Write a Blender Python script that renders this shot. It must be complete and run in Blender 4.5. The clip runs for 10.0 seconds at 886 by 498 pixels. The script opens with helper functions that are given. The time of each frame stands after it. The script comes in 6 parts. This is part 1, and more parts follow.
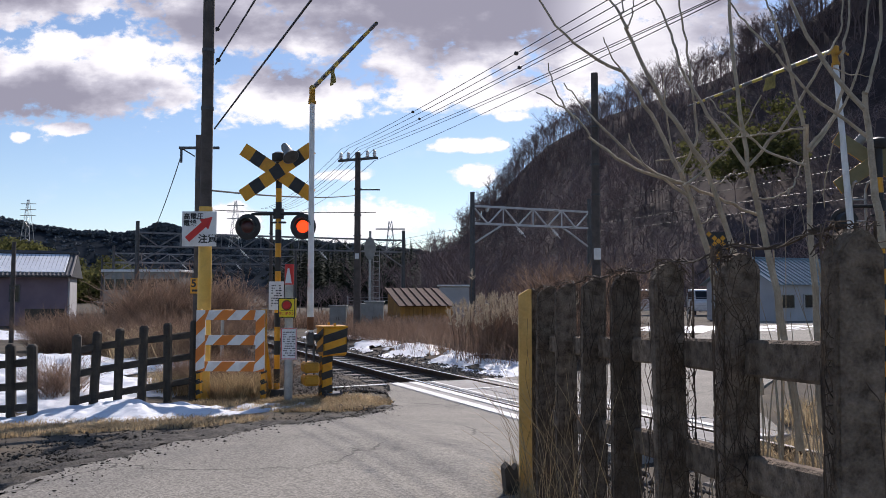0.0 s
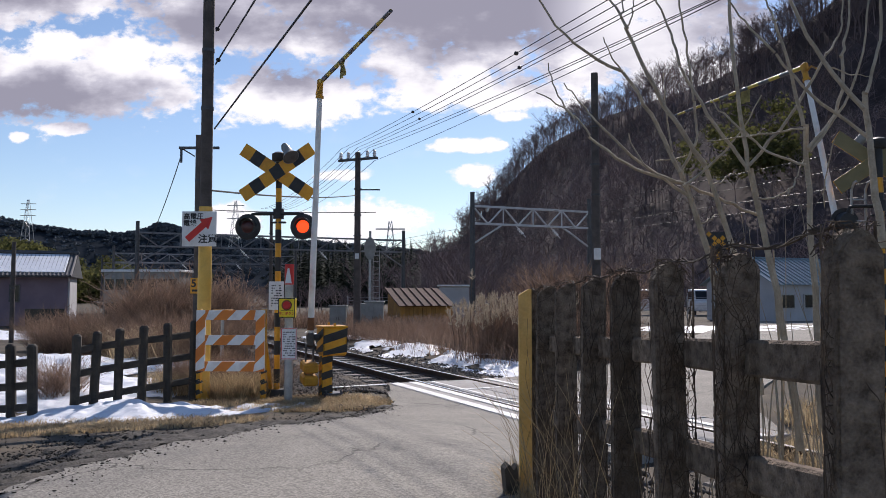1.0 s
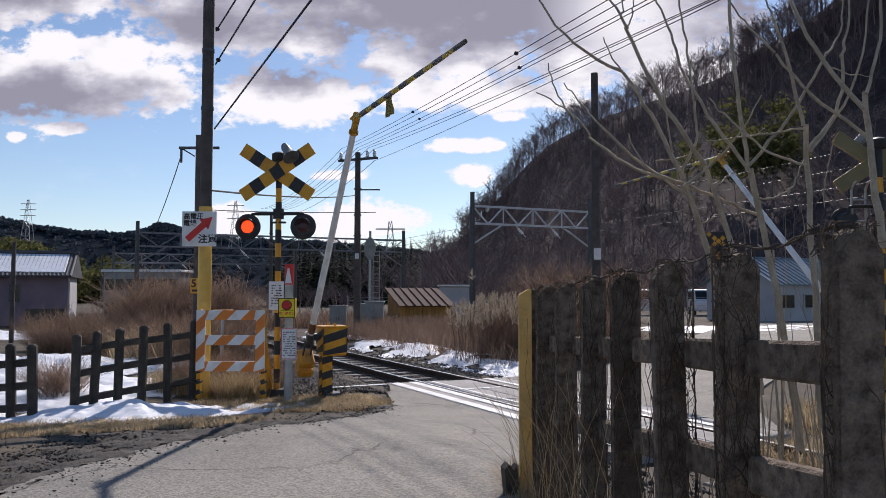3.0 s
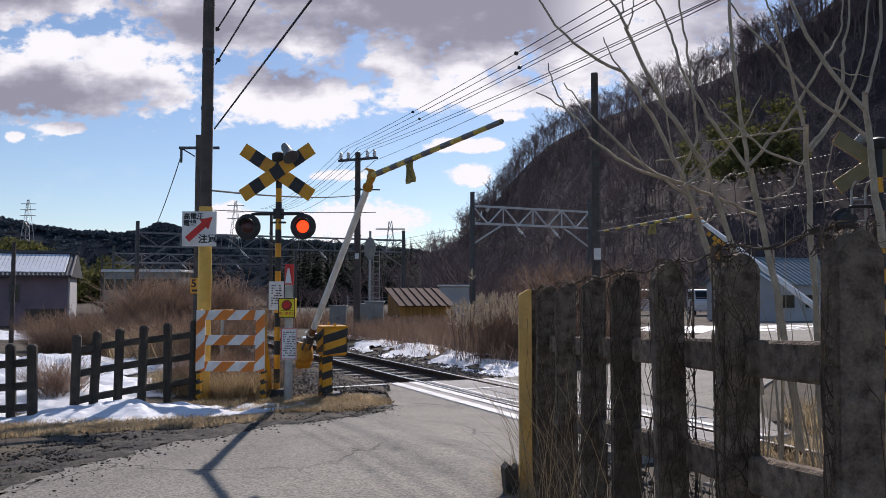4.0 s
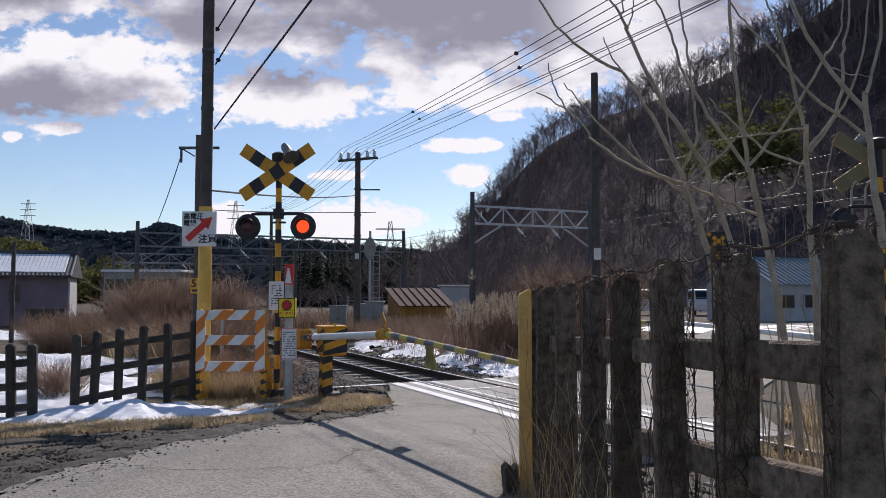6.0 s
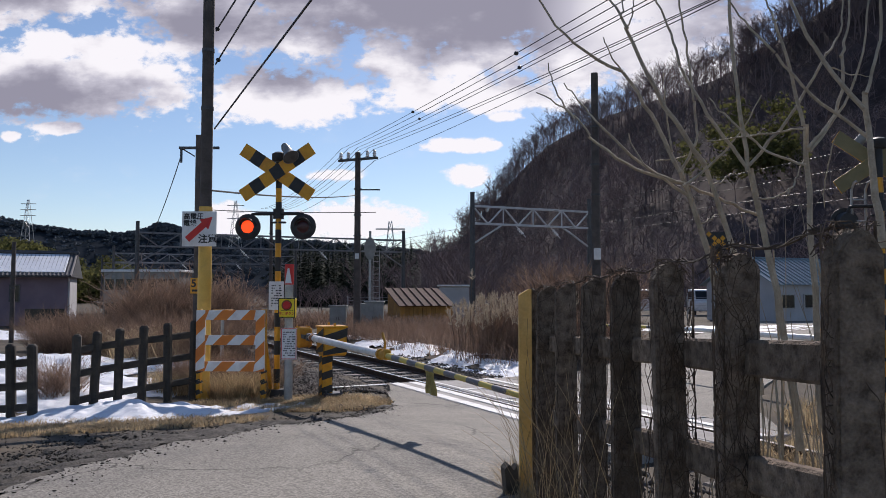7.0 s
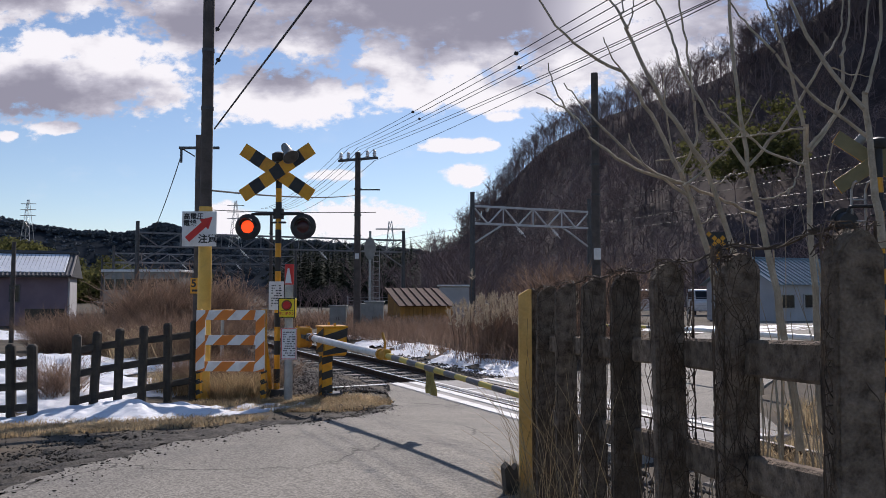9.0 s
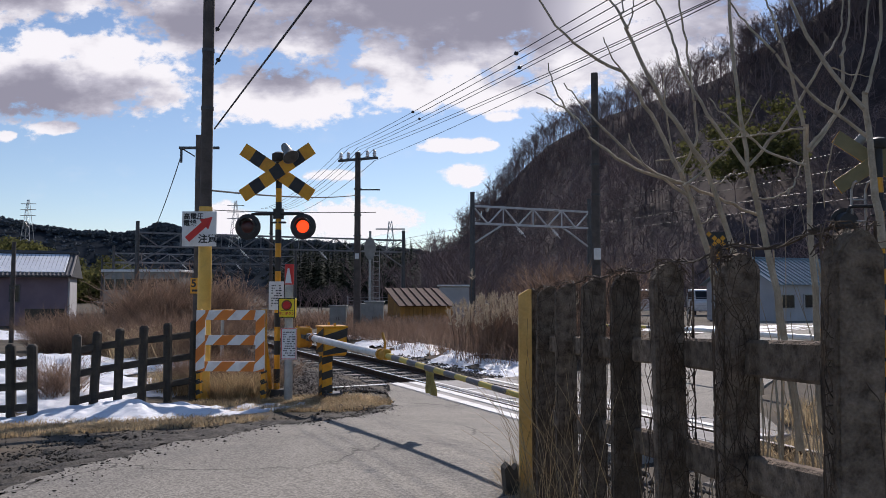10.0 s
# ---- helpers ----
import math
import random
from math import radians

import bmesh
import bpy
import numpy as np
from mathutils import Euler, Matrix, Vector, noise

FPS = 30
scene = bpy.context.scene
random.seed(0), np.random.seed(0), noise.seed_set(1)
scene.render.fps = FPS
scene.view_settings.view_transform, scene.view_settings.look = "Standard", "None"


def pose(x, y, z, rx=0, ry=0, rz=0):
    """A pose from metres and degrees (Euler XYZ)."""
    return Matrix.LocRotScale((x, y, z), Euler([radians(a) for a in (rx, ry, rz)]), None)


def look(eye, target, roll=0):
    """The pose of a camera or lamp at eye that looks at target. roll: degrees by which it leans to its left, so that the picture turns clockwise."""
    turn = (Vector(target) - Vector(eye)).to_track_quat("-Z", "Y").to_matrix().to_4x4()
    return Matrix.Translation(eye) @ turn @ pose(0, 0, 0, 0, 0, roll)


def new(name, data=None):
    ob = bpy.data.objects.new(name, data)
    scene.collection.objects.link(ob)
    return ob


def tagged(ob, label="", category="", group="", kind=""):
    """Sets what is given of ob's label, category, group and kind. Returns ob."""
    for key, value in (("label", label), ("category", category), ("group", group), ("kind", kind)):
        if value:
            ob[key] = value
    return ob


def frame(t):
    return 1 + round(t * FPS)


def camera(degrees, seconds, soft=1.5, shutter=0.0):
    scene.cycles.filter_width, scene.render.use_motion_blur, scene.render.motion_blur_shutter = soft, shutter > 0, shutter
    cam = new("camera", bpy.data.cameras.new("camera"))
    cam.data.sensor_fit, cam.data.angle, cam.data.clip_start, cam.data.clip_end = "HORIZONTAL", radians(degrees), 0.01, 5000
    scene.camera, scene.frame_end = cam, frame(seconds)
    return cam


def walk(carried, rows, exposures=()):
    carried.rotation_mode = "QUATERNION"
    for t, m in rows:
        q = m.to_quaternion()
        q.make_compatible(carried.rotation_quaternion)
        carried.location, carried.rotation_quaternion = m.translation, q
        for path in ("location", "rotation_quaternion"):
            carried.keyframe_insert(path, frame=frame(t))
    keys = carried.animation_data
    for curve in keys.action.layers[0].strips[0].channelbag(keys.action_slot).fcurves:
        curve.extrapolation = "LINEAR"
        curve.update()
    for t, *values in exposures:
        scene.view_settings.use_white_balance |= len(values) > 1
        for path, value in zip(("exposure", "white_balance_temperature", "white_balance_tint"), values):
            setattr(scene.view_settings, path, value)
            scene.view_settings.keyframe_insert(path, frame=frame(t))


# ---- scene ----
cam = camera(58.5, 10.0, soft=0.65)
walk(cam, [(0, pose(0, 0, 1.6, 93.15, 0, 0)), (10, pose(0, 0, 1.6, 93.15, 0, 0))], exposures=[(0, 0.16, 6330, 17), (2.5, 0.06, 6330, 17), (4.5, 0.01, 6330, 17), (10, -0.02, 6330, 17)])

# ---- world, sun ----
SUN_EL, SUN_AZ = radians(36.5), radians(14.2)      # azimuth to the right of +y
world = bpy.data.worlds.new("sky")
scene.world = world
world.use_nodes = True
wn, wl = world.node_tree.nodes, world.node_tree.links
wn.clear()
sky = wn.new("ShaderNodeTexSky")
sky.sky_type, sky.sun_disc = "NISHITA", False
sky.sun_elevation, sky.sun_rotation = SUN_EL, SUN_AZ
sky.air_density, sky.dust_density, sky.ozone_density = 1.0, 0.15, 2.5
bg, wo = wn.new("ShaderNodeBackground"), wn.new("ShaderNodeOutputWorld")
bg.inputs["Strength"].default_value = 0.10
wl.new(sky.outputs[0], bg.inputs["Color"])
wl.new(bg.outputs[0], wo.inputs["Surface"])
sun = new("sun", bpy.data.lights.new("sun", "SUN"))
sun.data.energy, sun.data.angle, sun.data.color = 4.6, radians(0.6), (1.0, 0.93, 0.84)
sun_dir = Vector((math.sin(SUN_AZ) * math.cos(SUN_EL), math.cos(SUN_AZ) * math.cos(SUN_EL), math.sin(SUN_EL)))
sun.matrix_world = look(sun_dir * 60, (0, 0, 0))


# ---- mesh helpers ----
class Geo:
    """Collects vertices, faces and a material index for each face."""

    def __init__(self):
        self.v, self.f, self.m = [], [], []

    def add(self, verts, faces, mi=0):
        n = len(self.v)
        self.v.extend(tuple(p) for p in verts)
        self.f.extend(tuple(i + n for i in q) for q in faces)
        self.m.extend([mi] * len(faces))
        return self

    def box(self, c, s, m=None, mi=0, b=0.006):
        """Chamfered box, centre c, size s, turned by the matrix m."""
        h = [k / 2 for k in s]
        b = min(b, min(h) * 0.6)
        vs, idx = [], {}
        for sx in (-1, 1):
            for sy in (-1, 1):
                for sz in (-1, 1):
                    for ax in range(3):
                        p = [sx * h[0], sy * h[1], sz * h[2]]
                        for k in range(3):
                            if k != ax:
                                p[k] -= (sx, sy, sz)[k] * b
                        idx[(sx, sy, sz, ax)] = len(vs)
                        vs.append(Vector(p))
        fs = []
        for ax in range(3):
            o = [k for k in range(3) if k != ax]
            for s1 in (-1, 1):
                q = []
                for s2, s3 in ((-1, -1), (1, -1), (1, 1), (-1, 1)):
                    key = [0, 0, 0]
                    key[ax], key[o[0]], key[o[1]] = s1, s2, s3
                    q.append(idx[(*key, ax)])
                fs.append(q)
            for s2 in (-1, 1):
                for s3 in (-1, 1):
                    ka, kb = [0, 0, 0], [0, 0, 0]
                    ka[ax], ka[o[0]], ka[o[1]] = -1, s2, s3
                    kb[ax], kb[o[0]], kb[o[1]] = 1, s2, s3
                    fs.append([idx[(*ka, o[0])], idx[(*kb, o[0])], idx[(*kb, o[1])], idx[(*ka, o[1])]])
        for sx in (-1, 1):
            for sy in (-1, 1):
                for sz in (-1, 1):
                    fs.append([idx[(sx, sy, sz, k)] for k in range(3)])
        c = Vector(c)
        vs = [(m @ p if m else p) + c for p in vs]
        return self.add(vs, fs, mi)

    def tube(self, p0, p1, r0, r1=None, n=12, mi=0, caps=True):
        r1 = r0 if r1 is None else r1
        p0, p1 = Vector(p0), Vector(p1)
        d = (p1 - p0).normalized()
        a = d.orthogonal().normalized()
        b = d.cross(a)
        vs = []
        for p, r in ((p0, r0), (p1, r1)):
            for i in range(n):
                w = 2 * math.pi * i / n
                vs.append(p + (a * math.cos(w) + b * math.sin(w)) * r)
        fs = [[i, (i + 1) % n, n + (i + 1) % n, n + i] for i in range(n)]
        if caps:
            fs += [list(range(n))[::-1], list(range(n, 2 * n))]
        return self.add(vs, fs, mi)

    def path(self, pts, r, n=6, mi=0):
        """A tube along pts; r is one radius or one for each point."""
        pts = [Vector(p) for p in pts]
        rs = r if isinstance(r, (list, tuple)) else [r] * len(pts)
        vs, fs = [], []
        a = None
        for i, p in enumerate(pts):
            d = (pts[min(i + 1, len(pts) - 1)] - pts[max(i - 1, 0)]).normalized()
            a = d.orthogonal().normalized() if a is None else (a - d * a.dot(d)).normalized()
            b = d.cross(a)
            for k in range(n):
                w = 2 * math.pi * k / n
                vs.append(p + (a * math.cos(w) + b * math.sin(w)) * rs[i])
        for i in range(len(pts) - 1):
            for k in range(n):
                fs.append([i * n + k, i * n + (k + 1) % n, (i + 1) * n + (k + 1) % n, (i + 1) * n + k])
        fs += [list(range(n))[::-1], list(range((len(pts) - 1) * n, len(pts) * n))]
        return self.add(vs, fs, mi)

    def prism(self, poly, y0, y1, m=None, mi=0):
        """A polygon in x, z, drawn out from y0 to y1."""
        n = len(poly)
        vs = [Vector((x, y0, z)) for x, z in poly] + [Vector((x, y1, z)) for x, z in poly]
        if m:
            vs = [m @ p for p in vs]
        fs = [list(range(n)), list(range(n, 2 * n))[::-1]]
        fs += [[(i + 1) % n, i, n + i, n + (i + 1) % n] for i in range(n)]
        return self.add(vs, fs, mi)

    def lathe(self, prof, m=None, n=20, mi=0):
        """A profile of (radius, height) turned about z."""
        vs = []
        for r, z in prof:
            for k in range(n):
                w = 2 * math.pi * k / n
                vs.append(Vector((r * math.cos(w), r * math.sin(w), z)))
        if m:
            vs = [m @ p for p in vs]
        fs = []
        for i in range(len(prof) - 1):
            for k in range(n):
                fs.append([i * n + k, i * n + (k + 1) % n, (i + 1) * n + (k + 1) % n, (i + 1) * n + k])
        fs += [list(range(n))[::-1], list(range((len(prof) - 1) * n, len(prof) * n))]
        return self.add(vs, fs, mi)


def mesh_of(name, g, mats, smooth=False):
    me = bpy.data.meshes.new(name)
    me.from_pydata(g.v, [], g.f)
    for k in (mats if isinstance(mats, (list, tuple)) else [mats]):
        me.materials.append(k)
    me.polygons.foreach_set("material_index", g.m)
    me.update()
    bm = bmesh.new()
    bm.from_mesh(me)
    if len(bm.faces) < 20000:
        bmesh.ops.recalc_face_normals(bm, faces=bm.faces)
    bm.to_mesh(me)
    bm.free()
    if smooth:
        me.shade_smooth()
        me.set_sharp_from_angle(angle=radians(40))
    return me


def part(name, g, mats, parent=None, label="", smooth=False, m=None):
    ob = new(name, mesh_of(name, g, mats, smooth))
    if parent:
        ob.parent = parent
    if m:
        ob.matrix_basis = m
    return tagged(ob, label)


def thing(name, label, category, m=None, group="", kind=""):
    ob = new(name)
    ob.empty_display_size = 0.2
    if m:
        ob.matrix_basis = m
    return tagged(ob, label, category, group, kind)


def stuff(name, verts, faces, mats, label, category, mi=None, kind="stuff", smooth=False):
    """One big mesh out of numpy arrays."""
    me = bpy.data.meshes.new(name)
    verts = np.asarray(verts, dtype=np.float32).reshape(-1, 3)
    faces = np.asarray(faces, dtype=np.int32)
    me.vertices.add(len(verts))
    me.vertices.foreach_set("co", verts.ravel())
    k = faces.shape[1]
    me.loops.add(faces.size)
    me.loops.foreach_set("vertex_index", faces.ravel())
    me.polygons.add(len(faces))
    me.polygons.foreach_set("loop_start", np.arange(0, faces.size, k, dtype=np.int32))
    me.polygons.foreach_set("loop_total", np.full(len(faces), k, dtype=np.int32))
    for q in (mats if isinstance(mats, (list, tuple)) else [mats]):
        me.materials.append(q)
    if mi is not None:
        me.polygons.foreach_set("material_index", np.asarray(mi, dtype=np.int32))
    me.update(calc_edges=True)
    me.validate()
    if smooth:
        me.shade_smooth()
    return tagged(new(name, me), label, category, kind=kind)


# ---- materials ----
def mat(name, c1, c2, rough=0.7, scale=8.0, bump=0.2, metal=0.0, fine=60.0, dirt=None, dirt_amount=0.35, random_tint=0.0, island=0.0, coords="Object", spec=0.4, trans=None):
    """Two colours mixed by noise at two scales, with stains, relief and a tint for each object or island."""
    k = bpy.data.materials.new(name)
    k.use_nodes = True
    N, L = k.node_tree.nodes, k.node_tree.links
    bs = N["Principled BSDF"]
    tc = N.new("ShaderNodeTexCoord")
    n1, n2 = N.new("ShaderNodeTexNoise"), N.new("ShaderNodeTexNoise")
    n1.inputs["Scale"].default_value, n1.inputs["Detail"].default_value = scale, 6
    n2.inputs["Scale"].default_value, n2.inputs["Detail"].default_value = fine, 4
    for q in (n1, n2):
        L.new(tc.outputs[coords], q.inputs["Vector"])
    add = N.new("ShaderNodeMath")
    add.operation = "MULTIPLY_ADD"
    add.inputs[1].default_value = 0.45
    L.new(n2.outputs["Fac"], add.inputs[0])
    L.new(n1.outputs["Fac"], add.inputs[2])
    ramp = N.new("ShaderNodeMapRange")
    ramp.inputs["From Min"].default_value, ramp.inputs["From Max"].default_value = 0.5, 0.95
    L.new(add.outputs[0], ramp.inputs["Value"])
    mix = N.new("ShaderNodeMix")
    mix.data_type = "RGBA"
    mix.inputs[6].default_value, mix.inputs[7].default_value = (*c1, 1), (*c2, 1)
    L.new(ramp.outputs[0], mix.inputs[0])
    out = mix.outputs[2]
    if dirt:
        n3 = N.new("ShaderNodeTexNoise")
        n3.inputs["Scale"].default_value, n3.inputs["Detail"].default_value = scale * 0.35, 8
        n3.inputs["Roughness"].default_value = 0.7
        L.new(tc.outputs[coords], n3.inputs["Vector"])
        mr = N.new("ShaderNodeMapRange")
        mr.inputs["From Min"].default_value, mr.inputs["From Max"].default_value = 0.5, 0.68
        mr.inputs["To Max"].default_value = dirt_amount
        L.new(n3.outputs["Fac"], mr.inputs["Value"])
        m2 = N.new("ShaderNodeMix")
        m2.data_type = "RGBA"
        m2.inputs[7].default_value = (*dirt, 1)
        L.new(mr.outputs[0], m2.inputs[0])
        L.new(out, m2.inputs[6])
        out = m2.outputs[2]
    if random_tint or island:
        src = N.new("ShaderNodeNewGeometry").outputs["Random Per Island"] if island else N.new("ShaderNodeObjectInfo").outputs["Random"]
        amount = island or random_tint
        mr = N.new("ShaderNodeMapRange")
        mr.inputs["To Min"].default_value, mr.inputs["To Max"].default_value = 1 - amount, 1 + amount
        L.new(src, mr.inputs["Value"])
        hs = N.new("ShaderNodeHueSaturation")
        L.new(mr.outputs[0], hs.inputs["Value"])
        L.new(out, hs.inputs["Color"])
        out = hs.outputs[0]
    L.new(out, bs.inputs["Base Color"])
    rr = N.new("ShaderNodeMapRange")
    rr.inputs["To Min"].default_value, rr.inputs["To Max"].default_value = max(0.03, rough - 0.12), min(1, rough + 0.12)
    L.new(n1.outputs["Fac"], rr.inputs["Value"])
    L.new(rr.outputs[0], bs.inputs["Roughness"])
    bs.inputs["Metallic"].default_value = metal
    bs.inputs["Specular IOR Level"].default_value = spec
    if bump:
        bp = N.new("ShaderNodeBump")
        bp.inputs["Strength"].default_value, bp.inputs["Distance"].default_value = bump, 0.02
        L.new(add.outputs[0], bp.inputs["Height"])
        L.new(bp.outputs[0], bs.inputs["Normal"])
    if trans:
        tl = N.new("ShaderNodeBsdfTranslucent")
        L.new(out, tl.inputs["Color"])
        ms = N.new("ShaderNodeMixShader")
        ms.inputs[0].default_value = trans
        L.new(bs.outputs[0], ms.inputs[1])
        L.new(tl.outputs[0], ms.inputs[2])
        L.new(ms.outputs[0], N["Material Output"].inputs["Surface"])
    return k


def glow(name, color, strength):
    k = bpy.data.materials.new(name)
    k.use_nodes = True
    bs = k.node_tree.nodes["Principled BSDF"]
    bs.inputs["Base Color"].default_value = (*color, 1)
    bs.inputs["Emission Color"].default_value = (*color, 1)
    bs.inputs["Emission Strength"].default_value = strength
    return k


M_ASPHALT = mat("asphalt", (0.168, 0.157, 0.136), (0.268, 0.249, 0.215), 0.85, 1.2, 0.25, fine=90, dirt=(0.12, 0.115, 0.11), dirt_amount=0.5, spec=0.25)
def crack(k, scale, width, color, amount):
    """Adds thin wandering cracks and dark tar patches to a surface."""
    N, L = k.node_tree.nodes, k.node_tree.links
    bs = N["Principled BSDF"]
    src = bs.inputs["Base Color"].links[0].from_socket
    tc = N.new("ShaderNodeTexCoord")
    wob = N.new("ShaderNodeTexNoise")
    wob.inputs["Scale"].default_value, wob.inputs["Detail"].default_value = 2.5, 5
    L.new(tc.outputs["Object"], wob.inputs["Vector"])
    vm = N.new("ShaderNodeMix")
    vm.data_type = "VECTOR"
    vm.inputs[0].default_value = 0.35
    L.new(tc.outputs["Object"], vm.inputs[4])
    L.new(wob.outputs["Color"], vm.inputs[5])
    vo = N.new("ShaderNodeTexVoronoi")
    vo.feature = "DISTANCE_TO_EDGE"
    vo.inputs["Scale"].default_value = scale
    L.new(vm.outputs[1], vo.inputs["Vector"])
    mr = N.new("ShaderNodeMapRange")
    mr.inputs["From Min"].default_value, mr.inputs["From Max"].default_value = 0.0, width
    mr.inputs["To Min"].default_value, mr.inputs["To Max"].default_value = amount, 0.0
    L.new(vo.outputs["Distance"], mr.inputs["Value"])
    gate = N.new("ShaderNodeTexNoise")
    gate.inputs["Scale"].default_value = 0.55
    L.new(tc.outputs["Object"], gate.inputs["Vector"])
    g2 = N.new("ShaderNodeMapRange")
    g2.inputs["From Min"].default_value, g2.inputs["From Max"].default_value = 0.47, 0.56
    L.new(gate.outputs["Fac"], g2.inputs["Value"])
    mu = N.new("ShaderNodeMath")
    mu.operation = "MULTIPLY"
    L.new(mr.outputs[0], mu.inputs[0])
    L.new(g2.outputs[0], mu.inputs[1])
    mx = N.new("ShaderNodeMix")
    mx.data_type = "RGBA"
    mx.inputs[7].default_value = (*color, 1)
    L.new(mu.outputs[0], mx.inputs[0])
    L.new(src, mx.inputs[6])
    # light and dark chippings
    sp = N.new("ShaderNodeTexVoronoi")
    sp.inputs["Scale"].default_value = 85
    L.new(tc.outputs["Object"], sp.inputs["Vector"])
    s2 = N.new("ShaderNodeSeparateColor")
    L.new(sp.outputs["Color"], s2.inputs[0])
    s3 = N.new("ShaderNodeMapRange")
    s3.inputs["To Min"].default_value, s3.inputs["To Max"].default_value = 0.6, 1.45
    L.new(s2.outputs[0], s3.inputs["Value"])
    hs = N.new("ShaderNodeHueSaturation")
    L.new(s3.outputs[0], hs.inputs["Value"])
    L.new(mx.outputs[2], hs.inputs["Color"])
    L.new(hs.outputs[0], bs.inputs["Base Color"])


crack(M_ASPHALT, 0.9, 0.012, (0.03, 0.028, 0.025), 0.9)
M_CLOD = mat("dark_clods", (0.035, 0.032, 0.028), (0.11, 0.10, 0.084), 0.95, 3, 0.4, fine=45, island=0.55, spec=0.1)
M_KHAKI = mat("bare_board_back", (0.16, 0.135, 0.06), (0.24, 0.20, 0.10), 0.6, 5, 0.1, dirt=(0.12, 0.1, 0.06))
M_SOIL = mat("dry_soil", (0.06, 0.053, 0.045), (0.155, 0.13, 0.098), 0.95, 1.1, 1.0, fine=40, dirt=(0.055, 0.05, 0.045), dirt_amount=0.7, spec=0.1)
M_BALLAST = mat("ballast", (0.06, 0.055, 0.05), (0.17, 0.155, 0.14), 0.95, 3, 0.8, fine=45, island=0.5, spec=0.15)
M_CONC = mat("old_concrete", (0.088, 0.067, 0.051), (0.30, 0.232, 0.176), 0.94, 26, 1.0, fine=150, dirt=(0.055, 0.040, 0.028), dirt_amount=0.45, random_tint=0.18, spec=0.12)
M_PANEL = mat("crossing_panel_concrete", (0.30, 0.29, 0.27), (0.42, 0.40, 0.38), 0.85, 3, 0.3, fine=90, dirt=(0.18, 0.16, 0.14), random_tint=0.08, spec=0.2)
M_WHITE_LINE = mat("road_paint_white", (0.62, 0.62, 0.60), (0.80, 0.80, 0.78), 0.7, 6, 0.2, fine=90, dirt=(0.3, 0.29, 0.27), dirt_amount=0.5)
M_RAIL = mat("rusty_rail_side", (0.045, 0.03, 0.022), (0.10, 0.06, 0.04), 0.7, 6, 0.3, metal=0.3)
M_RAILTOP = mat("polished_rail_top", (0.5, 0.5, 0.5), (0.7, 0.7, 0.7), 0.25, 6, 0.05, metal=1.0)
M_SLEEPER = mat("sleeper", (0.10, 0.09, 0.08), (0.20, 0.18, 0.155), 0.9, 5, 0.5, random_tint=0.2)
M_SNOW = mat("snow", (0.74, 0.77, 0.82), (0.90, 0.91, 0.93), 0.6, 3, 0.8, fine=22, dirt=(0.5, 0.47, 0.43), dirt_amount=0.25, spec=0.3)
M_YELLOW = mat("yellow_paint", (0.60, 0.26, 0.010), (0.74, 0.36, 0.02), 0.45, 6, 0.1, fine=80, dirt=(0.25, 0.13, 0.04), dirt_amount=0.55)
M_POLE_YELLOW = mat("pole_yellow_sleeve", (0.60, 0.36, 0.06), (0.74, 0.47, 0.11), 0.5, 4, 0.1, fine=60, dirt=(0.3, 0.2, 0.08), dirt_amount=0.5)
M_BLACK = mat("black_paint", (0.012, 0.012, 0.014), (0.03, 0.03, 0.032), 0.5, 6, 0.1, dirt=(0.07, 0.06, 0.05), dirt_amount=0.3)
M_WHITE = mat("white_paint", (0.66, 0.66, 0.65), (0.80, 0.80, 0.79), 0.5, 5, 0.1, dirt=(0.42, 0.33, 0.26), dirt_amount=0.5)
M_ORANGE = mat("orange_sheet", (0.62, 0.17, 0.02), (0.74, 0.23, 0.03), 0.45, 5, 0.05, dirt=(0.4, 0.14, 0.05), dirt_amount=0.4)
M_RED = mat("red_paint", (0.50, 0.02, 0.02), (0.62, 0.04, 0.03), 0.5, 5, 0.05)
M_SIGN_YELLOW = mat("button_yellow", (0.75, 0.55, 0.01), (0.85, 0.65, 0.02), 0.4, 5, 0.05)
M_STEEL = mat("galvanised_steel", (0.30, 0.30, 0.30), (0.46, 0.46, 0.46), 0.45, 8, 0.1, metal=0.7, dirt=(0.2, 0.15, 0.11))
M_GANTRY = mat("pale_gantry_steel", (0.42, 0.42, 0.43), (0.58, 0.58, 0.59), 0.5, 3, 0.1, dirt=(0.3, 0.26, 0.22))
M_GANTRY_FAR = mat("weathered_gantry_steel", (0.13, 0.13, 0.14), (0.24, 0.24, 0.25), 0.7, 3, 0.1, dirt=(0.12, 0.09, 0.07))
M_DARK_STEEL = mat("dark_steel", (0.05, 0.05, 0.052), (0.11, 0.11, 0.115), 0.5, 8, 0.1, metal=0.4)
M_RUST = mat("rust", (0.12, 0.05, 0.025), (0.24, 0.11, 0.05), 0.85, 12, 0.3)
M_POLE = mat("grey_brown_pole", (0.055, 0.045, 0.04), (0.12, 0.10, 0.09), 0.8, 5, 0.3, fine=50, dirt=(0.03, 0.028, 0.026))
M_FENCE_WOOD = mat("dark_fence_post", (0.035, 0.03, 0.025), (0.085, 0.072, 0.058), 0.9, 9, 0.5, fine=70, random_tint=0.2)
M_WOOD_YELLOW = mat("faded_yellow_concrete", (0.62, 0.36, 0.10), (0.78, 0.50, 0.17), 0.85, 7, 0.4, dirt=(0.3, 0.22, 0.12), dirt_amount=0.5)
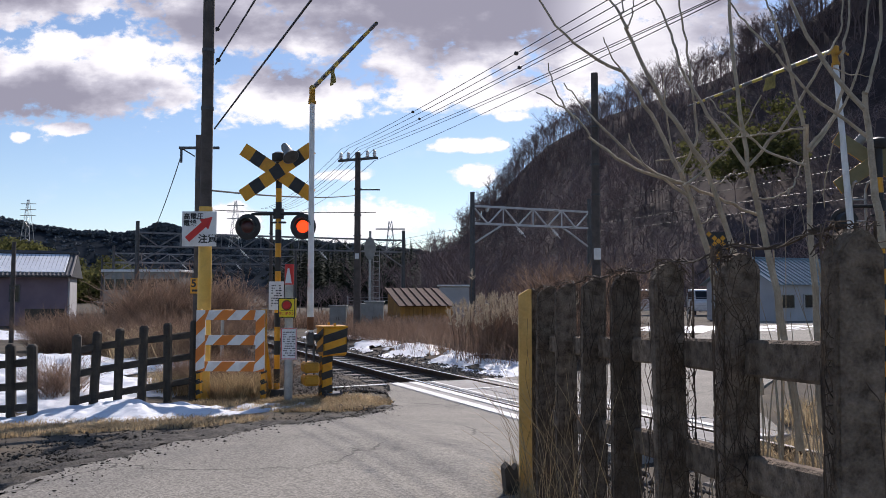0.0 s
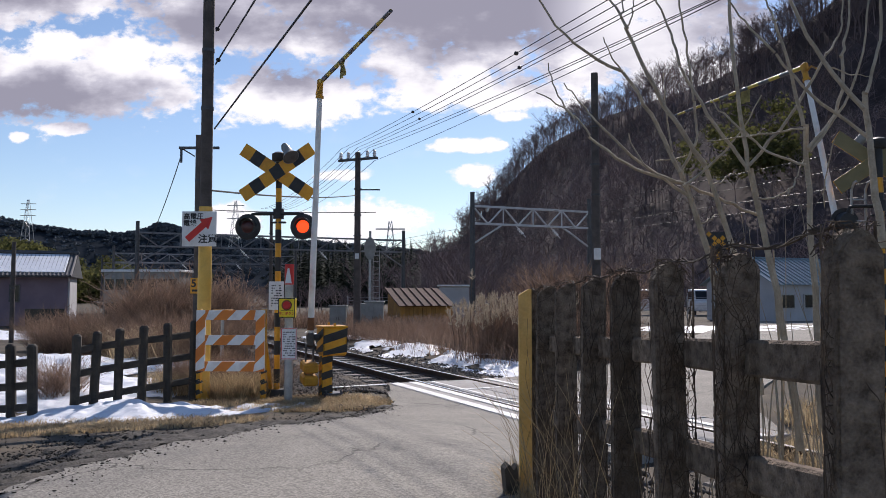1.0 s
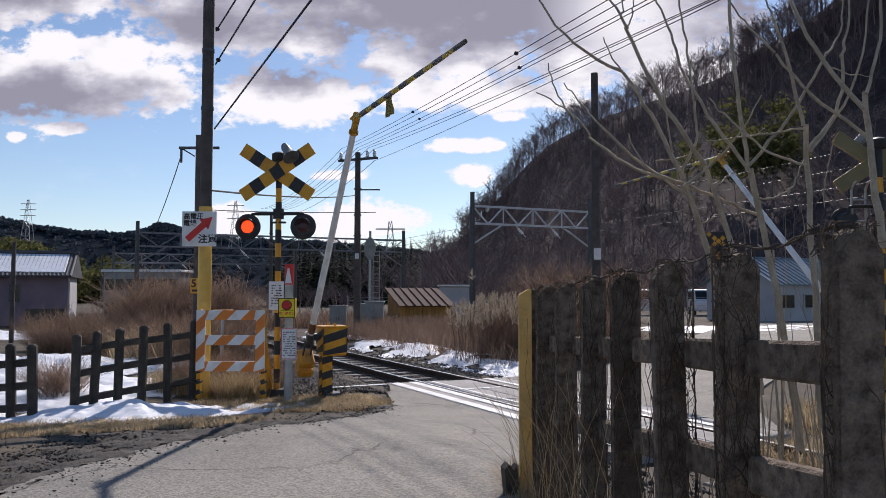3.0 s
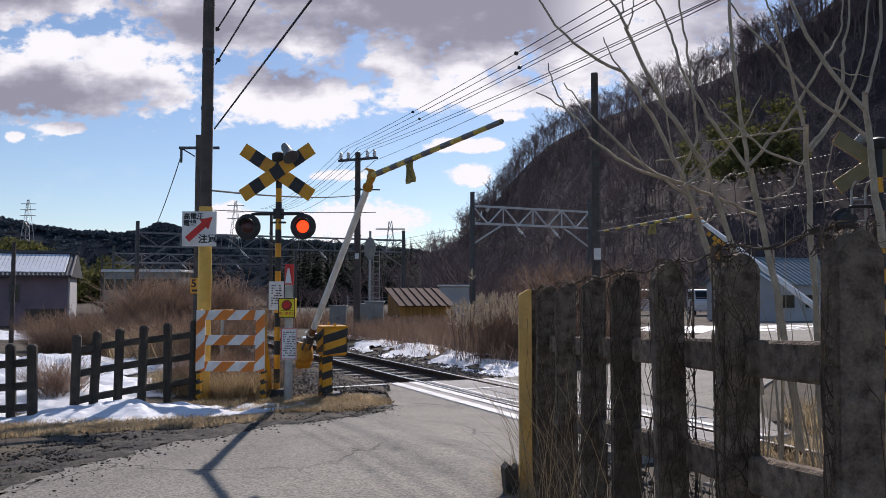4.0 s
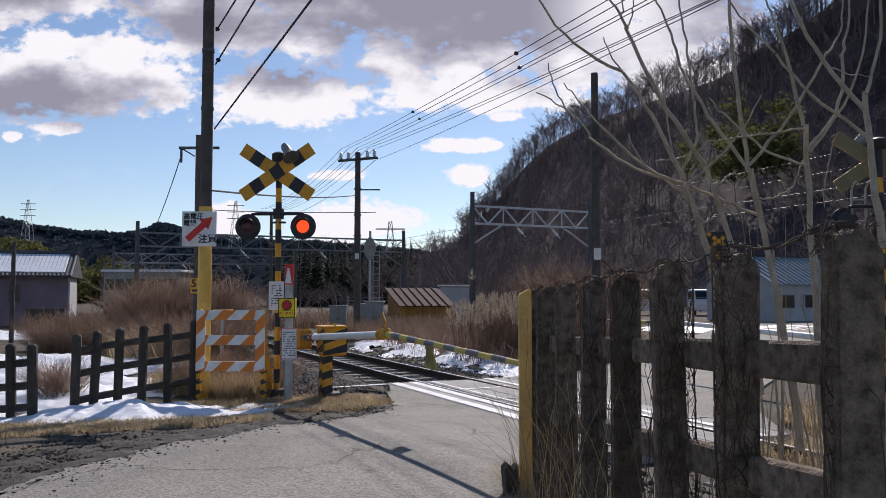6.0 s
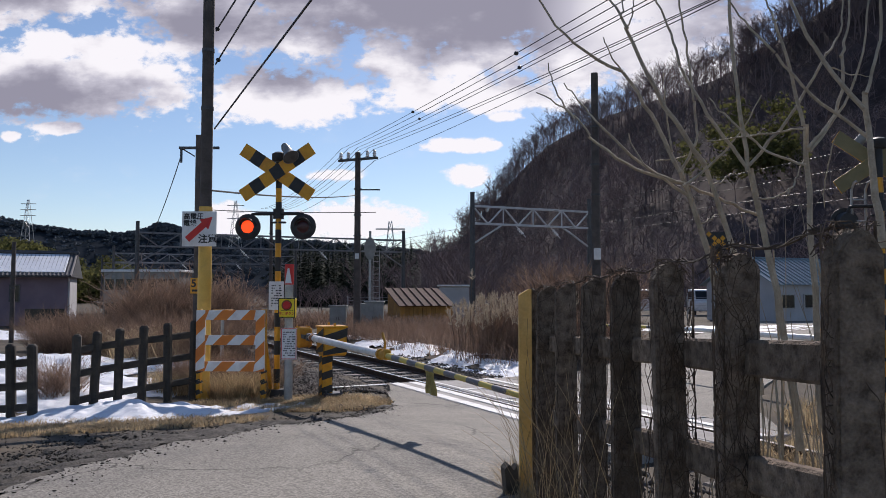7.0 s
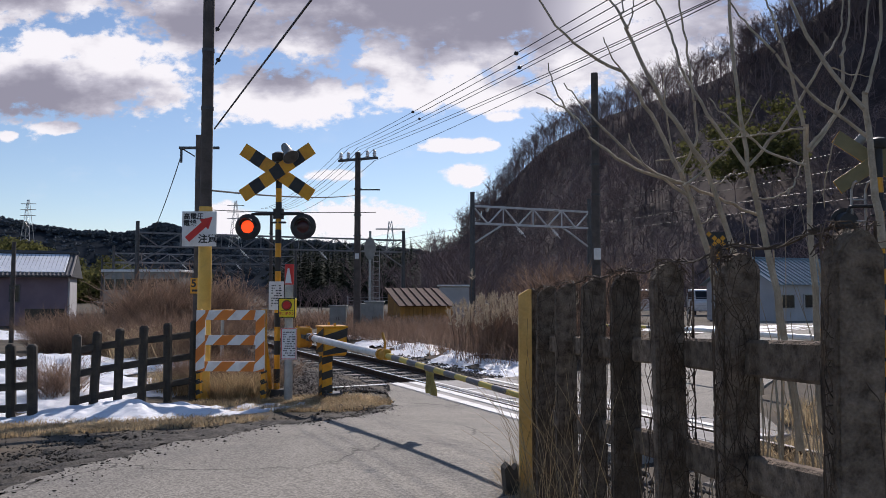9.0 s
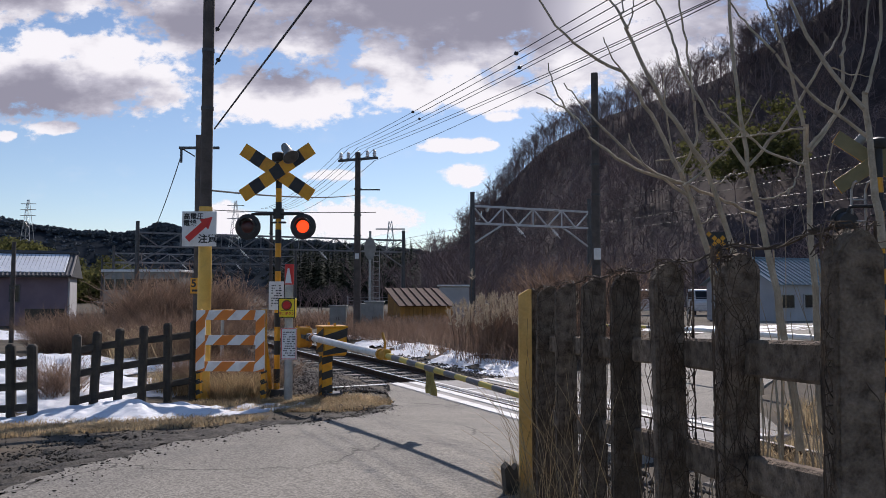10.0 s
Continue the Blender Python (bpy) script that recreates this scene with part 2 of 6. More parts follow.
M_WIRE = mat("wire", (0.02, 0.02, 0.02), (0.04, 0.04, 0.04), 0.6, 5, 0)
M_BRANCH = mat("pale_bark", (0.29, 0.23, 0.155), (0.50, 0.41, 0.30), 0.7, 14, 0.4, fine=90, dirt=(0.13, 0.09, 0.06))
M_VINE = mat("dry_vine", (0.045, 0.03, 0.022), (0.15, 0.105, 0.07), 0.9, 10, 0.2, island=0.5)
M_STRAW = mat("dry_grass", (0.34, 0.25, 0.14), (0.64, 0.50, 0.31), 0.85, 2, 0, island=0.4, trans=0.4)
M_PLUME = mat("grass_plume", (0.50, 0.42, 0.32), (0.70, 0.62, 0.50), 0.9, 3, 0, island=0.2, trans=0.5)
M_BRUSH = mat("brown_brush", (0.14, 0.085, 0.06), (0.36, 0.25, 0.18), 0.9, 1.2, 0, island=0.5, trans=0.3)
M_TWIG = mat("winter_trees", (0.105, 0.076, 0.076), (0.245, 0.182, 0.178), 0.9, 0.05, 0, island=0.3)
M_CONIFER = mat("conifer_needles", (0.014, 0.02, 0.014), (0.03, 0.04, 0.024), 0.9, 0.3, 0, island=0.4, spec=0.1)
M_HILL = mat("hill_leaf_litter", (0.038, 0.029, 0.029), (0.098, 0.073, 0.072), 0.95, 0.05, 0.3, fine=0.6, dirt=(0.035, 0.03, 0.024), spec=0.03)
M_MUD = mat("dark_mud", (0.022, 0.020, 0.018), (0.085, 0.077, 0.067), 0.85, 5, 1.0, fine=55, dirt=(0.14, 0.115, 0.08), dirt_amount=0.4, spec=0.3)
# distance haze is put into both blues; the trees' copy is lightened against self-shading
M_FARHILL_HAZE = mat("hazed_far_hill", (0.016, 0.021, 0.028), (0.04, 0.047, 0.055), 0.95, 0.03, 0, fine=0.3, spec=0.0)
M_FARWOOD_HAZE = mat("hazed_far_trees", (0.07, 0.085, 0.105), (0.13, 0.145, 0.16), 0.95, 0.03, 0, fine=0.3, island=0.3, spec=0.0)
M_BAMBOO = mat("evergreen_woods", (0.06, 0.066, 0.022), (0.15, 0.145, 0.055), 0.9, 0.2, 0, island=0.4, spec=0.1, trans=0.4)
M_MAUVE = mat("mauve_wall", (0.15, 0.11, 0.14), (0.22, 0.165, 0.20), 0.8, 1, 0.1)
M_ROOFTILE = mat("roof_tile", (0.05, 0.05, 0.055), (0.10, 0.10, 0.11), 0.7, 4, 0.2)
M_CREAM = mat("cream_wall", (0.36, 0.355, 0.37), (0.47, 0.465, 0.48), 0.8, 1, 0.1)
M_BLUE_ROOF = mat("blue_metal_roof", (0.10, 0.17, 0.21), (0.20, 0.28, 0.32), 0.5, 2, 0.1, spec=0.5)
M_SHED = mat("orange_shed_boards", (0.24, 0.11, 0.025), (0.42, 0.21, 0.05), 0.85, 3, 0.3, random_tint=0.15)
M_SHED_ROOF = mat("rusty_roof_sheet", (0.055, 0.030, 0.024), (0.13, 0.078, 0.062), 0.85, 3, 0.2, random_tint=0.2, spec=0.15)
M_GREY_BOX = mat("grey_cabinet", (0.20, 0.20, 0.19), (0.31, 0.31, 0.29), 0.5, 3, 0.05, dirt=(0.16, 0.12, 0.09))
M_GLASS = mat("dark_window_glass", (0.01, 0.012, 0.014), (0.02, 0.022, 0.026), 0.15, 3, 0)
M_TYRE = mat("tyre", (0.015, 0.015, 0.015), (0.03, 0.03, 0.03), 0.8, 8, 0.1)
M_LENS = mat("unlit_red_lens", (0.035, 0.008, 0.008), (0.06, 0.012, 0.012), 0.3, 6, 0)
M_LIT = glow("lit_red_lamp", (1.0, 0.06, 0.008), 1.45)

# ---- plan: c across the track, t along it ----
NRM, TRK = Vector((0.904, 0.428, 0)), Vector((-0.428, 0.904, 0))
RAILS = (5.75, 6.817)
ROAD_T = (6.5, 13.1)


def ct(c, t, z=0.0):
    return NRM * c + TRK * t + Vector((0, 0, z))


def heading(v):
    return math.degrees(math.atan2(v.y, v.x))


rng = np.random.default_rng(7)


# ---- clouds: a far sheet that drifts ----
def cloud_sheet():
    k = bpy.data.materials.new("clouds")
    k.use_nodes = True
    N, L = k.node_tree.nodes, k.node_tree.links
    N.clear()

    def m(op, a, b=None, c=None):
        q = N.new("ShaderNodeMath")
        q.operation = op
        for i, s in enumerate((a, b, c)):
            if s is None:
                continue
            if isinstance(s, (int, float)):
                q.inputs[i].default_value = s
            else:
                L.new(s, q.inputs[i])
        return q.outputs[0]

    def smooth(v, lo, hi, to0=0.0, to1=1.0):
        q = N.new("ShaderNodeMapRange")
        q.interpolation_type = "SMOOTHSTEP"
        for s, w in (("From Min", lo), ("From Max", hi), ("To Min", to0), ("To Max", to1)):
            q.inputs[s].default_value = w
        L.new(v, q.inputs["Value"])
        return q.outputs[0]

    tc = N.new("ShaderNodeTexCoord")
    sep = N.new("ShaderNodeSeparateXYZ")
    L.new(tc.outputs["Object"], sep.inputs[0])
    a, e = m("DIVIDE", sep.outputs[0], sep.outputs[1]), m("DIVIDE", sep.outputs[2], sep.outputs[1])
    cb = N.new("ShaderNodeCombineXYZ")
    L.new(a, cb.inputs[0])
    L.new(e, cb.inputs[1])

    def fbm(scale, sx, sy, detail, rough, off):
        mp = N.new("ShaderNodeMapping")
        mp.inputs["Scale"].default_value = (sx, sy, 1)
        mp.inputs["Location"].default_value = (off, off * 0.7, off)
        L.new(cb.outputs[0], mp.inputs[0])
        q = N.new("ShaderNodeTexNoise")
        q.inputs["Scale"].default_value, q.inputs["Detail"].default_value, q.inputs["Roughness"].default_value = scale, detail, rough
        L.new(mp.outputs[0], q.inputs["Vector"])
        return m("SUBTRACT", q.outputs["Fac"], 0.5)

    n1 = fbm(7, 0.8, 1.5, 9, 0.60, 3.1)
    n2 = fbm(30, 0.8, 1.3, 6, 0.6, 7.7)
    dens = None
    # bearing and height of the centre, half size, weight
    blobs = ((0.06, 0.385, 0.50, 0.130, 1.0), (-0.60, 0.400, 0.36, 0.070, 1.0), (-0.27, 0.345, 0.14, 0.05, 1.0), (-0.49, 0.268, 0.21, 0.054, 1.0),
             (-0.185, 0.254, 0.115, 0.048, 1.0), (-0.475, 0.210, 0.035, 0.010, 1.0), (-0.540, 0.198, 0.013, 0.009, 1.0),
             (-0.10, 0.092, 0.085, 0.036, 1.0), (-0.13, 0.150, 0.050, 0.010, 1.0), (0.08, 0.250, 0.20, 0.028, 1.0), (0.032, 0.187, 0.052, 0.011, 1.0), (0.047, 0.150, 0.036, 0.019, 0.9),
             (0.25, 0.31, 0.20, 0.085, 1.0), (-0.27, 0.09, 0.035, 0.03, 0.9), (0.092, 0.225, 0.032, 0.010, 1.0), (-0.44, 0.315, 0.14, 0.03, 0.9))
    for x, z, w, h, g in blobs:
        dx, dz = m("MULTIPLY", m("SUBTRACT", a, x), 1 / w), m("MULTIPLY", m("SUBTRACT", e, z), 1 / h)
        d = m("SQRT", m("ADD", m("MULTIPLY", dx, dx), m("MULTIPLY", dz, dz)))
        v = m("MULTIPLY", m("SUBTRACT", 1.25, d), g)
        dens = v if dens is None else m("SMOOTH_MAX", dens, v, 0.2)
    # billows
    puff = None
    for sc, off in ((16, 0.0), (38, 4.0)):
        mp = N.new("ShaderNodeMapping")
        mp.inputs["Scale"].default_value = (0.85, 1.25, 1)
        mp.inputs["Location"].default_value = (off, off, 0)
        L.new(cb.outputs[0], mp.inputs[0])
        vo = N.new("ShaderNodeTexVoronoi")
        vo.feature = "SMOOTH_F1"
        vo.inputs["Scale"].default_value, vo.inputs["Smoothness"].default_value = sc, 0.35
        wv = N.new("ShaderNodeVectorMath")
        wv.operation = "MULTIPLY_ADD"
        nz = N.new("ShaderNodeTexNoise")
        nz.inputs["Scale"].default_value, nz.inputs["Detail"].default_value = sc * 1.3, 5
        L.new(mp.outputs[0], nz.inputs["Vector"])
        L.new(nz.outputs["Color"], wv.inputs[0])
        wv.inputs[1].default_value = (0.04, 0.04, 0)
        L.new(mp.outputs[0], wv.inputs[2])
        L.new(wv.outputs[0], vo.inputs["Vector"])
        v = m("MULTIPLY", m("SUBTRACT", 0.42, vo.outputs["Distance"]), 1.0 if sc < 20 else 0.45)
        puff = v if puff is None else m("ADD", puff, v)
    dens = m("MULTIPLY_ADD", n1, 1.1, dens)
    dens = m("MULTIPLY_ADD", n2, 0.75, dens)
    dens = m("MULTIPLY_ADD", fbm(85, 0.8, 1.2, 5, 0.6, 2.2), 0.8, dens)
    dens = m("MULTIPLY_ADD", puff, 0.75, dens)
    alpha = smooth(dens, 0.12, 0.46)
    wisp = smooth(m("MULTIPLY_ADD", n1, 1.0, n2), 0.05, 0.45, 0.0, 0.12)
    alpha = m("MAXIMUM", alpha, wisp)
    # the shaded bellies of the larger masses
    belly = fbm(8, 0.7, 1.6, 7, 0.58, 5.5)
    thick = None
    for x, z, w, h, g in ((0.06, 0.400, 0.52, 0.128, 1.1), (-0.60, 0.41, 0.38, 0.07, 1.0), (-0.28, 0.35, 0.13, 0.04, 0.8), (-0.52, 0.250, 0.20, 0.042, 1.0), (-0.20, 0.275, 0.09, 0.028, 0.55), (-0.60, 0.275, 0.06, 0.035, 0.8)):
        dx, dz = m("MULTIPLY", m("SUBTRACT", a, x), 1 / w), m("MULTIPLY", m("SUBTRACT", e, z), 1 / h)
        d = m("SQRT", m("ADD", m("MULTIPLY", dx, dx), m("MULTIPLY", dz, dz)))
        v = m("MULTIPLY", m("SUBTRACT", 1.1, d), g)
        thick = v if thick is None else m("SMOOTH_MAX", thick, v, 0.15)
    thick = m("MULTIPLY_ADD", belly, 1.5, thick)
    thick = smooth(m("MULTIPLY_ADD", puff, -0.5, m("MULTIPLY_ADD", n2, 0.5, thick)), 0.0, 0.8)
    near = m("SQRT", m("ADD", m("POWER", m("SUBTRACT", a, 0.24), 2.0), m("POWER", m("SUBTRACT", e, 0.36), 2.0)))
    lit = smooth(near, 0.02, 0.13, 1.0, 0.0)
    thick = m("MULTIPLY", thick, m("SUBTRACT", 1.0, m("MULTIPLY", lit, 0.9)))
    ramp = N.new("ShaderNodeValToRGB")
    ramp.color_ramp.elements[0].color = (1.02, 1.01, 1.0, 1)
    ramp.color_ramp.elements[1].color = (0.33, 0.325, 0.39, 1)
    mid = ramp.color_ramp.elements.new(0.45)
    mid.color = (0.60, 0.595, 0.655, 1)
    L.new(thick, ramp.inputs[0])
    em, tr, mx, out = N.new("ShaderNodeEmission"), N.new("ShaderNodeBsdfTransparent"), N.new("ShaderNodeMixShader"), N.new("ShaderNodeOutputMaterial")
    em.inputs["Strength"].default_value = 0.93
    L.new(ramp.outputs[0], em.inputs["Color"])
    L.new(alpha, mx.inputs[0])
    L.new(tr.outputs[0], mx.inputs[1])
    L.new(em.outputs[0], mx.inputs[2])
    L.new(mx.outputs[0], out.inputs["Surface"])
    g, r, na, ne = Geo(), 3600.0, 48, 10
    vs, fs = [], []
    for j in range(ne + 1):
        el = radians(-1 + 27 * j / ne)
        for i in range(na + 1):
            az = radians(-62 + 124 * i / na)
            vs.append((r * math.sin(az) * math.cos(el), r * math.cos(az) * math.cos(el), r * math.sin(el)))
    for j in range(ne):
        for i in range(na):
            q = j * (na + 1) + i
            fs.append((q, q + 1, q + na + 2, q + na + 1))
    g.add(vs, fs)
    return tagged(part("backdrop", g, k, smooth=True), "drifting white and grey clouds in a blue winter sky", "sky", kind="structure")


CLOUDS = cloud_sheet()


# ---- ground ----
def fbm_np(x, y, s, seed=0):
    """Cheap smooth noise for heights, about -1 to 1."""
    r = np.random.default_rng(seed)
    out = np.zeros_like(x)
    for k in range(7):
        w = r.uniform(0, 2 * np.pi)
        f = s * 1.55 ** k
        out += np.sin((x * np.cos(w) + y * np.sin(w)) * f + r.uniform(0, 6.28)) * 0.6 ** k
    return out / 2.2


def rise(x, y):
    """The lane comes down to the crossing from higher ground."""
    t = -0.428 * np.asarray(x, float) + 0.904 * np.asarray(y, float)
    s = np.clip((11.3 - t) / 8.3, 0, 1)
    return 0.36 * np.sin(np.pi / 2 * s) * np.clip((t + 40) / 10, 0, 1) * np.clip((5.1 - (0.904 * x + 0.428 * y)) / 2.3, 0, 1)


def ground_z(x, y):
    x, y = np.asarray(x, float), np.asarray(y, float)
    z = 0.03 * fbm_np(x, y, 1.1, 3)
    low = np.clip((-x - 8) / 8, 0, 1) * np.clip((y - 20) / 12, 0, 1)
    z = z - 0.5 * low
    c = x * 0.904 + y * 0.428
    z = z - 0.10 * np.clip((c - 4.45) / 0.6, 0, 1) * np.clip((9.0 - c) / 1.0, 0, 1)
    t = -0.428 * x + 0.904 * y
    z = z + rise(x, y)
    return z - 0.05


def ground():
    rad = np.concatenate([np.linspace(0.0, 30, 110), np.geomspace(31, 4000, 45)])
    ang = np.linspace(0, 2 * np.pi, 181)[:-1]
    A, R = np.meshgrid(ang, rad)
    X, Y = R * np.sin(A), R * np.cos(A)
    V = np.stack([X, Y, ground_z(X, Y)], -1).reshape(-1, 3)
    nr, na = R.shape
    i, j = np.meshgrid(np.arange(nr - 1), np.arange(na), indexing="ij")
    F = np.stack([i * na + j, i * na + (j + 1) % na, (i + 1) * na + (j + 1) % na, (i + 1) * na + j], -1).reshape(-1, 4)
    return stuff("ground", V, F, M_SOIL, "dry winter soil with thin dead grass", "ground", kind="structure", smooth=True)


ground()


def sheet(name, poly, z0, z1, material, label, category, cuts=0, wobble=0.0):
    """A flat slab over an outline."""
    bm = bmesh.new()
    vs = [bm.verts.new((x, y, z1)) for x, y in poly]
    bm.faces.new(vs)
    r = bmesh.ops.extrude_face_region(bm, geom=bm.faces[:])
    for q in r["geom"]:
        if isinstance(q, bmesh.types.BMVert):
            q.co.z = z0
    bmesh.ops.recalc_face_normals(bm, faces=bm.faces)
    bmesh.ops.triangulate(bm, faces=bm.faces)
    if cuts:
        for i in range(cuts):
            geom = bm.verts[:] + bm.edges[:] + bm.faces[:]
            bmesh.ops.bisect_plane(bm, geom=geom, plane_co=TRK * (-3 + 0.45 * i), plane_no=TRK)
        for i in range(8):
            geom = bm.verts[:] + bm.edges[:] + bm.faces[:]
            bmesh.ops.bisect_plane(bm, geom=geom, plane_co=NRM * (2.75 + 0.34 * i), plane_no=NRM)
        for v in bm.verts:
            v.co.z += float(rise(v.co.x, v.co.y))
    me = bpy.data.meshes.new(name)
    bm.to_mesh(me)
    bm.free()
    me.materials.append(material)
    return tagged(new(name, me), label, category, kind="structure")


def rough_edge(a, b, n, amp, seed):
    r = random.Random(seed)
    a, b = Vector(a), Vector(b)
    d = (b - a).normalized()
    s = Vector((-d.y, d.x))
    return [tuple(a.lerp(b, i / n) + s * r.uniform(-amp, amp)) for i in range(n)]


# the lane's edge on the side of the signal
EDGE = [(-2.92, 5.3), (-2.82, 6.16), (-2.64, 6.67), (-2.55, 7.31), (-2.09, 7.77), (-1.82, 8.62), (-1.4, 8.79), (-1.02, 9.55), (-0.77, 10.44), (-0.70, 11.2), (-0.80, 12.1)]


def road():
    left = [(-5.6, -40), (-3.4, -2), (-3.1, 3.6)] + EDGE
    near_c = 5.12
    p0, p1 = ct(near_c, ROAD_T[1]), ct(near_c, ROAD_T[0])
    left.append((p0.x, p0.y))
    edge = []
    for i in range(len(left) - 1):
        edge += rough_edge(left[i], left[i + 1], 8, 0.045, i)
    edge.append((p0.x, p0.y))
    right = [(p1.x, p1.y), (0.95, 7.4), (0.62, 6.3), (0.46, 5.2), (0.52, 4.0), (0.66, 1.6), (1.0, -6), (3.0, -40)]
    sheet("road", edge + right, -0.25, 0.0, M_ASPHALT, "worn cracked grey asphalt lane leading to the crossing", "road", cuts=32)
    far = [ct(c, t) for c, t in ((7.47, ROAD_T[1]), (7.47, ROAD_T[0] + 0.1), (9.2, 8.9), (40, 30), (40, 38), (9.8, 13.6))]
    sheet("road", [(q.x, q.y) for q in far], -0.25, -0.002, M_ASPHALT, "grey asphalt lane beyond the railway tracks", "road")


road()


def track():
    bed = sheet("track_bed", [tuple(ct(c, t).xy) for c, t in ((4.7, -40), (7.9, -40), (8.1, 400), (4.5, 400))], -0.4, -0.17, M_BALLAST, "grey crushed-stone track bed", "track bed")
    th = thing("railway_track", "narrow-gauge railway track with rusty steel rails", "railway track", kind="structure")
    prof = [(-0.06, 0), (0.06, 0), (0.06, 0.012), (0.012, 0.03), (0.012, 0.09), (0.033, 0.10), (0.033, 0.132), (-0.033, 0.132), (-0.033, 0.10), (-0.012, 0.09), (-0.012, 0.03), (-0.06, 0.012)]
    for c in RAILS:
        g = Geo()
        g.prism(prof, -60, 420, Matrix.Translation(ct(c, 0, -0.128)) @ pose(0, 0, 0, 0, 0, heading(NRM)))
        part("rail", g, M_RAIL, th, "rust-brown steel rail")
        g = Geo()
        g.box((0, 180, 0), (0.05, 480, 0.004), b=0.001)
        part("rail_head", g, M_RAILTOP, th, "polished running surface", m=Matrix.Translation(ct(c, 0, 0.0065)) @ pose(0, 0, 0, 0, 0, heading(NRM)))
    g = Geo()
    g.box((0, 0, 0), (2.1, 0.22, 0.15), b=0.02)
    me = mesh_of("sleeper", g, M_SLEEPER)
    for i in range(110):
        t = ROAD_T[1] + 0.35 + i * 0.62
        ob = new("sleeper", me)
        ob.parent = th
        ob.matrix_basis = Matrix.Translation(ct(6.283, t, -0.195)) @ pose(0, 0, 0, 0, 0, heading(NRM) + random.uniform(-0.6, 0.6))
    for i in range(9):
        ob = new("sleeper", me)
        ob.parent = th
        ob.matrix_basis = Matrix.Translation(ct(6.283, ROAD_T[0] - 0.4 - i * 0.62, -0.195)) @ pose(0, 0, 0, 0, 0, heading(NRM))
    # loose stones
    n = 16000
    c = rng.uniform(3.7, 8.3, n)
    t = ROAD_T[1] + rng.exponential(9, n)
    t[:1500] = ROAD_T[0] - rng.uniform(0, 5, 1500)
    c[1500:5500], t[1500:5500] = rng.uniform(3.3, 5.0, 4000), rng.uniform(12.3, 16.5, 4000)
    s = rng.uniform(0.018, 0.042, n)
    base = np.array([(1, 0, 0), (-1, 0, 0), (0, 1, 0), (0, -1, 0), (0, 0, 1), (0, 0, -1)], float)
    fc = np.array([(0, 2, 4), (2, 1, 4), (1, 3, 4), (3, 0, 4), (2, 0, 5), (1, 2, 5), (3, 1, 5), (0, 3, 5)])
    P = np.outer(c, [*NRM]) + np.outer(t, [*TRK])
    inside = (c > 4.9) & (c < 7.7)
    P[:, 2] = np.where(inside, -0.165, ground_z(P[:, 0], P[:, 1])) + rng.uniform(-0.01, 0.03, n)
    V = P[:, None, :] + base[None] * s[:, None, None] * rng.uniform(0.6, 1.3, (n, 6, 1))
    F = (fc[None] + (np.arange(n) * 6)[:, None, None]).reshape(-1, 3)
    stuff("ballast_stones", V, F, M_BALLAST, "loose grey crushed stone around the rails", "ballast")


track()


def crossing_panels():
    """Concrete slabs between and beside the rails, with white edge lines."""
    th = thing("crossing_deck", "concrete slab deck of the level crossing with white lines", "crossing deck", kind="structure")
    a, b = RAILS
    lanes = ((a - 0.62, a - 0.045), (a + 0.10, a + 0.53), (a + 0.537, b - 0.10), (b + 0.045, b + 0.64))
    n = 5
    w = (ROAD_T[1] - ROAD_T[0]) / n
    for c0, c1 in lanes:
        g = Geo()
        g.box((0, 0, 0), (c1 - c0, w - 0.012, 0.2), b=0.008)
        me = mesh_of("slab", g, M_PANEL)
        for i in range(n):
            ob = new("slab", me)
            ob.parent = th
            ob.matrix_basis = Matrix.Translation(ct((c0 + c1) / 2, ROAD_T[0] + w * (i + 0.5), -0.098 + random.uniform(-0.004, 0.004))) @ pose(0, 0, 0, 0, 0, heading(NRM))

    def line(p, q, width, z=0.006):
        g = Geo()
        d = (q - p)
        g.box((0, 0, 0), (d.length, width, 0.006), b=0.001)
        part("white_line", g, M_WHITE_LINE, th, "white painted line", m=Matrix.Translation((p + q) / 2 + Vector((0, 0, z + 0.001))) @ pose(0, 0, 0, 0, 0, heading(d)))

    for c, wd in ((a - 0.50, 0.17), (a - 0.17, 0.15), (a + 0.20, 0.06), (b + 0.25, 0.12)):
        line(ct(c, ROAD_T[0]), ct(c, ROAD_T[1]), wd)
    line(ct(a + 0.12, ROAD_T[1] - 1.35), ct(b - 0.15, ROAD_T[1] - 1.35), 0.10, 0.008)
    line(ct(4.0, ROAD_T[1] - 0.15), ct(5.05, ROAD_T[1] - 0.1), 0.10, 0.003)


crossing_panels()


